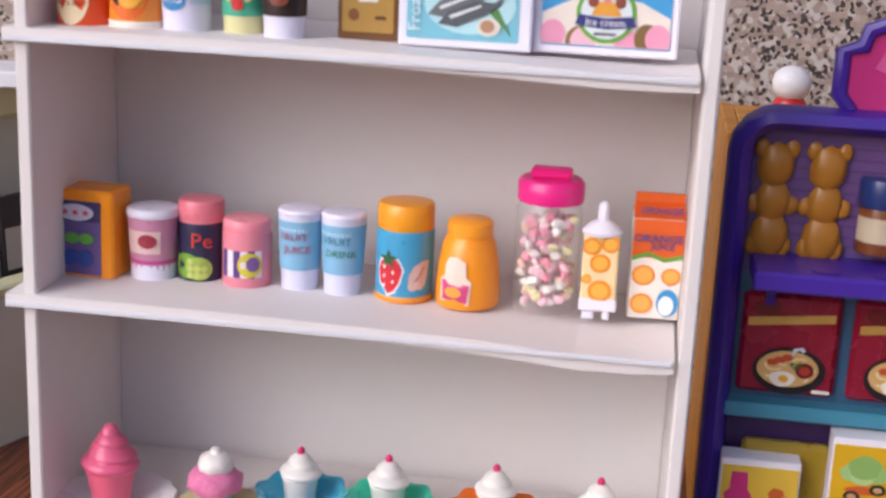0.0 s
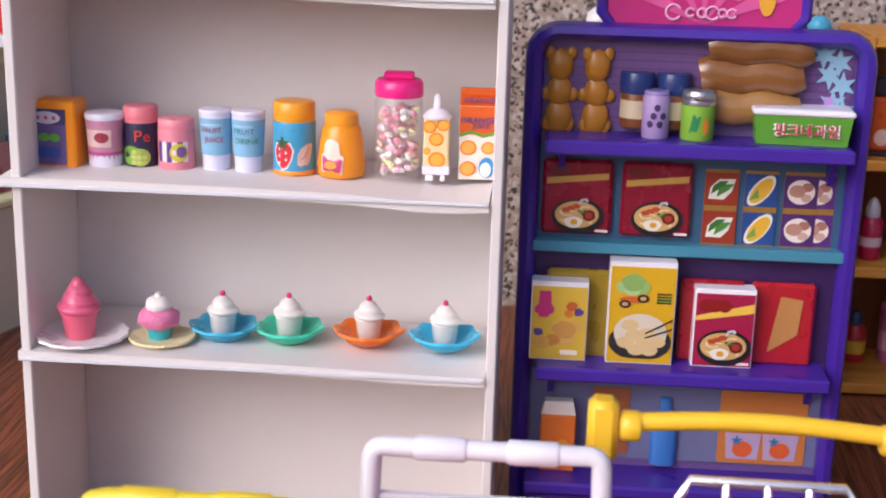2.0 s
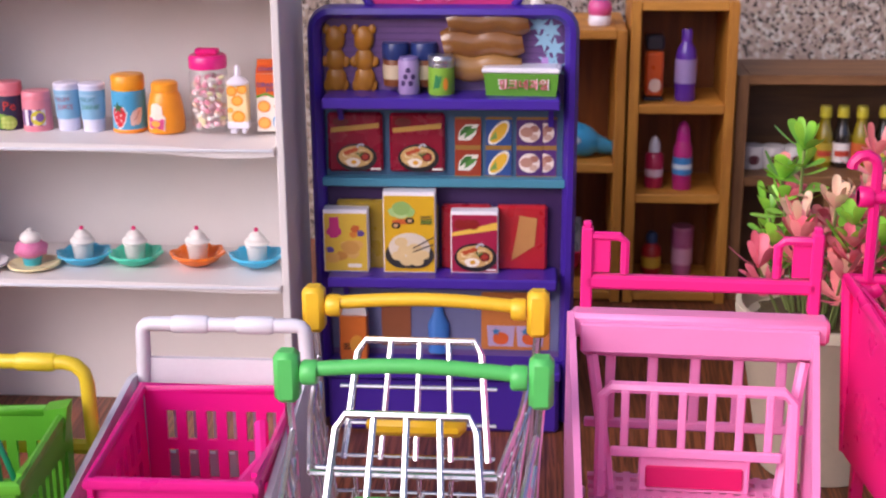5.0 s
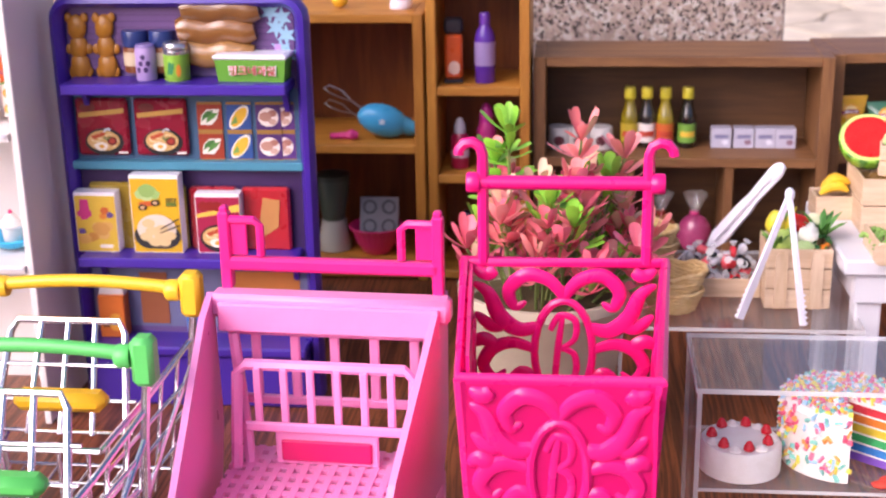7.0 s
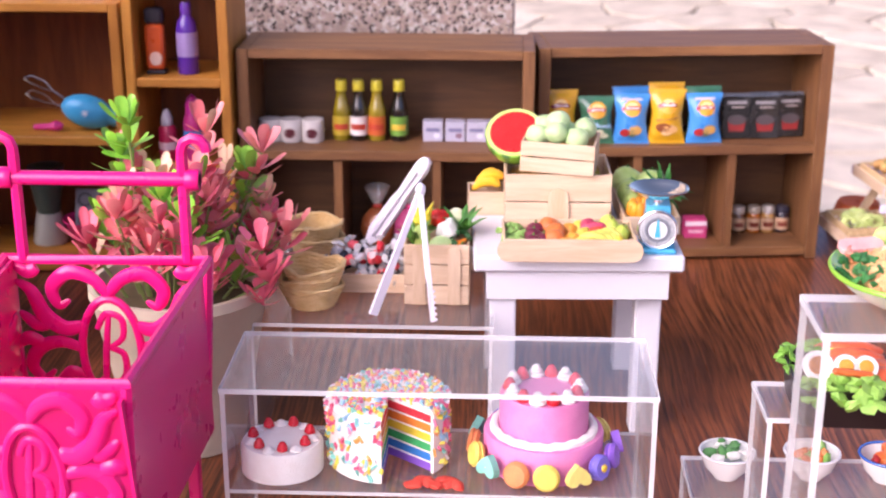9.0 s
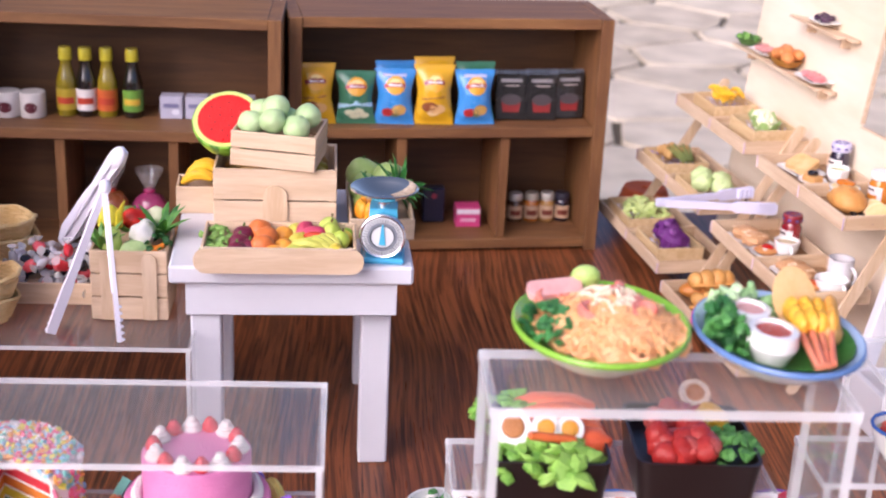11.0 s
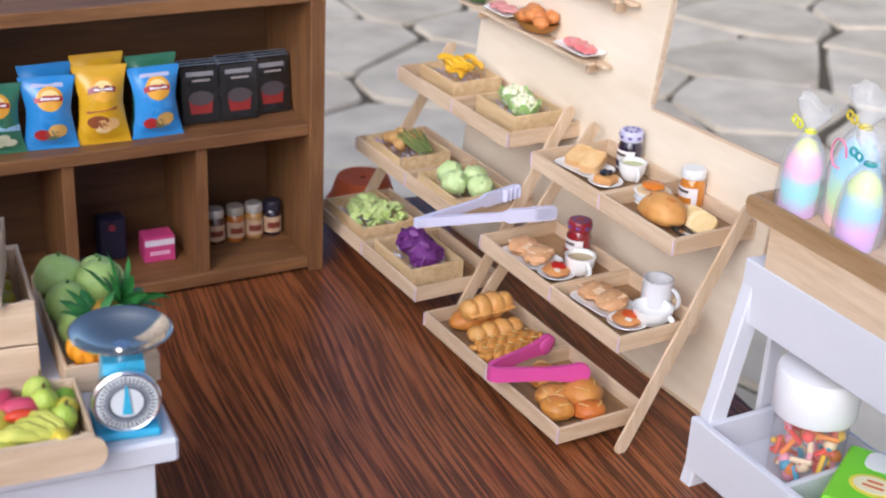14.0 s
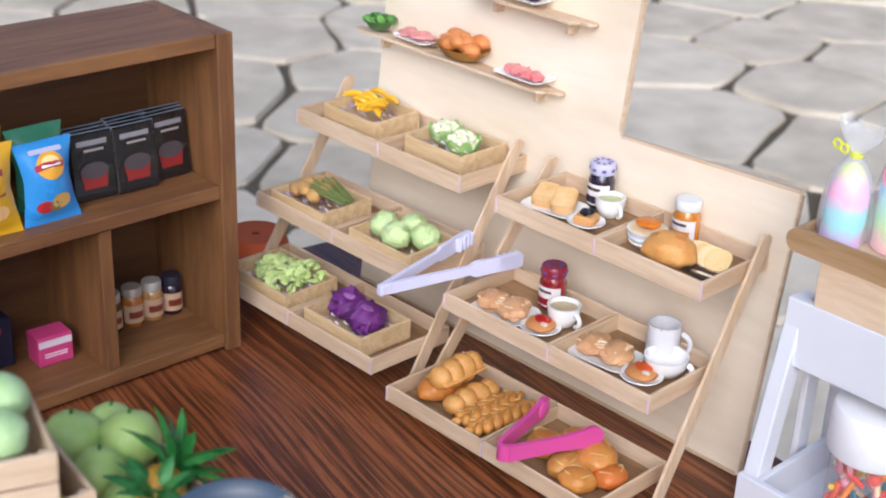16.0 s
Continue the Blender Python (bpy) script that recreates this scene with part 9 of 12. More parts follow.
    for j in range(11):
        bm = bm_blob(0.0065, (1.2, 0.9, 0.8), 0.15, 2, j, 2, None, Matrix.Translation((-0.0135 + 0.0027 * j, 0.006 * math.sin(j * 2.3), 0.0085 + 0.003 * (j % 2))))
        part("roll", bm, food("e09858", "c47030", 0.4), t, smooth=True)
    t = hung("ham_plate", -0.2, "white square dish of folded red ham slices", "plate")
    plate(t, 0.042, 0.0235)
    for j in range(9):
        bm = bm_blob(0.0058, (0.7, 1.3, 0.3), 0.5, 2, j, 2, None, Matrix.Translation((-0.0125 + 0.0031 * j, 0.0015 * math.sin(j * 2), 0.0036)) @ pose(0, 0, 0, 0, 25, 20))
        part("ham_slice", bm, food("d85a62", "e8a8a4", 0.3), t, smooth=True)
    t = hung("grape_plate", -0.205, "small plate of dark purple grapes", "plate", 0.2532)
    plate(t, 0.032, 0.02)
    bm = bmesh.new()
    for j in range(14):
        bm_blob(0.003, sub=1, rough=0.05, seed=j, bm=bm, m=Matrix.Translation((-0.010 + 0.0016 * j, 0.004 * math.sin(j * 2.4), 0.004 + 0.0015 * (j % 2))))
    part("grape_heap", bm, food("4a2440", "2e1430", 0.25), t, smooth=True)
    # tongs across the trays
    tongs((1.0530, 0.8065, 0.0995), (1.1365, 0.8395, 0.0995), (1.1455, 0.7985, 0.0990), plastic("dcdaf0", 0.35), "white plastic serving tongs laid across the trays")
    tongs((1.0655, 0.6950, 0.0388), (1.1180, 0.7180, 0.0375), (1.1225, 0.6850, 0.0365), plastic("d4509a", 0.35), "pink plastic serving tongs lying over the bread", False, 0.0105, 0.0135)



# ---- white side table with sweets ----
def pastel(k, h, cols):
    """Spun sugar in pastel colours that run into one another up its height."""
    m = bpy.data.materials.new("pastel_sugar")
    m.use_nodes = True
    n, l = m.node_tree.nodes, m.node_tree.links
    b = n["Principled BSDF"]
    co, sp, no, ad, mr, r = (n.new("ShaderNode" + x) for x in ("TexCoord", "SeparateXYZ", "TexNoise", "Math", "MapRange", "ValToRGB"))
    l.new(co.outputs["Object"], sp.inputs[0])
    l.new(co.outputs["Object"], no.inputs["Vector"])
    no.inputs["Scale"].default_value = 90
    ad.operation = "MULTIPLY_ADD"
    ad.inputs[1].default_value = 0.014
    l.new(no.outputs["Fac"], ad.inputs[0])
    l.new(sp.outputs[2], ad.inputs[2])
    mr.inputs["From Min"].default_value, mr.inputs["From Max"].default_value = 0.004, h + 0.01
    l.new(ad.outputs[0], mr.inputs["Value"])
    l.new(mr.outputs[0], r.inputs["Fac"])
    e = r.color_ramp.elements
    e[0].color, e[1].color = lin(cols[0]), lin(cols[-1])
    for q, c in enumerate(cols[1:-1]):
        e.new((q + 1) / (len(cols) - 1)).color = lin(c)
    l.new(r.outputs[0], b.inputs["Base Color"])
    b.inputs["Roughness"].default_value = 0.7
    b.inputs["Subsurface Weight"].default_value = 0.3
    b.inputs["Subsurface Scale"].default_value = 0.003
    return m


def side_table():
    at, rz = Vector((1.155, 0.598, 0)), -82.5
    t = thing("side_table", at, "white painted side table with wooden tray top and lower shelf", "table", rz)
    grey = wood("weathered_rim", "b59470", "97774f", axis=0, scale=12, rough=0.55)
    W, D = 0.26, 0.105
    lean = 0.2
    m = Matrix(((1, 0, 0, 0), (0, 1, lean, 0), (0, 0, 1, 0), (0, 0, 0, 1)))
    for x in (0.005, W - 0.005):
        leg = bm_box((x, 0.007, 0.075, 0.01, 0.014, 0.15), bevel=0.0008)
        bmesh.ops.transform(leg, matrix=m, verts=leg.verts)
        part("leg", leg, WHITE_PAINT, t)
        part("leg", bm_box((x, D - 0.008, 0.075, 0.01, 0.014, 0.15), bevel=0.0008), WHITE_PAINT, t)
        part("side_slat", bm_box((x, 0.058, 0.082, 0.004, 0.012, 0.13), bevel=0.0005), WHITE_PAINT, t)
    part("apron", bm_box((W / 2, 0.030, 0.131, W - 0.001, 0.006, 0.04), bevel=0.0006), WHITE_PAINT, t)
    part("apron", bm_box((W / 2, D - 0.004, 0.131, W - 0.02, 0.006, 0.04), bevel=0.0006), WHITE_PAINT, t)
    sh = part("lower_shelf", bm_box((W / 2, 0.052, 0.022, W - 0.021, 0.09, 0.004), bevel=0.0005), WHITE_PAINT, t)
    part("front_rail", bm_box((W / 2, 0.0045, 0.029, W - 0.002, 0.005, 0.036), bevel=0.0006), WHITE_PAINT, sh)
    part("back_rail", bm_box((W / 2, D - 0.018, 0.033, W - 0.021, 0.004, 0.018), bevel=0.0006), WHITE_PAINT, sh)
    for x in (0.012, 0.082, 0.16):
        part("divider", bm_box((x, 0.05, 0.035, 0.004, 0.086, 0.022), bevel=0.0005), WHITE_PAINT, sh)
    part("box_frame", bm_box((W / 2 + 0.006, 0.062, 0.1645, W - 0.02, 0.07, 0.0268), bevel=0.0006), STICK_X, t)
    top = part("tray_top", bm_box((W / 2, 0.075, 0.180, W, 0.092, 0.004), bevel=0.0004), STICK_X, t)
    part("front_rim", bm_slab(rrect(W + 0.012, 0.0135, 0.0064, 5, W / 2, 0.1845), 0.0028, pose(0, 0.0262, 0)), grey, top)
    part("back_rim", bm_slab(rrect(W + 0.012, 0.0135, 0.0064, 5, W / 2, 0.1845), 0.0028, pose(0, 0.121, 0)), grey, top)
    part("end_rim", bm_box((-0.0012, 0.075, 0.1845, 0.0024, 0.0915, 0.0135), bevel=0.0005), grey, top)

    a = radians(rz)

    def w(s, d, z):
        return (at.x + s * math.cos(a) - d * math.sin(a), at.y + s * math.sin(a) + d * math.cos(a), z)
    film = glassy("clear_bag", "ffffff", 0.2, 0.22)
    rng = random.Random(4)
    sweets = (
        (0.0135, 0.047, 0.0490, 2, 0.0118, ("cfa4ea", "d8a8e0", "84d8dc", "90d4e0", "f4a8d0", "eeb4d4", "dcea80", "e2ecaa"), "e4e43a"),
        (0.0380, 0.064, 0.0570, 1, 0.0150, ("f6b8b4", "f8c0bc", "c8e494", "b8e0b0", "94d8f0", "8ccef0", "b8e2f2", "f0c0dc"), "e0c83a"),
        (0.0620, 0.046, 0.0470, 2, 0.0122, ("b8dcec", "d8acec", "e0a8e2", "8ed0ee", "98d0ee", "d4e68a", "dcea9c", "e6f0c0"), "3a9c9c"),
        (0.0880, 0.068, 0.0560, -2, 0.0135, ("a0e0d8", "a8e4dc", "f4b4cc", "f0bcd4", "a4d4f0", "90d8e8", "dcea90", "e4f0b4"), "58b8dc"))
    for k, (s, d, h, lean_x, r0, cols, tied) in enumerate(sweets):
        g = thing("sweet_bag", w(s, d, 0.1822), "clear film bag of pastel layered cotton sweets tied at the neck", "bag", rz + rng.uniform(-12, 12), group="sweet bags", ry=lean_x)
        pr = [(r0 * (1 - 0.06 * math.cos(u * 6)) * (1 - 0.16 * u) * math.sqrt(max(0.0, 1 - max(0, (u - 0.55) / 0.45) ** 2.2)), h * (0.01 + 0.95 * u)) for u in [q / 20 for q in range(20)]]
        bm = bm_lathe([(0, 0.0003)] + pr + [(0, h * 0.96)], 26, m=Matrix.Diagonal((1.0, 0.92, 1, 1)))
        for v in bm.verts:
            f = 1 + 0.06 * noise.noise(v.co * 120 + Vector((k, 0, 0))) + 0.03 * noise.noise(v.co * 420)
            v.co.x, v.co.y = v.co.x * f, v.co.y * f
        part("cotton_sweet", bm, pastel(k, h, cols), g, smooth=True)
        # film: creased round the sweets, gathered at the tie, fanned out above it
        bm = bmesh.new()
        rings = []
        prof = ((0.95, 0.0, 1), (1.16, 0.08, 1), (1.2, 0.3, 1), (1.14, 0.55, 1), (0.95, 0.8, 1), (0.5, 0.98, 1), (0.2, 1.04, 1), (0.55, 1.14, 1.6), (0.95, 1.26, 2.6), (1.15, 1.4, 3.2))
        for i, (f, u, fold) in enumerate(prof):
            ring = []
            for q in range(36):
                a1 = 2 * math.pi * q / 36
                cr = 1 + 0.045 * fold * noise.noise(Vector((math.cos(a1) * 2.4 + k * 7, math.sin(a1) * 2.4, u * 2.0))) + 0.03 * fold * math.sin(q * 2.1 + i)
                ring.append(bm.verts.new((r0 * f * cr * math.cos(a1), r0 * f * cr * math.sin(a1) * (0.92 if u < 1.05 else 0.45), h * u + (0.0022 * math.sin(a1 * 3 + k) if u > 1.3 else 0))))
            rings.append(ring)
        for x, y in zip(rings, rings[1:]):
            for q in range(36):
                bm.faces.new((x[q], x[(q + 1) % 36], y[(q + 1) % 36], y[q]))
        part("film", bm, film, g, smooth=True).visible_shadow = False
        tie = part("tie", bm_tube([(r0 * 0.24 * math.cos(q * 0.628), r0 * 0.22 * math.sin(q * 0.628), h * 1.04) for q in range(10)], 0.0011, 6, closed=True), plastic(tied), g, smooth=True)
        for q in (0, 1):
            part("tie_loop", bm_tube([(-0.0055 - q * 0.0045 + 0.0026 * math.cos(u * 0.63), -0.004, h * 1.04 + 0.0028 + q * 0.001 + 0.0024 * math.sin(u * 0.63)) for u in range(10)], 0.0008, 5, closed=True), plastic(tied), tie, smooth=True)
        if k == 1:
            part("ring_print", bm_tube([(0.002 + 0.0068 * math.cos(u * 0.42), -r0 * 1.06, h * 0.80 + 0.0085 * math.sin(u * 0.42)) for u in range(13)], 0.0006, 5), plastic("f088a8"), g, smooth=True)
    g = thing("brush_cup", w(0.128, 0.045, 0.1822), "white cup holding two small brushes", "cup", rz)
    part("cup", bm_lathe([(0.010, 0), (0.0125, 0.019), (0.0115, 0.019), (0.009, 0.002), (0, 0.002)], 24), CHINA, g, smooth=True)
    for k, (x, h, c) in enumerate(((-0.004, 0.052, "c89a5c"), (0.003, 0.044, "4c8a84"))):
        br = rod("brush", [(x, 0, 0.003), (x * 2.4, 0.002, h * 0.7), (x * 3, 0.003, h)], 0.0013, plastic("c48c58"), g)
        part("bristles", bm_blob(0.005, (0.8, 0.5, 1.2), 0.15, 2, k, 2, None, Matrix.Translation((x * 3.1, 0.003, h + 0.004))), food(c), br, smooth=True)
    # on the lower shelf
    g = thing("sweet_jar", (1.2085, 0.5485, 0.0244), "clear jar of coloured rubber sweets with a big white lid", "jar")
    part("jar", bm_lathe([(0.019, 0), (0.0215, 0.002), (0.0222, 0.04), (0.02, 0.048)], 28), glassy("jar_plastic", "ffffff", 0.1, 0.06), g, smooth=True).visible_shadow = False
    part("lid", bm_lathe([(0.0243, 0.047), (0.0254, 0.0485), (0.0254, 0.073), (0.0242, 0.0755), (0.0218, 0.0762), (0, 0.0762)], 36), plastic("f6f4f6", 0.35), g, smooth=True)
    pal = ("e8483a", "f08a28", "f2c22e", "f0a0b0", "58a8c8", "e86a50", "f4d8b0")
    for j in range(96):
        a1, rr, zz = rng.uniform(0, 2 * math.pi), 0.0172 * rng.uniform(0.35, 1) ** 0.5, 0.004 + 0.038 * (j + 0.5) / 96
        q = Matrix.Translation((rr * math.cos(a1), rr * math.sin(a1), zz)) @ pose(0, 0, 0, j * 40, j * 70, j * 25)
        bm = bm_tube([q @ Vector((-0.0065, 0, 0)), q @ Vector((0.0065, 0, 0))], 0.0017, 7) if j % 3 else bm_blob(0.0042, sub=2, rough=0.08, m=q)
        part("sweet", bm, plastic(pal[j % 7], 0.4), g, smooth=True)
    g = thing("gift_box", (1.214, 0.492, 0.0244), "lime green card box with a yellow oval label", "box", -52)
    lime = mat("lime_card", "86d81e", 0.35, var=0.06, scale=20)
    part("tray", bm_box((0, 0, 0.012, 0.043, 0.060, 0.024), bevel=0.001), lime, g)
    lidp = part("lid", bm_box((0, 0, 0.0255, 0.046, 0.063, 0.014), bevel=0.0016), lime, g)
    part("label_oval", bm_slab(ell(0, 0, 0.014, 0.011, 24), 0.0003, pose(0.0, -0.006, 0.0327, -90, 0, 0)), paper("f2e04c"), lidp)
    part("label_oval", bm_slab(ell(0, 0, 0.0115, 0.0085, 24), 0.0003, pose(0.0, -0.006, 0.0331, -90, 0, 0)), paper("f8f2c8"), lidp)
    for k in range(2):
        part("print_line", bm_box((0, -0.0085 + k * 0.005, 0.0336, 0.012 - 0.003 * k, 0.0018, 0.0003), bevel=0), paper("d8784a"), lidp)
    part("cut_out", bm_slab(rrect(0.03, 0.02, 0.006, 4), 0.0003, pose(0.004, 0.02, 0.0329, -90, 0, 0)), paper("f6f6f2"), lidp)
    # clay pot upturned behind the rack
    g = thing("clay_pot", (1.094, 1.050, 0.0002), "orange-red terracotta pot standing upside down on the table", "pot")
    clay = mat("terracotta", "d0602c", 0.8, var=0.25, scale=40, bump=0.3)
    part("body", bm_lathe([(0.029, 0), (0.0325, 0.0005), (0.0325, 0.011), (0.0300, 0.012), (0.0235, 0.0315), (0.0222, 0.0335), (0.004, 0.033), (0.0036, 0.030), (0, 0.0295)], 40), clay, g, smooth=True)
    part("drain_hole", bm_lathe([(0.0034, 0.0315), (0, 0.0316)], 16), mat("dark_hole", "3a1a10", 0.9), g)



rack()
bakery()
produce()
side_table()

# ---- clear acrylic risers and what stands on them ----
ACRYLIC = glassy("clear_acrylic", "fbfbfb", 0.03, 0.055)
ACRYLIC_EDGE = glassy("acrylic_edge", "ffffff", 0.15, 0.38)
RISER_GROUP = "toy goods on the clear riser"
TABLE_GROUP = "toy produce on the white table"
WICKER = food("e8cf98", "cfa866", 0.6)
CREAM = food("f8f4ee", "ece4da", 0.5)


def acrylic_riser(x0, x1, y0, y1, z, label, th=0.003, front=False, inner=None, back=False):
    t = thing("acrylic_riser", ((x0 + x1) / 2, (y0 + y1) / 2, 0), label, "display riser", group="acrylic risers")
    w, d = x1 - x0, y1 - y0
    part("top_panel", bm_box((0, 0, z - th / 2, w, d, th), bevel=0.0004), ACRYLIC, t).visible_shadow = False
    for s in (-1, 1):
        side = part("side_panel", bm_box((s * (w / 2 - th / 2), 0, (z - th) / 2, th, d, z - th - 0.0004), bevel=0.0004), ACRYLIC, t)
        for q in (-1, 1):
            part("polished_edge", bm_box((s * (w / 2 - th / 2), q * (d / 2 + 0.0003), z / 2, th * 0.9, 0.0006, z - 0.001), bevel=0), ACRYLIC_EDGE, side)
        part("polished_edge", bm_box((s * (w / 2 + 0.0003), 0, z - th / 2, 0.0006, d, th * 0.95), bevel=0), ACRYLIC_EDGE, side)
    for q in (-1, 1):
        part("polished_edge", bm_box((0, q * (d / 2 + 0.0003), z - th / 2, w, 0.0006, th * 0.95), bevel=0), ACRYLIC_EDGE, t)
    if inner:
        sh = part("inner_shelf", bm_box((0, 0, inner - th / 2, w - 2 * th - 0.001, d - 0.001, th), bevel=0.0004), ACRYLIC, t)
        for q in (-1, 1):
            part("polished_edge", bm_box((0, q * (d / 2 - 0.0002), inner - th / 2, w - 2 * th, 0.0006, th * 0.7), bevel=0), ACRYLIC_EDGE, sh)
    for o in t.children_recursive:
        o.visible_shadow = False
    if back:
        part("back_panel", bm_box((0, d / 2 - th / 2, (z - th) / 2, w - 2 * th - 0.0006, th, z - th - 0.0006), bevel=0.0004), ACRYLIC, t)
    return t


def wicker_basket(x, y, z, r, h, turn, lift=1.0):
    t = thing("wicker_basket", (x, y, z), "small round basket woven from pale cane", "basket", turn, group="nested baskets")
    n = 44
    rows = 11
    for k in range(rows):
        u = k / (rows - 1)
        rr, zz = r * (0.74 + 0.26 * u), 0.0012 + (h - 0.0024) * u
        pts = []
        for i in range(n):
            a = 2 * math.pi * i / n
            wob = 0.0007 * math.sin(n / 4 * a + math.pi * (k % 2))
            dip = -0.0035 * max(0, math.cos(2 * a)) ** 4 * u * lift
            pts.append(((rr + wob) * math.cos(a), (rr + wob) * math.sin(a), zz + dip))
        part("cane_ring", bm_tube(pts, 0.0011 if k < rows - 1 else 0.0016, 6, closed=True), WICKER, t, smooth=True)
    for i in range(22):
        a = 2 * math.pi * i / 22
        part("stake", bm_tube([(r * 0.74 * math.cos(a), r * 0.74 * math.sin(a), 0.001), (r * 1.0 * math.cos(a), r * 1.0 * math.sin(a), h - 0.0018 - 0.0035 * max(0, math.cos(2 * a)) ** 4 * lift)], 0.0008, 5), WICKER, t)
    part("base", bm_lathe([(0, 0), (r * 0.74, 0.0), (r * 0.74, 0.0014), (0, 0.0014)], 24), WICKER, t)
    return t


def slat_crate(x, y, z, w, d, h, rows, label, turn=0, group=TABLE_GROUP, upright=(), m=None, rx=0, ry=0, name="slatted_crate"):
    """An open crate of craft-stick slats; uprights are rounded sticks glued on the front."""
    t = thing(name, (x, y, z), label, "crate", turn, group=group, rx=rx, ry=ry)
    k, gap = 0.0019, 0.0011
    m = m or STICK_X
    sh = (h - gap * (rows - 1)) / rows
    part("base", bm_box((0, 0, 0.001, w - 2 * k - 0.0004, d - 2 * k - 0.0004, 0.0018), bevel=0.0002), m, t)
    for r in range(rows):
        zc = sh / 2 + r * (sh + gap)
        for q in (-1, 1):
            part("slat", bm_box((0, q * (d / 2 - k / 2), zc, w, k, sh), bevel=0.0005), m, t)
            part("slat", bm_box((q * (w / 2 - k / 2), 0, zc, k, d - 2 * k - 0.0003, sh), bevel=0.0005), STICK_Y if m is STICK_X else m, t)
    for q in (-1, 1):
        for p in (-1, 1):
            part("corner_post", bm_box((q * (w / 2 - k - 0.002), p * (d / 2 - k - 0.0012), h / 2 + 0.001, 0.0038, 0.0022, h - 0.003), bevel=0.0004), STICK_Z, t)
    for ux, uw, uh in upright:
        out = [(ux + uw / 2, 0.0005), (ux + uw / 2, uh - uw / 2)] + ell(ux, uh - uw / 2, uw / 2, uw / 2, 10, 0, 180) + [(ux - uw / 2, 0.0005)]
        part("upright", bm_slab(out, 0.0019, pose(0, -d / 2 - 0.002, 0)), STICK_Z, t)
    return t


def fruit(name, t, r, at, c, c2=None, squash=(1, 1, 1), rough=0.08, seed=0, turn=0, gloss=0.35, stem=None, tilt=0):
    q = Matrix.Translation(at) @ pose(0, 0, 0, tilt, 0, turn)
    f = part(name, bm_blob(r, squash, rough, 1.5, seed, 3 if r > 0.006 else 2, None, q), food(c, c2, gloss), t, smooth=True)
    if stem:
        part("stem", bm_tube([q @ Vector((0, 0, r * squash[2] * 0.85)), q @ Vector((0.0006, 0, r * squash[2] + 0.002))], 0.0008, 5), food(stem), f)
    return f


def banana_pods(t, at, n, L, r, spread=60, turn=0, c="f2c624"):
    for k in range(n):
        q = Matrix.Translation(at) @ pose(0, 0, 0, 0, 0, turn + (k - (n - 1) / 2) * spread / n)
        pts = [q @ Vector((L * u, 0.0012 * (k % 2), 0.004 + L * 0.33 * math.sin(u * 2.6))) for u in (0, 0.15, 0.4, 0.7, 0.9, 1.0)]
        b = part("banana", bm_tube(pts, r, 7, radii=[r * 0.4, r * 0.75, r, r, r * 0.7, r * 0.25]), food(c, "dea414", 0.4), t, smooth=True)
        part("tip", bm_blob(r * 0.4, sub=1, m=Matrix.Translation(pts[-1])), food("4a3a10"), b)


def leaf_tuft(t, name, at, n, L, W, c, spread=55, seed=0, tilt=(0, 0, 0)):
    bm = bmesh.new()
    rng = random.Random(seed)
    q0 = Matrix.Translation(at) @ pose(0, 0, 0, *tilt)
    for k in range(n):
        q = q0 @ pose(0, 0, 0, 0, 0, k * 137.5) @ pose(0, 0, 0, 0, spread * (1 - 0.75 * k / n) + rng.uniform(-6, 6), 0)
        l = L * rng.uniform(0.8, 1.1)
        pr = [((0, 0, 0), 0.5), ((0.06 * l, 0, 0.45 * l), 1.0), ((0.2 * l, 0, 0.8 * l), 0.65), ((0.36 * l, 0, l), 0.03)]
        rows = []
        for p, w in pr:
            c0 = Vector(p)
            rows.append([bm.verts.new(q @ (c0 + Vector((0.0012 * w, -W * w / 2, 0)))), bm.verts.new(q @ (c0 + Vector((-0.0006 * w, 0, 0)))), bm.verts.new(q @ (c0 + Vector((0.0012 * w, W * w / 2, 0))))])
        for a, b in zip(rows, rows[1:]):
            for j in (0, 1):
                bm.faces.new((a[j], a[j + 1], b[j + 1], b[j]))
    ob = part(name, bm, food(c, "1f5a2a", 0.4), t, smooth=True)
    ob["kind"] = "stuff"
    return ob


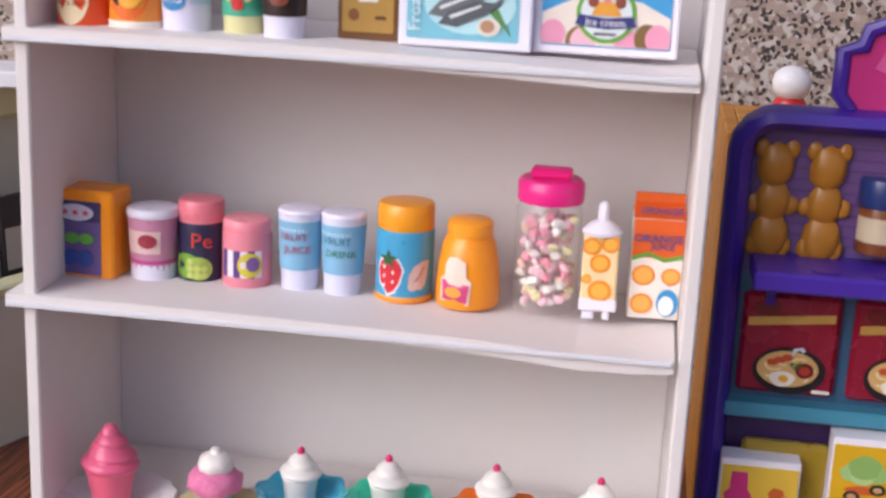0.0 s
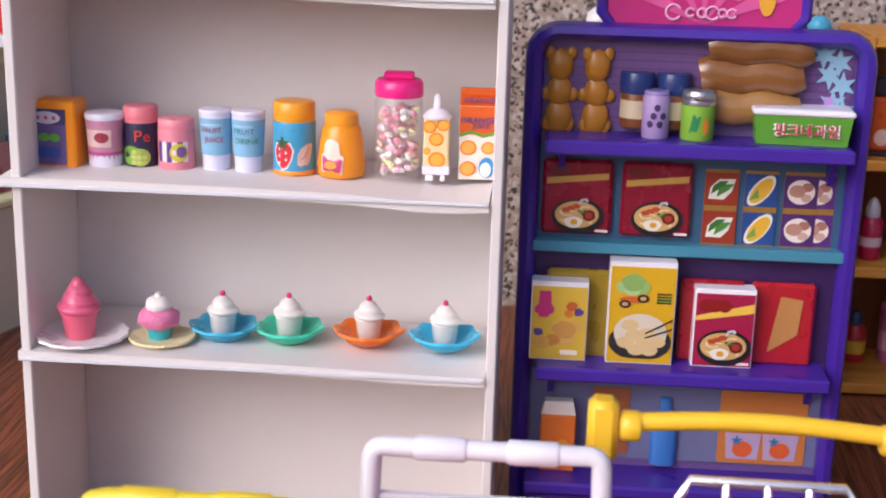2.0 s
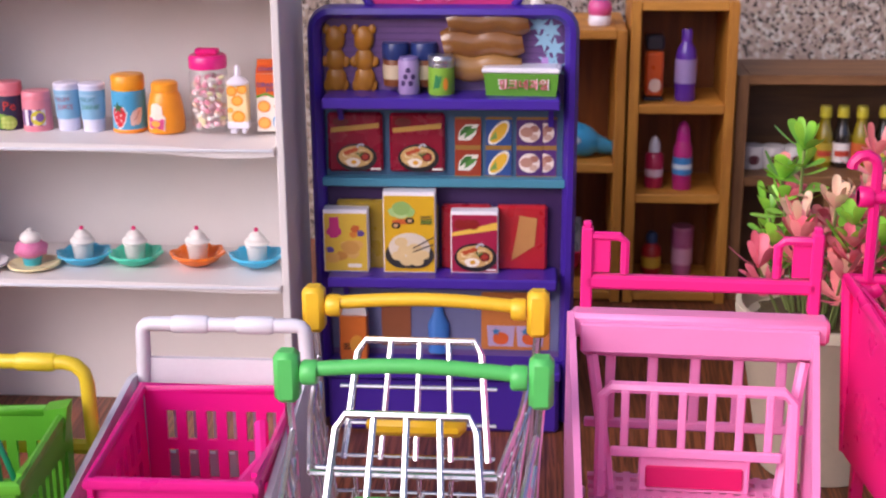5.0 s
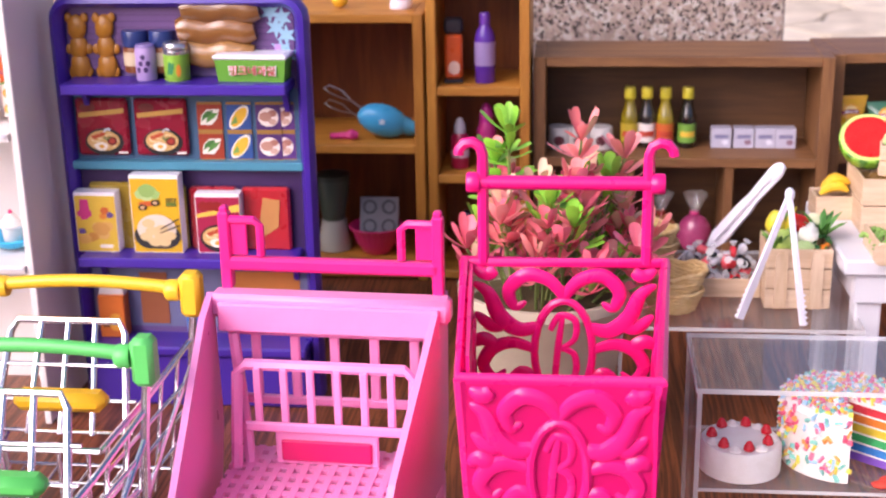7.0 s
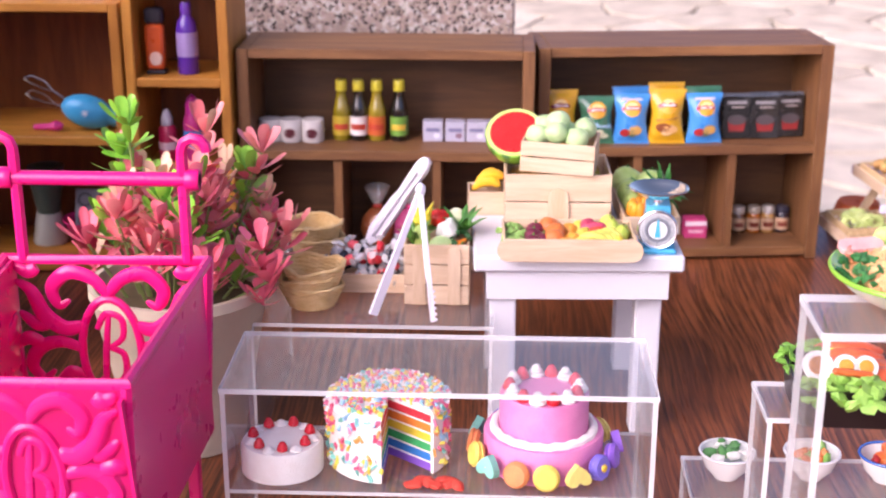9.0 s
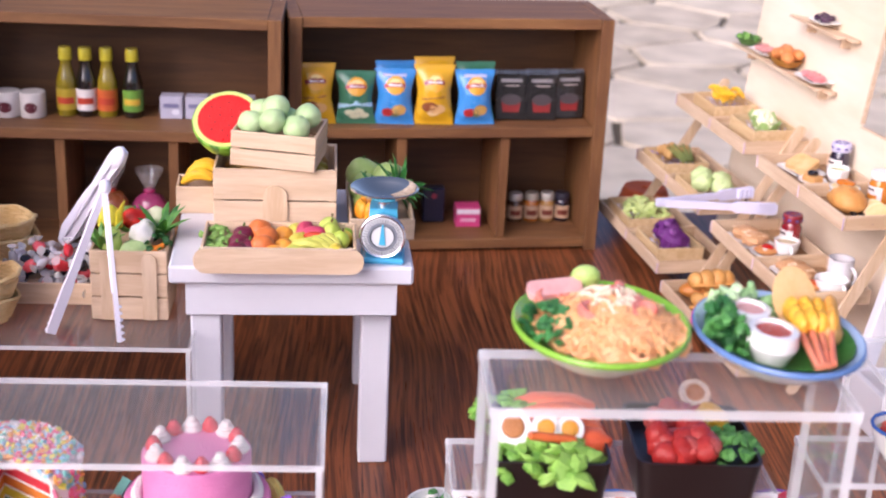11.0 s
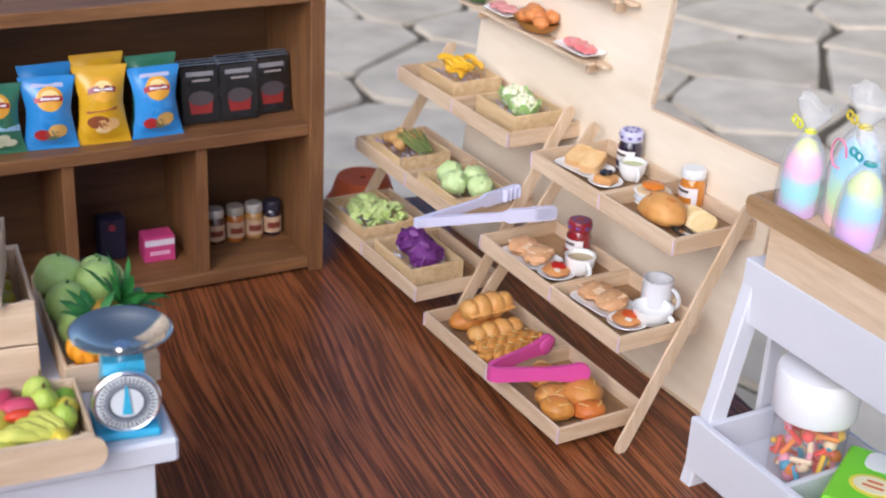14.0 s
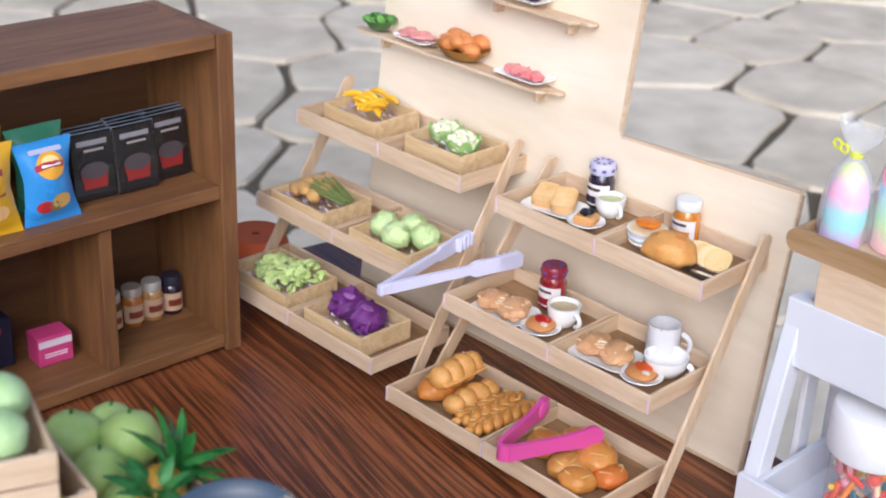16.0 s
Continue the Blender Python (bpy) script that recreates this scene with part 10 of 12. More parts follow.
def riser_goods():
    acrylic_riser(0.5, 0.682, 0.478, 0.66, 0.106, "clear acrylic display riser with polished edges")
    z = 0.1064
    for x, y, r in ((0.542, 0.5185, 0.0235), (0.531, 0.633, 0.0228)):
        for k in range(3 if y < 0.6 else 2):
            wicker_basket(x + 0.001 * k * (-1) ** k, y, z + (0.0078 if y < 0.6 else 0.012) * k, r, 0.0185, k * 35 + 5)
    t = slat_crate(0.579, 0.5635, z, 0.067, 0.042, 0.0155, 1, "shallow wooden tray heaped with wrapped black, grey and red sweets", group=RISER_GROUP, name="sweet_tray")
    rng = random.Random(11)
    cols = ("1c1c22", "d0ccd2", "d8343c", "8a8a92", "e8e4e6", "2a2a30", "e45a62")
    for k in range(56):
        q = Matrix.Translation((rng.uniform(-0.028, 0.028), rng.uniform(-0.015, 0.015), rng.uniform(0.006, 0.034) * (1 - 0.25 * rng.random()))) @ pose(0, 0, 0, rng.uniform(0, 360), rng.uniform(0, 360), rng.uniform(0, 360))
        s = part("wrapped_sweet", bm_blob(0.0048, (1.1, 0.9, 0.6), 0.3, 2.5, k, 2, None, q), plastic(cols[k % 7], 0.18), t, smooth=True)
        bm = bmesh.new()
        for e in (-1, 1):
            bm_lathe([(0.0008, 0.0046), (0.0035, 0.0085)], 8, bm, q @ pose(0, 0, 0, 0, 90 * e, 0))
        part("twist_end", bm, glassy("sweet_film", "ffffff", 0.1, 0.3), s)
    t = slat_crate(0.638, 0.543, z, 0.05, 0.046, 0.0485, 3, "tall slatted wooden crate packed with vegetables", group=RISER_GROUP, upright=((-0.0135, 0.0095, 0.047), (0.0135, 0.0095, 0.047)), name="vegetable_crate")
    zt = 0.0475
    fruit("tomato", t, 0.0088, (0.001, 0.004, zt + 0.014), "d8301c", "b81c10", (1, 1, 0.82), seed=2, gloss=0.2, stem="3a7a2a")
    fruit("cauliflower", t, 0.0082, (0.008, -0.008, zt + 0.008), "f4f2ea", "dcdcc8", (1, 1, 1.1), 0.35, 4)
    fruit("marrow", t, 0.0085, (0.004, -0.015, zt - 0.001), "c8dca0", "9cc070", (1.3, 0.8, 0.8), 0.1, 5, 15)
    fruit("marrow", t, 0.008, (-0.012, -0.012, zt + 0.003), "c2d672", "8cb048", (0.9, 0.9, 1.3), 0.15, 6, 0)
    fruit("pepper", t, 0.0078, (-0.016, 0.004, zt + 0.014), "e2d840", "c0b828", (1, 0.9, 1.2), 0.2, 7)
    fruit("cabbage", t, 0.009, (-0.004, 0.014, zt + 0.010), "8cb858", "5e9038", (1, 1, 1), 0.25, 8)
    fruit("radish", t, 0.0075, (0.014, 0.012, zt + 0.012), "ecebc8", "c8d090", (1, 1, 1), 0.15, 9)
    frilly(t, "broccoli", 0.009, (0.0155, -0.009, zt + 0.001), "2f6a2c", "1c4a20", 12, 30, 0.8)
    leaf_tuft(t, "leafy_top", (0.018, 0.0, zt + 0.003), 12, 0.024, 0.007, "6aa83c", 40, 3)
    leaf_tuft(t, "leafy_top", (-0.017, -0.014, zt - 0.002), 9, 0.022, 0.006, "86b84a", 35, 4)
    for k, c in enumerate(("e8781c", "ee8a20")):
        part("carrot", bm_tube([(0.009 + 0.006 * k, -0.018, zt - 0.002), (0.018 + 0.004 * k, -0.014, zt + 0.001 + 0.002 * k)], 0.0028, 8, radii=[0.0034, 0.0015]), food(c, rough=0.4), t, smooth=True)
    part("chilli", bm_tube([(-0.008, -0.006, zt + 0.012), (-0.007, -0.008, zt + 0.022), (-0.003, -0.009, zt + 0.031)], 0.002, 7, radii=[0.0028, 0.0024, 0.0006]), food("d8c428", "a8a020", 0.3), t, smooth=True)
    # white tongs standing astride the crate
    wt = plastic("efecf6", 0.35)
    t = thing("serving_tongs", (0.614, 0.487, 0.1064), "white plastic serving tongs standing open on serrated tips", "tongs", group=RISER_GROUP)
    top = Vector((0.0123, 0.0273, 0.094))
    for foot in (Vector((-0.0226, 0.0067, 0.0012)), Vector((0.0231, -0.0052, 0.0012))):
        v = foot - top
        L = v.length
        q = Matrix.Translation(top) @ v.to_track_quat("X", "Y").to_matrix().to_4x4()
        out = [(-0.004, -0.002), (L * 0.62, -0.0027), (L * 0.7, -0.0034), (L, -0.0032), (L, 0.0032), (L * 0.7, 0.0034), (L * 0.62, 0.0027), (-0.004, 0.002)]
        arm = part("arm", bm_slab(out, 0.0026, q @ pose(0, 0, 0.0013, -90, 0, 0)), wt, t)
        part("rib", bm_tube([q @ Vector((0, 0, 0.001)), q @ Vector((L * 0.68, 0, 0.001))], 0.0015, 6), wt, arm, smooth=True)
        side = 1 if foot.x < top.x else -1
        for j in range(6):
            part("tooth", bm_box((0, 0, 0, 0.0021, 0.0068, 0.0044), bevel=0.0008), wt, arm).matrix_basis = q @ Matrix.Translation((L - 0.0015 - j * 0.0042, 0, side * 0.0012))
    part("hinge", bm_blob(0.0042, (0.9, 0.9, 1.3), 0.05, 1, 2, 3, None, Matrix.Translation(top)), wt, t, smooth=True)
    # a second pair lies closed behind, leaning on the crate
    t = thing("serving_scoop", (0.578, 0.606, 0.1275), "white plastic tongs leaning shut against the vegetable crate", "tongs", group=RISER_GROUP)
    v = Vector((0.0495, -0.033, 0.079))
    q = v.to_track_quat("X", "Y").to_matrix().to_4x4()
    L = v.length
    for dy in (-0.0021, 0.0021):
        arm = part("arm", bm_slab([(0, -0.003), (0.012, -0.0068), (L * 0.5, -0.006), (L * 0.62, -0.0046), (L * 0.9, -0.0056), (L, -0.003), (L, 0.003), (L * 0.9, 0.0056), (L * 0.62, 0.0046), (L * 0.5, 0.006), (0.012, 0.0068), (0, 0.003)], 0.0024, q @ pose(0, 0, dy, -90, 0, 0)), wt, t)
        part("rib", bm_tube([q @ Vector((0.01, 0, dy + 0.0012)), q @ Vector((L * 0.92, 0, dy + 0.0012))], 0.0016, 6), wt, arm, smooth=True)
    part("grip_end", bm_blob(0.0062, (1.7, 1.0, 0.7), 0.05, 1, 1, 3, None, q @ Matrix.Translation((L - 0.008, 0, 0))), wt, t, smooth=True)


def white_table():
    t = thing("white_table", (0.7455, 0.498, 0), "small white painted wooden table crowded with produce", "table", 2)
    part("tabletop", bm_box((0, 0.079, 0.14875, 0.157, 0.158, 0.0125), bevel=0.0016), WHITE_PAINT, t)
    for y in (0.0085, 0.149):
        part("apron", bm_box((0, y, 0.1305, 0.137, 0.006, 0.0235), bevel=0.0006), WHITE_PAINT, t)
    for s in (-1, 1):
        part("apron", bm_box((s * 0.0655, 0.079, 0.1305, 0.006, 0.134, 0.0235), bevel=0.0006), WHITE_PAINT, t)
        for y, o in ((0.016, 0.0), (0.142, 0.0)):
            part("leg", bm_box((s * 0.056, y + 0.009 + s * 0.005 * (y < 0.1), 0.0660, 0.020, 0.02, 0.1320), bevel=0.0012), WHITE_PAINT, t)
    z = 0.1552
    # long shallow tray
    t = slat_crate(0.737, 0.5125, z, 0.098, 0.05, 0.0165, 1, "long shallow wooden tray of mixed fruit and vegetables", 1.5, name="fruit_tray")
    part("front_stick", bm_slab(rrect(0.107, 0.0165, 0.0078, 6, 0, 0.0088), 0.002, pose(0, -0.0272, -0.0006)), STICK_X, t)
    rng = random.Random(17)
    for k, (x, y) in enumerate(((-0.041, -0.016), (-0.039, 0.002), (-0.042, 0.017))):
        frilly(t, "lettuce", 0.0095, (x, y, 0.0085), "a8cc6c", "78a848", 3 + k, 24)
    for k, (x, y) in enumerate(((-0.027, -0.017), (-0.019, -0.012), (-0.026, -0.002), (-0.024, 0.013))):
        fruit("beetroot", t, 0.0075, (x, y, 0.0100), "7a1c3c", "581028", seed=k, stem="5a7a30")
    for k, (x, y, zz) in enumerate(((-0.011, -0.012, 0.0145), (-0.009, 0.004, 0.014), (-0.014, 0.018, 0.014))):
        fruit("orange", t, 0.0085, (x, y, zz - 0.0025), "e2803e", "cc6628", seed=3 + k)
    for k, (x, y) in enumerate(((-0.003, -0.020), (0.002, 0.014), (0.003, -0.008))):
        fruit("apricot", t, 0.0068, (x, y, 0.0100), "f0ac3c", "dc8a24", seed=14 + k)
    for k, (x, y) in enumerate(((0.010, -0.019), (0.012, 0.003), (0.010, 0.020))):
        fruit("mango", t, 0.0068, (x, y, 0.0105), "b8cc58", "dcc040", (1.3, 0.9, 0.9), seed=5 + k, turn=k * 50)
    for k, (x, y) in enumerate(((0.022, 0.008), (0.016, 0.017))):
        fruit("dragon_fruit", t, 0.0068, (x, y, 0.0130), "cc4a68", "b83a56", (1.3, 0.9, 0.9), 0.25, 6 + k, k * 60)
    for k in range(4):
        q = pose(0.006 + 0.006 * k, -0.014 + 0.005 * k, 0.0135, 0, 0, -14 - 12 * k)
        pts = [q @ Vector((0.024 * u, 0, 0.004 * math.sin(u * 3.1))) for u in (0, 0.2, 0.5, 0.8, 1.0)]
        part("banana", bm_tube(pts, 0.003, 8, radii=[0.0008, 0.003, 0.0038, 0.003, 0.0008]), food("d8d264", "b4bc48", 0.4), t, smooth=True)
    for k, (x, y, c) in enumerate(((0.033, 0.010, "c0cf58"), (0.038, -0.006, "b8cc50"), (0.031, 0.020, "c8d468"))):
        fruit("pear", t, 0.0072, (x, y, 0.0135), c, "a0b83c", (0.9, 0.9, 1.2), 0.1, 8 + k, k * 70, stem="6a5a2a", tilt=15 * k)
    for k, (x, y) in enumerate(((0.042, 0.006), (0.036, -0.018))):
        fruit("lemon", t, 0.0062, (x, y, 0.0120), "e4d248", "c8b030", (0.85, 0.85, 1.4), 0.1, 19 + k, 0, tilt=60)
    for k, (x, y) in enumerate(((0.026, -0.020), (0.043, 0.019), (0.020, -0.004))):
        fruit("lime", t, 0.0056, (x, y, 0.0090), "8fb83c", "6c9828", seed=10 + k)
    fruit("chilli", t, 0.0042, (0.022, 0.0, 0.0160), "e2441c", None, (1.7, 0.7, 0.7), seed=12)
    # big crate with a rounded upright
    t = slat_crate(0.7305, 0.5935, z, 0.083, 0.064, 0.0445, 2, "large slatted wooden crate with a rounded stick upright", 1, upright=((0.0, 0.0165, 0.0335),), name="large_crate")
    rng = random.Random(3)
    for k in range(18):
        fruit("potato", t, 0.0062, (rng.uniform(-0.033, 0.033), rng.uniform(-0.022, 0.022), 0.034 + rng.uniform(-0.003, 0.003)), "c8a05c", "a87c3c", (1.2, 0.9, 0.9), 0.2, k, k * 40)
    for k in range(9):
        fruit("lemon", t, 0.0055, (0.018 + 0.0055 * (k % 3), -0.02 + 0.0065 * (k // 3) * 2, 0.0345), "d8c848", "b0a030", (1.2, 0.9, 0.9), 0.1, k)
    t = slat_crate(0.7325, 0.5855, 0.2006, 0.0575, 0.05, 0.024, 2, "small wooden crate of pale green cabbages, set askew", -8, rx=0, ry=2, name="cabbage_crate")
    for k, (x, y) in enumerate(((-0.018, -0.010), (-0.003, -0.012), (0.013, -0.011), (-0.015, 0.008), (0.003, 0.006), (0.017, 0.007))):
        fruit("cabbage", t, 0.0092, (x, y, 0.026 + 0.0035 * (k % 2)), "c3d8a4", "a6c884", (1, 1, 0.95), 0.12, k + 40, 0, 0.5)
    fruit("cabbage", t, 0.009, (-0.003, -0.002, 0.0365), "c8dca8", "a6c884", (1, 1, 0.9), 0.12, 50, 0, 0.5)
    # half watermelon tipped towards the room
    t = thing("half_watermelon", (0.697, 0.588, 0.2255), "half watermelon with bright red flesh and striped green rind", "fruit", 8, group=TABLE_GROUP, rx=38, ry=-12)
    R = 0.0238
    part("rind", bm_lathe([(0, -R * 1.1)] + [(R * math.sin(radians(a)), -R * 1.1 * math.cos(radians(a))) for a in (20, 40, 60, 78, 90)] + [(R, 0.0012), (R * 0.97, 0.0018)], 32), RIND, t, smooth=True)
    part("pith", bm_lathe([(R * 0.97, 0.0012), (R * 0.96, 0.0022), (0, 0.0022)], 32), food("d8dc88", "b8cc60", 0.4), t, smooth=True)
    part("flesh", bm_lathe([(R * 0.84, 0.002), (R * 0.82, 0.0029), (0, 0.0031)], 32), food("e6281e", "cc160f", 0.3), t, smooth=True)
    for k in range(16):
        a, rr = k * 2.4, R * 0.62 * ((k + 1) / 16) ** 0.5
        part("seed", bm_blob(0.0009, (0.6, 1.1, 0.5), 0, sub=1, m=Matrix.Translation((rr * math.cos(a), rr * math.sin(a), 0.0031)) @ pose(0, 0, 0, 0, 0, math.degrees(a) + 90)), food("5a1410"), t)
    # banana box
    t = slat_crate(0.6765, 0.6105, z, 0.034, 0.030, 0.0195, 1, "small wooden box with bunches of yellow bananas", 3, name="banana_box")
    for k, y in enumerate((-0.009, -0.001, 0.007)):
        banana_pods(t, (-0.013 + 0.003 * k, y, 0.0165 + 0.003 * (k % 2)), 5, 0.022, 0.0034, 50, 5 + 10 * k)
    # box of green gourds, pineapple and squash
    t = slat_crate(0.802, 0.602, z, 0.044, 0.102, 0.0145, 1, "low wooden box of green gourds, a pineapple and orange squash", 2, name="gourd_box")
    for k, (x, y, zz, r) in enumerate(((-0.010, 0.034, 0.0185, 0.0128), (-0.010, 0.008, 0.0165, 0.0115), (0.008, 0.019, 0.0205, 0.0125), (-0.009, -0.014, 0.0155, 0.0098), (0.010, 0.041, 0.014, 0.0105))):
        fruit("gourd", t, r, (x, y, zz), "bcd080", "98b858", (1, 1, 0.98), 0.08, k + 60, 0, 0.3, stem="4a7a34")
    leaf_tuft(t, "pineapple_crown", (0.0115, -0.014, 0.024), 20, 0.023, 0.0062, "3f8038", 70, 5, (0, 62, 25))
    part("pineapple", bm_blob(0.0105, (1, 1, 1.2), 0.12, 5, 3, 3, None, Matrix.Translation((0.001, -0.018, 0.0175)) @ pose(0, 0, 0, 0, 60, 20)), food("c8962a", "8a6a20", 0.6), t, smooth=True)
    for k in range(10):
        a = 2 * math.pi * k / 10
        bm = bm_blob(0.0052, (0.8, 0.8, 1.5), 0.1, 2, k, 2, None, Matrix.Translation((-0.006 + 0.0085 * math.cos(a), -0.0365 + 0.0085 * math.sin(a), 0.0165)))
        part("squash_segment", bm, food("eea81c", "d8801a", 0.35), t, smooth=True)
    leaf_tuft(t, "leafy_top", (-0.002, -0.024, 0.022), 10, 0.019, 0.0075, "4a8a40", 60, 9)
    # kitchen scale
    blue = plastic("4fb4dc", 0.3)
    t = thing("kitchen_scale", (0.8035, 0.5175, 0.1552), "sky blue toy kitchen scale with a silver dial and pan", "scale", -3)
    part("base", bm_box((0, 0, 0.002, 0.029, 0.026, 0.004), bevel=0.0014), blue, t)
    part("body", bm_slab([(-0.0105, 0.003), (0.0105, 0.003), (0.0088, 0.0365), (-0.0088, 0.0365)], 0.017, pose(0, -0.007, 0)), blue, t)
    dial = part("dial_housing", bm_lathe([(0.0148, 0), (0.0152, 0.001), (0.0152, 0.004), (0.0142, 0.0048), (0.0132, 0.0042), (0, 0.0042)], 40, m=pose(0, -0.0075, 0.019, 90, 0, 0)), CHROME, t, smooth=True)
    part("dial_face", bm_lathe([(0.0131, 0.0043), (0, 0.0046)], 36, m=pose(0, -0.0075, 0.019, 90, 0, 0)), paper("dfe2e4"), dial)
    for k in range(40):
        a = 2 * math.pi * k / 40
        L = 0.0022 if k % 5 else 0.0034
        part("tick", bm_box((0.0112 * math.sin(a), -0.01225, 0.019 + 0.0112 * math.cos(a), 0.0005, 0.0002, L, 0, math.degrees(a), 0), bevel=0), paper("3a3a40"), dial)
    part("inner_ring", bm_tube([(0.0078 * math.cos(2 * math.pi * i / 24), -0.0122, 0.019 + 0.0078 * math.sin(2 * math.pi * i / 24)) for i in range(24)], 0.0005, 5, closed=True), paper("50585e"), dial)
    part("dial_band", bm_lathe([(0.0098, 0.00475), (0.0072, 0.0048), (0.0072, 0.0046), (0.0098, 0.0045)], 36, m=pose(0, -0.0075, 0.019, 90, 0, 0), cap=False), paper("8a8e98"), dial)
    part("needle", bm_slab([(-0.0022, -0.0055), (0.0022, -0.0055), (0.0005, 0.0085), (-0.0005, 0.0085)], 0.0004, pose(0.0, -0.0128, 0.019)), paper("4ab4d8"), dial)
    part("stem", bm_lathe([(0.004, 0.0365), (0.004, 0.0415)], 12), CHROME, t, smooth=True)
    part("pan", bm_lathe([(0, 0.0395)] + [(r / 1000, 0.0398 + 0.0080 * (r / 20.5) ** 2.2) for r in (4, 8, 12, 15, 18, 20.5)] + [(0.0222, 0.0482), (0.0224, 0.0488), (0.0218, 0.0492), (0.0206, 0.0489)] + [(r / 1000, 0.0406 + 0.0080 * (r / 20.5) ** 2.2) for r in (18, 15, 12, 8, 4)] + [(0, 0.0406)], 56), mat("polished_pan", "f2ead8", 0.06, metal=1.0, var=0.03, bump=0.0), t, smooth=True)


def rind():
    m = bpy.data.materials.new("melon_rind")
    m.use_nodes = True
    n, l = m.node_tree.nodes, m.node_tree.links
    b = n["Principled BSDF"]
    co, sep, at2, ml, no, ad, si, mx = (n.new("ShaderNode" + k) for k in ("TexCoord", "SeparateXYZ", "Math", "Math", "TexNoise", "Math", "Math", "Mix"))
    l.new(co.outputs["Object"], sep.inputs[0])
    at2.operation, ml.operation, ad.operation, si.operation = "ARCTAN2", "MULTIPLY", "ADD", "SINE"
    l.new(sep.outputs[1], at2.inputs[0])
    l.new(sep.outputs[0], at2.inputs[1])
    ml.inputs[1].default_value = 12
    l.new(at2.outputs[0], ml.inputs[0])
    no.inputs["Scale"].default_value = 160
    l.new(co.outputs["Object"], no.inputs["Vector"])
    m2 = n.new("ShaderNodeMath")
    m2.operation = "MULTIPLY"
    m2.inputs[1].default_value = 3.5
    l.new(no.outputs["Fac"], m2.inputs[0])
    l.new(ml.outputs[0], ad.inputs[0])
    l.new(m2.outputs[0], ad.inputs[1])
    l.new(ad.outputs[0], si.inputs[0])
    mr = n.new("ShaderNodeMapRange")
    mr.inputs["From Min"].default_value, mr.inputs["From Max"].default_value = -0.3, 0.6
    l.new(si.outputs[0], mr.inputs["Value"])
    mx.data_type = "RGBA"
    mx.inputs[6].default_value, mx.inputs[7].default_value = lin("8cc83c"), lin("4a8a24")
    l.new(mr.outputs[0], mx.inputs[0])
    l.new(mx.outputs[2], b.inputs["Base Color"])
    b.inputs["Roughness"].default_value = 0.3
    return m


RIND = rind()


# ---- cakes in the clear display ----
def strawberry(t, at, s=1.0, tilt=0):
    q = Matrix.Translation(at) @ pose(0, 0, 0, tilt, 0, 0)
    part("strawberry", bm_lathe([(0, 0.0075 * s), (0.0018 * s, 0.0066 * s), (0.0036 * s, 0.003 * s), (0.0038 * s, 0.0012 * s), (0.002 * s, 0), (0, 0)][::-1], 12, m=q), food("e0303c", "c01824", 0.25), t, smooth=True)


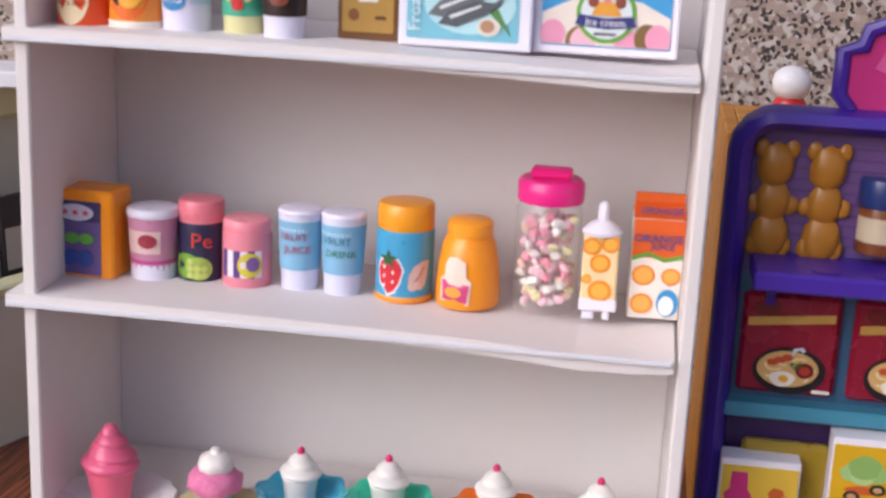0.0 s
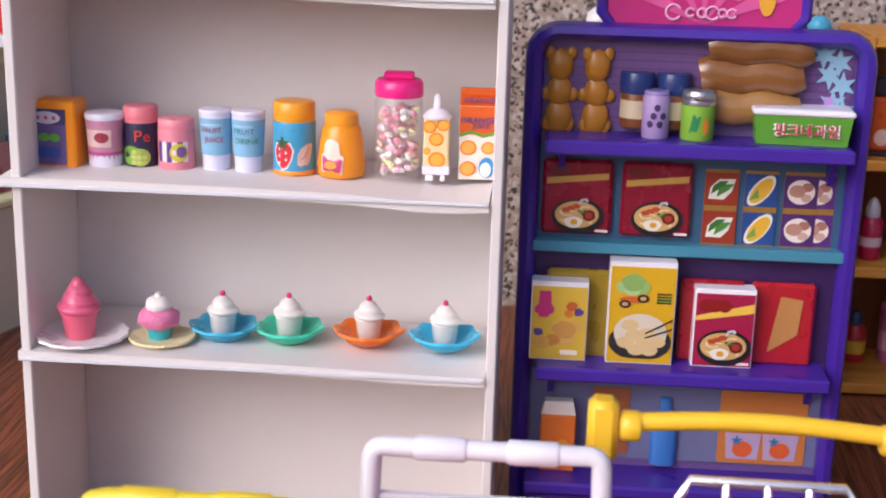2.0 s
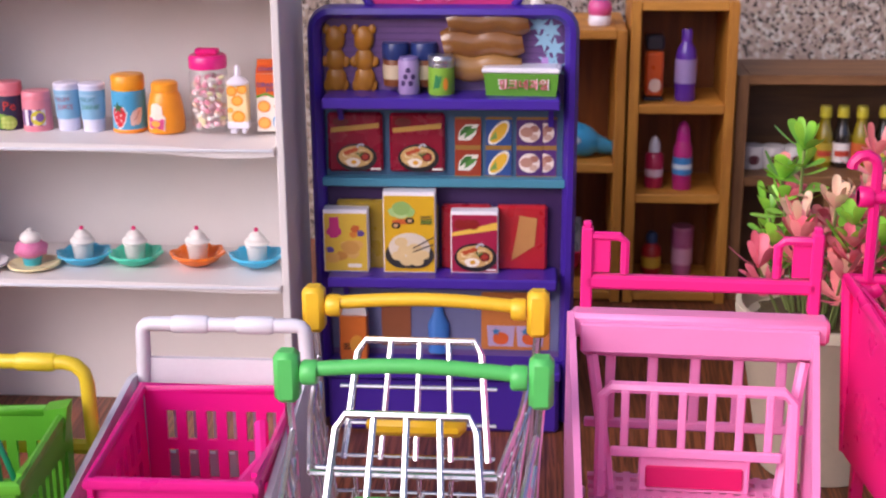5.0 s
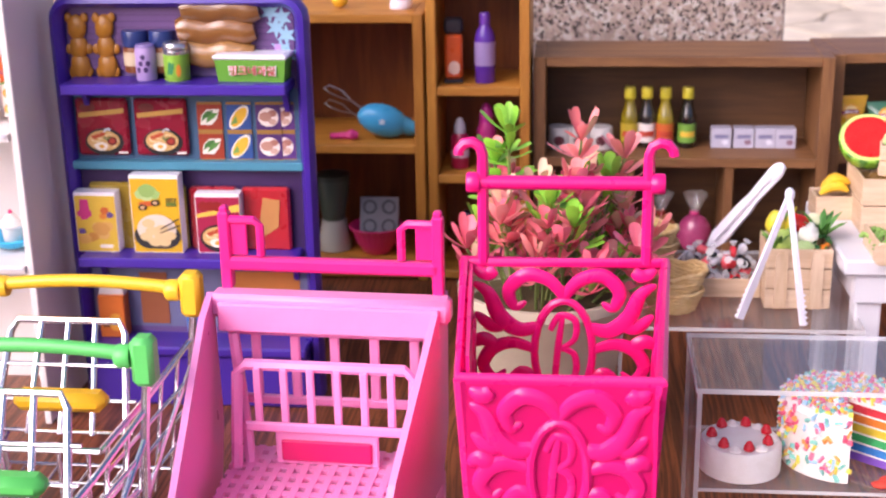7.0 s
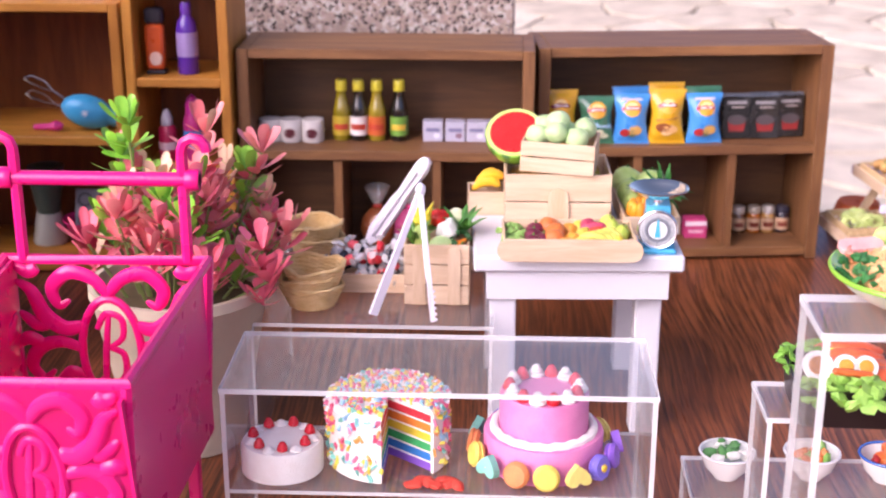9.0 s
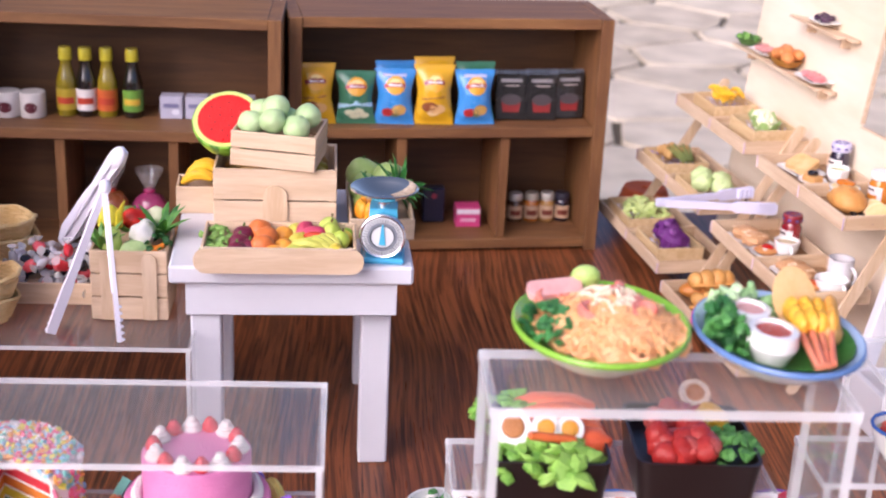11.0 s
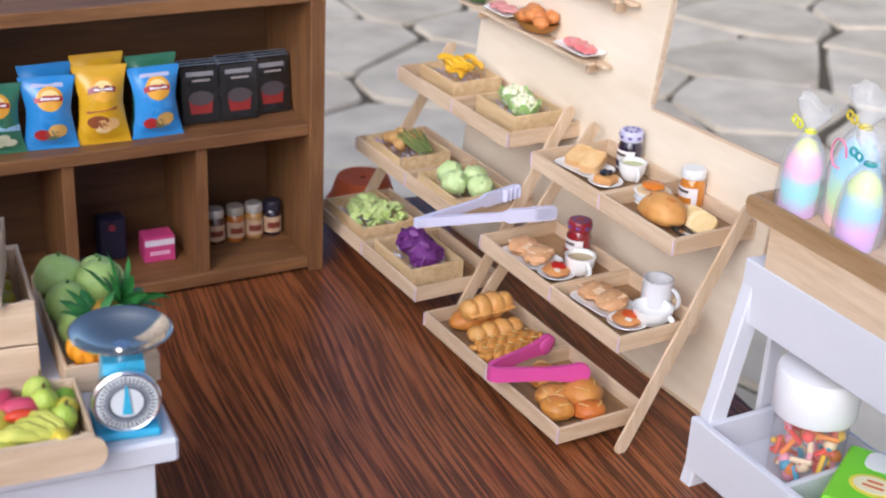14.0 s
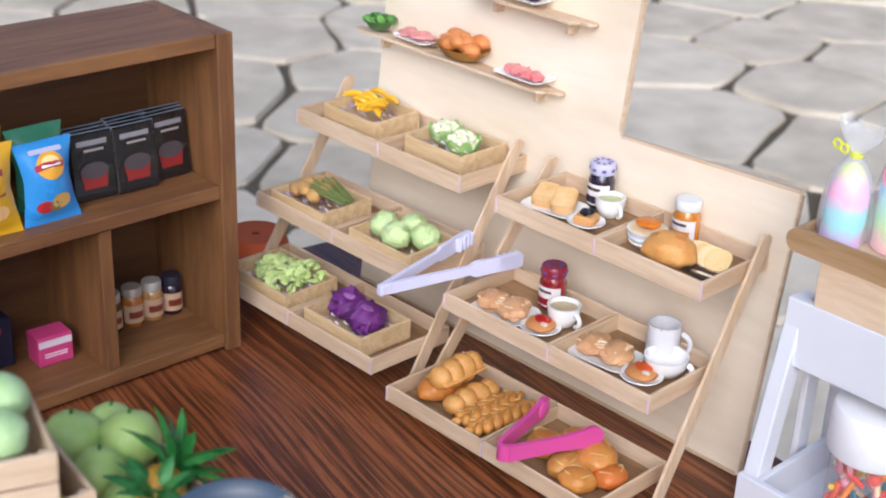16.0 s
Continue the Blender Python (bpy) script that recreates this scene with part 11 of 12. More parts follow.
def cakes():
    acrylic_riser(0.535, 0.772, 0.203, 0.284, 0.18, "clear acrylic cake display with an inner shelf", inner=0.119)
    z = 0.1194
    rng = random.Random(21)
    pas = ("f4e45c", "f08aa8", "8ad8c8", "f8b060", "f4f0ec", "f06a8a", "a8d8f0")
    # rainbow cake with a slice cut away
    t = thing("rainbow_cake", (0.623, 0.246, z), "sprinkle-covered white cake with a slice cut out to show rainbow layers", "cake")
    R, H = 0.0345, 0.040
    a0, a1 = radians(-92), radians(-38)
    def wedge(r, z0, z1, start, end, n=30):
        bm = bmesh.new()
        ang = [start + (end - start) * i / n for i in range(n + 1)]
        lo = [bm.verts.new((0, 0, z0))] + [bm.verts.new((r * math.cos(a), r * math.sin(a), z0)) for a in ang]
        hi = [bm.verts.new((0, 0, z1))] + [bm.verts.new((r * math.cos(a), r * math.sin(a), z1)) for a in ang]
        bm.faces.new(lo[::-1])
        bm.faces.new(hi)
        for i in range(len(lo)):
            j = (i + 1) % len(lo)
            bm.faces.new((lo[i], lo[j], hi[j], hi[i]))
        return bm
    cols = ("8a5cc8", "3a8ad8", "3ab86a", "f2d83a", "f08a2c", "e23a44")
    for k, c in enumerate(cols):
        z0 = 0.001 + k * (H - 0.004) / 6
        part("sponge_layer", wedge(R - 0.002, z0, z0 + (H - 0.004) / 6 - 0.0012, a1, a0 + 2 * math.pi), food(c, rough=0.8), t)
        part("cream_layer", wedge(R - 0.0022, z0 + (H - 0.004) / 6 - 0.0012, z0 + (H - 0.004) / 6, a1, a0 + 2 * math.pi), CREAM, t)
    bm = bmesh.new()
    n = 44
    ang = [a1 + (a0 + 2 * math.pi - a1) * i / n for i in range(n + 1)]
    prof = ((R - 0.0021, 0), (R, 0), (R, H - 0.003), (R - 0.003, H), (0.0004, H), (0.0004, H - 0.003), (R - 0.0021, H - 0.003))
    rings = [[bm.verts.new((r * math.cos(a), r * math.sin(a), zz)) for r, zz in prof] for a in ang]
    for x, y in zip(rings, rings[1:]):
        for j in range(len(prof)):
            bm.faces.new((x[j], y[j], y[(j + 1) % len(prof)], x[(j + 1) % len(prof)]))
    bm.faces.new(rings[0])
    bm.faces.new(rings[-1][::-1])
    part("icing", bm, CREAM, t, smooth=True)
    for ci, c in enumerate(pas):
        bm = bmesh.new()
        for k in range(120):
            a = rng.uniform(a1, a0 + 2 * math.pi)
            if rng.random() < 0.55:
                r = (R - 0.003) * math.sqrt(rng.random())
                p, n2 = (r * math.cos(a), r * math.sin(a), H), (0, 0, 1)
            else:
                p = (R * math.cos(a), R * math.sin(a), H * (1 - 0.9 * rng.random() ** 1.4) - 0.002)
            bmesh.ops.create_cube(bm, size=1, matrix=Matrix.Translation(p) @ pose(0, 0, 0, rng.uniform(0, 180), rng.uniform(0, 180), rng.uniform(0, 360)) @ Matrix.Diagonal((0.0046, 0.0026, 0.0014, 1)))
        sp = part("sprinkle_coat", bm, plastic(c, 0.5), t)
        sp["kind"] = "stuff"
    # crumbs of red sponge at its foot
    for k in range(7):
        c = thing("sponge_crumb", (0.640 + 0.004 * k, 0.2085 + 0.0025 * ((k * 5) % 3), z), "orange-red scrap of sponge cake", "cake crumb", k * 50, group="cake crumbs")
        part("crumb", bm_blob(0.0042, (1.4, 0.9, 0.5), 0.4, 2, k, 2, None, Matrix.Translation((0, 0, 0.0021))), food("e4543c", "c83a2c", 0.7), c, smooth=True)
    # pink two-tier cake
    pink = food("e48cba", "d87cae", 0.5)
    t = thing("pink_cake", (0.7125, 0.246, z), "pink two-tier cake with strawberries, cream and pastel macarons", "cake")
    part("lower_tier", bm_lathe([(0.034, 0), (0.0345, 0.001), (0.0345, 0.019), (0.0335, 0.0205), (0, 0.0205)], 40), pink, t, smooth=True)
    part("upper_tier", bm_lathe([(0.0255, 0.0205), (0.0255, 0.0425), (0.0245, 0.044), (0, 0.044)], 40), pink, t, smooth=True)
    part("piping", bm_tube([(0.0285 * math.cos(2 * math.pi * i / 60), 0.0285 * math.sin(2 * math.pi * i / 60), 0.0215 + 0.0005 * math.sin(i * 1.9)) for i in range(60)], 0.0026, 8, closed=True), CREAM, t, smooth=True)
    for k in range(14):
        a = 2 * math.pi * k / 14
        if k % 2:
            strawberry(t, (0.0198 * math.cos(a), 0.0198 * math.sin(a), 0.044), 1.05, 12)
            continue
        bm = bmesh.new()
        for j in range(3):
            bm_lathe([(0.0046 - 0.0012 * j, 0.0022 * j), (0.0052 - 0.0013 * j, 0.0022 * j + 0.0012), (0.0032 - 0.0008 * j, 0.0022 * j + 0.0025), (0, 0.0022 * j + 0.0026)], 12, bm, Matrix.Translation((0.0198 * math.cos(a), 0.0198 * math.sin(a), 0.044)))
        part("cream_rosette", bm, CREAM, t, smooth=True)
    mc = ("9a6ad8", "8ad8c0", "f4e27c", "f0965a", "8a7ae0", "f6d860")
    for k in range(15):
        a = 2 * math.pi * (k + 0.3) / 15
        q = Matrix.Translation((0.0405 * math.cos(a), 0.0405 * math.sin(a), 0.009)) @ pose(0, 0, 0, 0, 0, math.degrees(a)) @ pose(0, 0, 0, 0, 78, 0)
        c = mc[(k * 2 + k // 6) % 6]
        if k % 3:
            mk = part("macaron", bm_lathe([(0, -0.0035), (0.006, -0.003), (0.0075, -0.0012), (0.0068, -0.0006), (0.0068, 0.0006), (0.0075, 0.0012), (0.006, 0.003), (0, 0.0035)], 18, m=q), food(c, rough=0.6), t, smooth=True)
        else:
            h = [(0.0072 * math.sin(u) ** 3, 0.0058 * math.cos(u) - 0.0022 * math.cos(2 * u) - 0.001 * math.cos(3 * u)) for u in [2 * math.pi * i / 24 for i in range(24)]]
            mk = part("heart", bm_slab(h, 0.0048, q @ pose(0, 0, 0, 90, 0, 90)), food(c, rough=0.5), t)
        if k % 4 == 1:
            part("dot", bm_blob(0.0024, (1, 1, 0.5), 0.1, 2, k, 2, None, q @ Matrix.Translation((0, 0, 0.0036))), food("f6cc3c"), mk, smooth=True)
    # small white cake
    t = thing("cream_cake", (0.5635, 0.2305, z), "small round white cream cake with strawberries", "cake")
    part("sponge", bm_lathe([(0.0235, 0), (0.0235, 0.015), (0.022, 0.0175), (0, 0.0185)], 36), CREAM, t, smooth=True)
    for k in range(7):
        a = 2 * math.pi * k / 7 + 0.4
        strawberry(t, (0.0165 * math.cos(a), 0.0165 * math.sin(a), 0.0176), 0.85)
        part("cream_rosette", bm_lathe([(0.0034, 0), (0.0036, 0.0012), (0.0016, 0.003), (0, 0.0036)], 12, m=Matrix.Translation((0.0175 * math.cos(a + 0.45), 0.0175 * math.sin(a + 0.45), 0.0172))), CREAM, t, smooth=True)


# ---- dishes on the tall clear stand ----
def noodle_heap(t, name, at, R, H, n, m, seed, r=0.0009):
    rng = random.Random(seed)
    bm = bmesh.new()
    for k in range(n):
        a, rr = rng.uniform(0, 6.28), R * math.sqrt(rng.random()) * 0.8
        cx, cy, ph = rr * math.cos(a), rr * math.sin(a), rng.uniform(0, 6.28)
        L = rng.uniform(0.004, 0.008)
        pts = []
        for i in range(7):
            x, y = cx + L * math.cos(ph + i * 0.75), cy + L * math.sin(ph + i * 0.75) * 0.8
            h = H * max(0.32, 1 - (x * x + y * y) / R ** 2) + 0.0012 * math.sin(i * 1.7 + k)
            pts.append(Vector(at) + Vector((x, y, h)))
        bm_tube(pts, r, 5, bm)
    ob = part(name, bm, m, t, smooth=True)
    ob["kind"] = "stuff"
    return ob


def oval_plate(t, rx, ry, h, m, rim=None):
    prof = [(0.45, 0), (0.5, 0.0008), (0.78, h * 0.5), (1.0, h), (0.985, h + 0.001), (0.76, h * 0.55 + 0.0012), (0.5, 0.002), (0, 0.002)]
    p = part("plate", bm_lathe(prof, 44, m=Matrix.Diagonal((rx, ry, 1, 1))), m, t, smooth=True)
    if rim:
        part("rim", bm_tube([(0.99 * rx * math.cos(2 * math.pi * i / 44), 0.99 * ry * math.sin(2 * math.pi * i / 44), h + 0.0003) for i in range(44)], 0.0011, 7, closed=True), rim, p, smooth=True)
    return p


def dishes():
    acrylic_riser(0.8345, 0.974, 0.121, 0.1705, 0.2525, "tall clear acrylic stand holding two dishes", th=0.004)
    acrylic_riser(0.829, 0.974, 0.1975, 0.2435, 0.172, "clear acrylic step holding two lunch boxes")
    acrylic_riser(0.993, 1.115, 0.193, 0.236, 0.18, "clear acrylic step holding a soup bowl")
    acrylic_riser(1.035, 1.125, 0.244, 0.292, 0.206, "clear acrylic step holding a toast dish")
    acrylic_riser(0.808, 1.06, 0.296, 0.352, 0.068, "low clear acrylic step holding small bowls")
    t = thing("noodle_dish", (0.881, 0.1645, 0.2528), "green-rimmed oval dish of stir-fried orange noodles with shrimp", "dish", -6)
    t.scale = (0.9, 1.03, 1.25)
    oval_plate(t, 0.0385, 0.04, 0.012, plastic("e4ecd8", 0.2), plastic("8cc43a", 0.25))
    part("glaze", bm_lathe([(0.70, 0.0082), (0.78, 0.0086), (0.985, 0.0134)], 44, m=Matrix.Diagonal((0.0385, 0.04, 1, 1)), cap=False), mat("green_glaze", "86c034", 0.15, var=0.1, coat=0.5), t, smooth=True)
    noodle_heap(t, "noodle_bed", (0.004, -0.001, 0.0075), 0.036, 0.0115, 330, food("f2be88", "e6a062", 0.3), 5, 0.0013)
    noodle_heap(t, "sprout_topping", (0.004, 0.003, 0.0085), 0.028, 0.0125, 46, food("f6ead4", "ecd4b0", 0.3), 8, 0.0008)
    for k in range(26):
        a = k * 2.4
        rr = 0.0115 * math.sqrt(k / 12)
        part("carrot_shred", bm_tube([(0.002 + rr * math.cos(a), 0.002 + rr * math.sin(a), 0.0195 - rr * 0.35), (0.002 + rr * math.cos(a) + 0.006 * math.cos(a * 3), 0.002 + rr * math.sin(a) + 0.006 * math.sin(a * 3), 0.0203 - rr * 0.35)], 0.0009, 5), food("f07a34" if k % 3 else "e85a24", rough=0.3), t)
    for k, (x, y, a) in enumerate(((-0.022, 0.012, 30), (0.012, 0.008, 150), (-0.004, -0.008, 60), (0.004, 0.018, 200), (0.018, -0.006, 20))):
        part("shrimp", bm_tube([(x + 0.0055 * math.cos(radians(a + u)), y + 0.0055 * math.sin(radians(a + u)), 0.0185 if k else 0.015) for u in range(0, 240, 30)], 0.002, 7, radii=[0.001, 0.0018, 0.0022, 0.0024, 0.0024, 0.0022, 0.0017, 0.0009]), food("f4a08c", "e4705c", 0.25), t, smooth=True)
    part("fish_cake", bm_slab(rrect(0.026, 0.008, 0.0028, 4), 0.0022, pose(-0.02, 0.018, 0.0175, -70, 0, 20)), food("f2c4bc", "e89a94", 0.4), t)
    frilly(t, "herb_garnish", 0.0105, (-0.024, -0.002, 0.011), "3c8440", "256030", 3, 26)
    frilly(t, "herb_garnish", 0.0085, (-0.0215, -0.015, 0.011), "4c9448", "2c6a34", 6, 16)
    for k, (x, y) in enumerate(((-0.0015, -0.0195), (0.0095, -0.0165), (-0.013, -0.013))):
        part("leaf", bm_blob(0.0052, (1.1, 0.8, 0.2), 0.3, 2, k, 2, None, Matrix.Translation((x, y, 0.0155)) @ pose(0, 0, 0, 25, 0, k * 40)), food("2f7434", rough=0.3), t, smooth=True)
    part("lime_wedge", bm_blob(0.006, (1.2, 0.6, 0.7), 0.1, 2, 3, 2, None, Matrix.Translation((-0.006, 0.027, 0.0185))), food("c4dc8c", "9cc44c", 0.3), t, smooth=True)
    # satay platter
    t = thing("satay_dish", (0.951, 0.1605, 0.2528), "blue and white dish of satay skewers, dips and salad", "dish", 4)
    t.scale = (0.84, 1.04, 1.25)
    oval_plate(t, 0.0385, 0.039, 0.011, CHINA, plastic("6a8cc0", 0.2))
    part("glaze", bm_lathe([(0.86, 0.0102), (0.985, 0.0124)], 44, m=Matrix.Diagonal((0.0385, 0.039, 1, 1)), cap=False), mat("blue_glaze", "a8c0dc", 0.15, var=0.1, coat=0.5), t, smooth=True)
    part("banana_leaf", bm_lathe([(0, 0.0052), (0.5, 0.0062), (0.70, 0.0088), (0.80, 0.0118)], 30, m=Matrix.Translation((0, -0.001, 0)) @ Matrix.Diagonal((0.0425, 0.042, 1, 1))), food("4c8c3c", "2f6a2c", 0.35), t, smooth=True)
    for k, (x, y) in enumerate(((-0.024, 0.010), (-0.015, 0.020), (-0.003, 0.023), (-0.026, -0.004))):
        frilly(t, "salad", 0.0105, (x, y, 0.009), ("3c8440", "d4e8c0", "b8dca0", "5ca04c")[k], ("256030", "9ccc80", "84b86c", "347030")[k], k * 7, 24, 0.9)
    for x, y, r, c in ((-0.0105, 0.0095, 0.0102, "e8a8a0"), (-0.0075, -0.0105, 0.0118, "b8351c")):
        cupp = part("dip_cup", bm_lathe([(r * 0.6, 0.004), (r, 0.011), (r * 0.95, 0.0155), (r * 0.72, 0.0158), (r * 0.62, 0.0135), (0, 0.013)], 26, m=Matrix.Translation((x, y, 0.001))), CHINA, t, smooth=True)
        part("sauce", bm_lathe([(0, 0.0148), (r * 0.66, 0.0148), (0, 0.0151)], 20, m=Matrix.Translation((x, y, 0.001))), food(c, rough=0.12), cupp, smooth=True)
    for k in range(4):
        sx = 0.0085 + 0.005 * k
        q = pose(sx, -0.004, 0.0135 + 0.0006 * (k % 2), 0, 0, 82 - 5 * k)
        sk = part("skewer", bm_tube([q @ Vector((-0.0285, 0, -0.002)), q @ Vector((0.012, 0, 0.001))], 0.0015, 6), food("ee9a78", "d8785a", 0.5), t, smooth=True)
        bm = bmesh.new()
        for j in range(3):
            bm_blob(0.0053, (1.1, 0.75, 0.8), 0.25, 2, j + k * 3, 2, bm, q @ Matrix.Translation((0.0005 + 0.0066 * j, 0, 0.002)))
        part("meat", bm, food("f0c03c" if k < 3 else "dca45c", "e0a028", 0.35), sk, smooth=True)
    part("cracker", bm_lathe([(0, -0.0008), (0.0115, -0.0006), (0.0118, 0.0004), (0, 0.001)], 24, m=pose(0.015, 0.017, 0.0165, 50, 10, 0)), food("ecc890", "dcb070", 0.6), t, smooth=True)
    part("bread", bm_blob(0.0085, (1, 0.7, 0.6), 0.2, 2, 4, 2, None, Matrix.Translation((0.0215, -0.004, 0.0125))), food("e4b878", "cc9450", 0.6), t, smooth=True)
    # lunch boxes
    dark = mat("dark_lacquer", "241a1a", 0.3, var=0.2, bump=0.03)
    for k, x in enumerate((0.8695, 0.9355)):
        t = thing("lunch_box", (x, 0.2125, 0.1724), ("dark lunch box with salmon, halved eggs and lettuce", "dark lunch box with red meat cubes, egg and greens")[k], "lunch box", -2, group="lunch boxes")
        w, d, h = 0.055, 0.058, 0.021
        bm = bmesh.new()
        rings = [[bm.verts.new((px * q, py * q, zz)) for px, py in rrect(w, d, 0.006, 4)] for q, zz in ((0.92, 0), (1.0, h), (0.95, h), (0.9, h - 0.008))]
        for a, b in zip(rings, rings[1:]):
            for i in range(len(a)):
                bm.faces.new((a[i], a[(i + 1) % len(a)], b[(i + 1) % len(a)], b[i]))
        bm.faces.new(rings[0][::-1])
        bm.faces.new(rings[-1])
        part("box", bm, dark, t, smooth=True)
        if k == 0:
            frilly(t, "lettuce", 0.016, (-0.014, 0.018, h - 0.004), "8cc04c", "5c9834", 3, 30, 0.6)
            frilly(t, "lettuce", 0.017, (0.006, -0.019, h - 0.006), "a8d060", "78b040", 5, 44, 0.55)
            frilly(t, "lettuce", 0.012, (-0.014, -0.020, h - 0.006), "9ccc58", "68a43c", 7, 26, 0.55)
            for j in range(4):
                part("salmon", bm_blob(0.0125, (1.5, 0.62, 0.5), 0.14, 2, j, 3, None, Matrix.Translation((0.006 + 0.002 * j, 0.018 - 0.0075 * j, h + 0.003 - 0.0015 * j)) @ pose(0, 0, 0, 20, 0, -4)), food("f08050", "e45a34", 0.3), t, smooth=True)
            part("carrot_strip", bm_box((0.002, -0.017, h + 0.006, 0.022, 0.0042, 0.0035, 0, 8, 6), bevel=0.0012), food("f0783a", rough=0.4), t)
            for j, (ex, r) in enumerate(((-0.0145, 0.0085), (0.0, 0.0068), (0.0105, 0.0065))):
                e = part("egg_half", bm_lathe([(0, -r * 0.8), (r * 0.75, -r * 0.5), (r, 0), (r * 0.94, 0.0008), (0, 0.0008)], 22, m=pose(ex, -0.0085, h + 0.006, 52, 0, 0)), CHINA, t, smooth=True)
                part("yolk", bm_lathe([(r * 0.6, 0.0008), (r * 0.52, 0.0018), (0, 0.0022)], 18, m=pose(ex, -0.0085, h + 0.006, 52, 0, 0)), food("f0a838" if j else "c8844c", rough=0.35), e, smooth=True)
        else:
            rng = random.Random(9)
            for j in range(26):
                px, py = rng.uniform(-0.019, 0.006), rng.uniform(-0.020, 0.020)
                part("meat_cube", bm_blob(0.0062, (1, 1, 0.85), 0.25, 1.6, j, 2, None, Matrix.Translation((px, py, h - 0.001 + rng.uniform(0, 0.007))) @ pose(0, 0, 0, j * 31, j * 17, j * 53)), food("c8433c" if j % 3 else "d8746a", "9c2420", 0.15), t, smooth=True)
            for j in range(8):
                part("egg_curd", bm_blob(0.0048, (1.2, 0.9, 0.8), 0.3, 2, j, 2, None, Matrix.Translation((0.0095 + 0.0022 * (j % 3), 0.008 + 0.004 * (j // 3), h + 0.001 + 0.002 * (j % 2)))), food("f2c42c", "e0a01c", 0.4), t, smooth=True)
            frilly(t, "broccoli", 0.0125, (0.0145, -0.010, h - 0.004), "6ca850", "3c7838", 11, 50, 0.75)
            e = part("egg_half", bm_lathe([(0, -0.006), (0.006, -0.003), (0.0075, 0), (0.007, 0.0008), (0, 0.0008)], 22, m=pose(0.006, 0.024, h + 0.008, 35, 0, 0)), food("f0d4b8", rough=0.3), t, smooth=True)
            part("yolk", bm_lathe([(0.0045, 0.0008), (0.0038, 0.0016), (0, 0.0018)], 18, m=pose(0.006, 0.024, h + 0.008, 35, 0, 0)), food("c87a3c", rough=0.35), e, smooth=True)
    # soup bowl and toast dish
    t = thing("soup_bowl", (1.0335, 0.2145, 0.1804), "small blue-rimmed white bowl of clear soup with greens", "bowl")
    part("bowl", bm_lathe([(0.006, 0), (0.0065, 0.0012), (0.011, 0.007), (0.0136, 0.0165), (0.0128, 0.0165), (0.0102, 0.0075), (0, 0.004)], 30), CHINA, t, smooth=True)
    part("rim", bm_tube([(0.0132 * math.cos(2 * math.pi * i / 30), 0.0132 * math.sin(2 * math.pi * i / 30), 0.0166) for i in range(30)], 0.0009, 6, closed=True), plastic("3c64b0", 0.2), t, smooth=True)
    part("broth", bm_lathe([(0, 0.0128), (0.0118, 0.0128), (0, 0.0129)], 24), food("cfc8a0", rough=0.08), t, smooth=True)
    frilly(t, "greens", 0.0062, (0.002, 0.001, 0.0125), "4c8a44", "2c5a2c", 2, 18, 0.5)
    for j, (x, y, c) in enumerate(((-0.006, 0.002, "d8452c"), (-0.004, 0.006, "e8643c"), (0.005, -0.006, "f2efe6"), (-0.002, -0.006, "e4e0d4"))):
        part("topping", bm_blob(0.0028, (1.2, 0.9, 0.6), 0.3, 2, j, 2, None, Matrix.Translation((x, y, 0.0142))), food(c, rough=0.3), t, smooth=True)
    t = thing("toast_dish", (1.076, 0.267, 0.2064), "white square dish with thick golden toast and a pat of butter", "dish", -8)
    plate(t, 0.056, 0.046, 0.006)
    for j in range(2):
        part("toast", bm_slab(rrect(0.026, 0.02, 0.005, 4), 0.006, pose(-0.004 + 0.01 * j, 0.003 - 0.004 * j, 0.0075 + 0.004 * j, -82, 0, 15 + 12 * j)), food("e8b468", "d0883c", 0.5), t)
    part("butter", bm_box((0.004, 0.002, 0.0165, 0.008, 0.007, 0.003, 0, 8, 20), bevel=0.0008), food("f6e49c", rough=0.3), t)
    # small bowls on the low step
    for j, (x, y, rimc, lab, tops) in enumerate((
            (0.833, 0.325, "e8e4e0", "small white bowl of leafy greens and egg", (("5c9a50", 3), ("f2eee2", 2))),
            (0.887, 0.327, "e8e4e0", "small white bowl of orange shrimp and lettuce", (("f08a48", 3), ("8cc058", 2))),
            (0.934, 0.325, "3c64b0", "small blue-rimmed bowl of orange stew", (("e8742c", 3), ("c8302a", 2))),
            (1.025, 0.327, "7a4c9a", "small purple-rimmed bowl of red and green salad", (("c83048", 3), ("58a048", 2))))):
        t = thing("small_bowl", (x, y, 0.0684), lab, "bowl", group="small bowls on the low step")
        part("bowl", bm_lathe([(0.008, 0), (0.0085, 0.0012), (0.0145, 0.008), (0.0178, 0.0175), (0.0168, 0.0175), (0.0135, 0.0085), (0, 0.005)], 28), CHINA, t, smooth=True)
        part("rim", bm_tube([(0.0173 * math.cos(2 * math.pi * i / 28), 0.0173 * math.sin(2 * math.pi * i / 28), 0.0176) for i in range(28)], 0.001, 6, closed=True), plastic(rimc, 0.2), t, smooth=True)
        rg = random.Random(40 + j)
        for c, n in tops:
            for q in range(n * 3):
                a, r = rg.uniform(0, 6.28), 0.011 * math.sqrt(rg.random())
                part("morsel", bm_blob(0.004, (1.2, 0.9, 0.7), 0.35, 2, q + j, 2, None, Matrix.Translation((r * math.cos(a), r * math.sin(a), 0.0145 + rg.uniform(0, 0.004))) @ pose(0, 0, 0, q * 40, q * 70, 0)), food(c, rough=0.35), t, smooth=True)


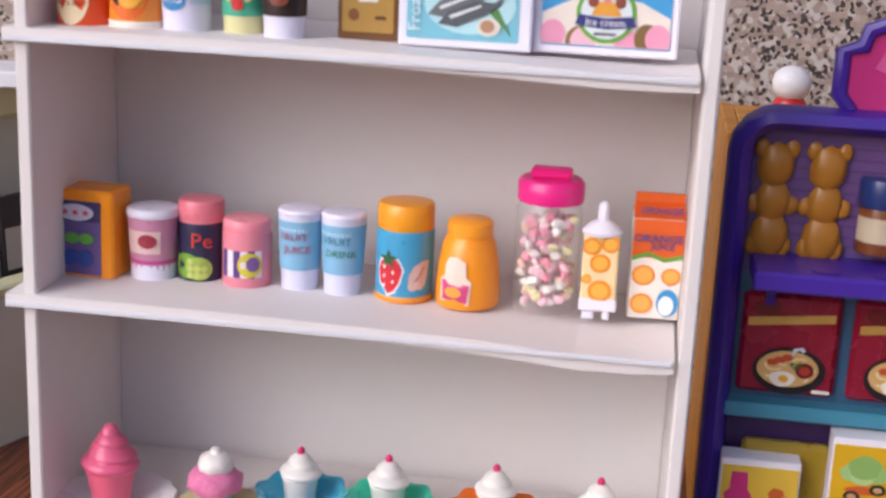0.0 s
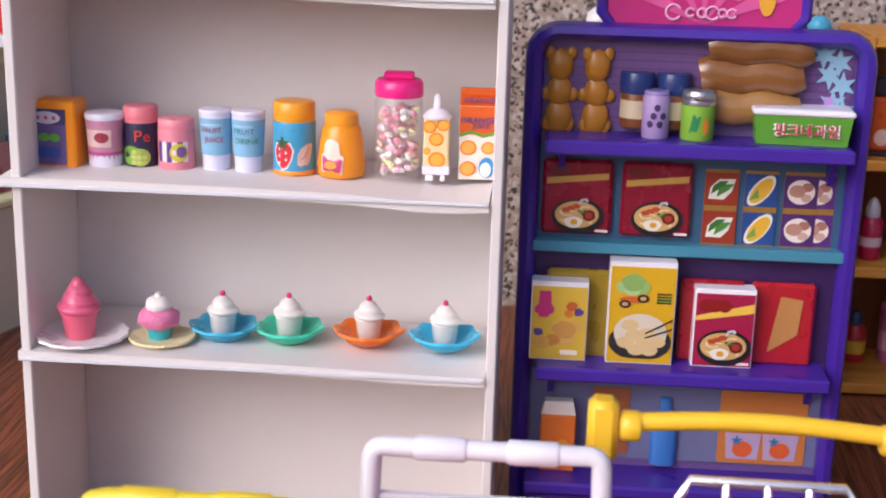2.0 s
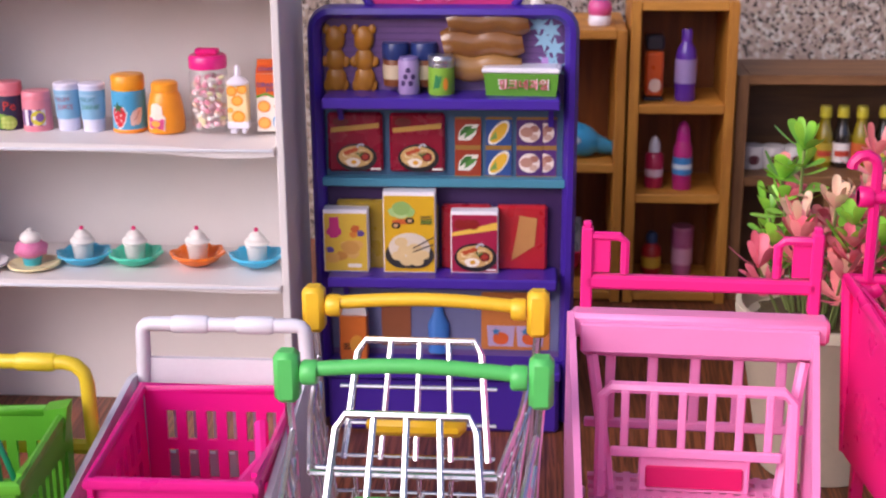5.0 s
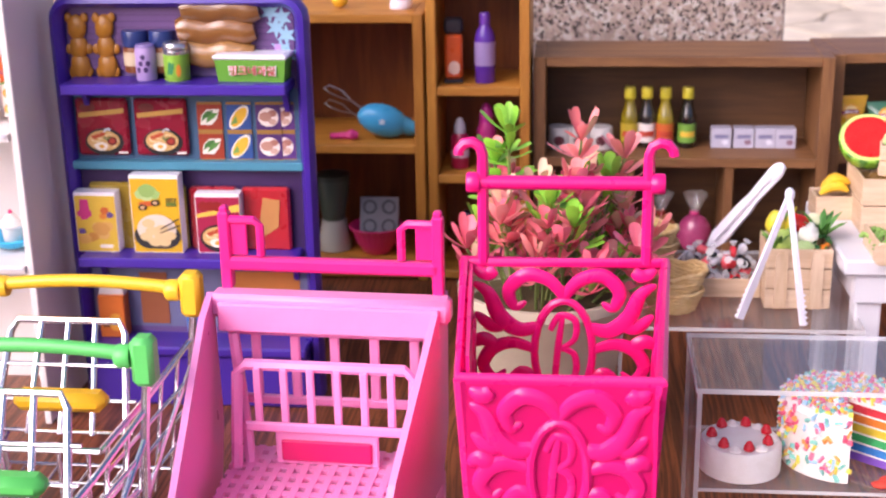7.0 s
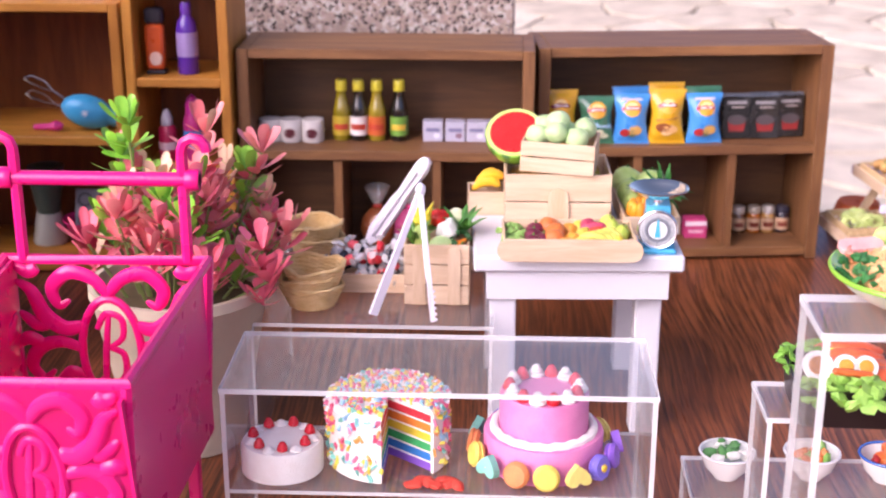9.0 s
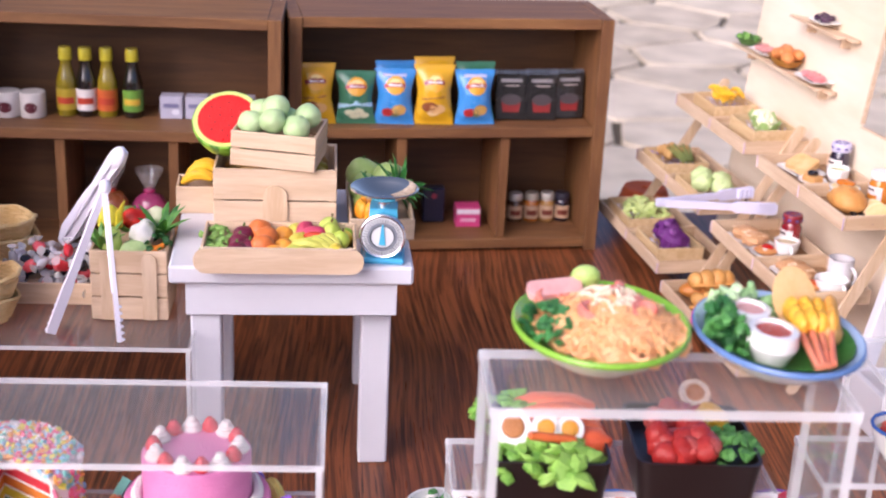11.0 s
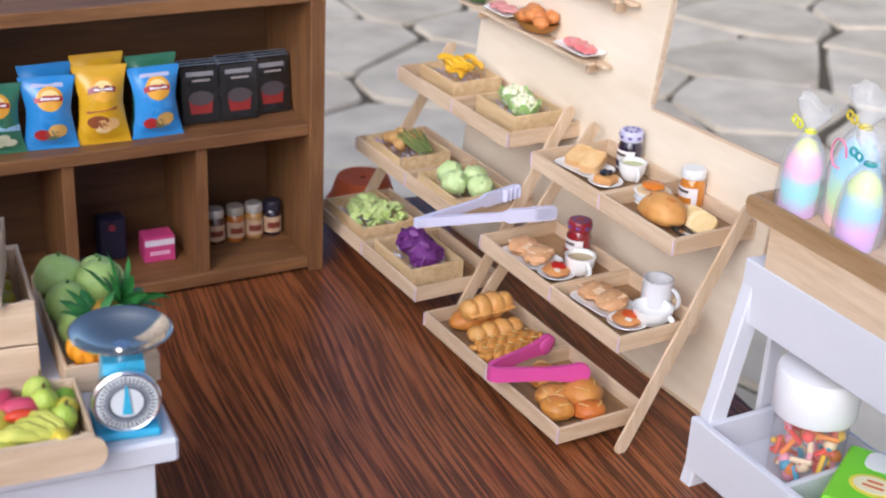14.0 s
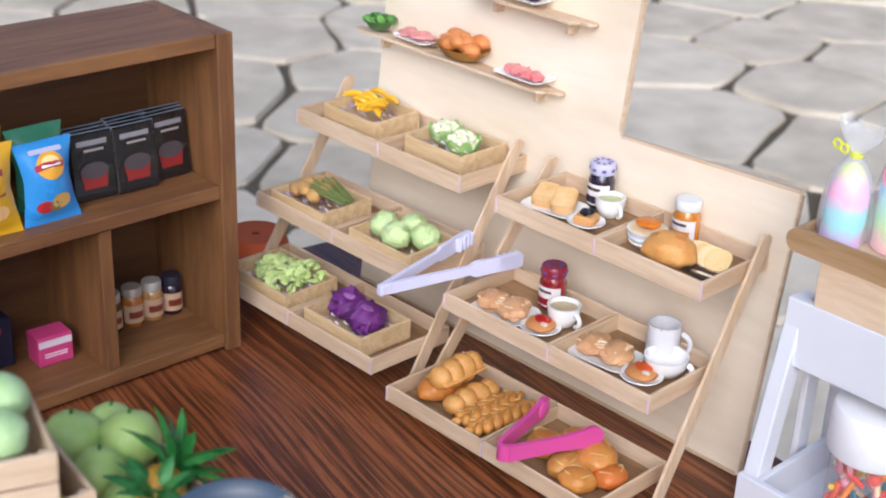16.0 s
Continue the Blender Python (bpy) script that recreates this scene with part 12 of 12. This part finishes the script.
storage_unit()
riser_goods()
white_table()
cakes()
dishes()
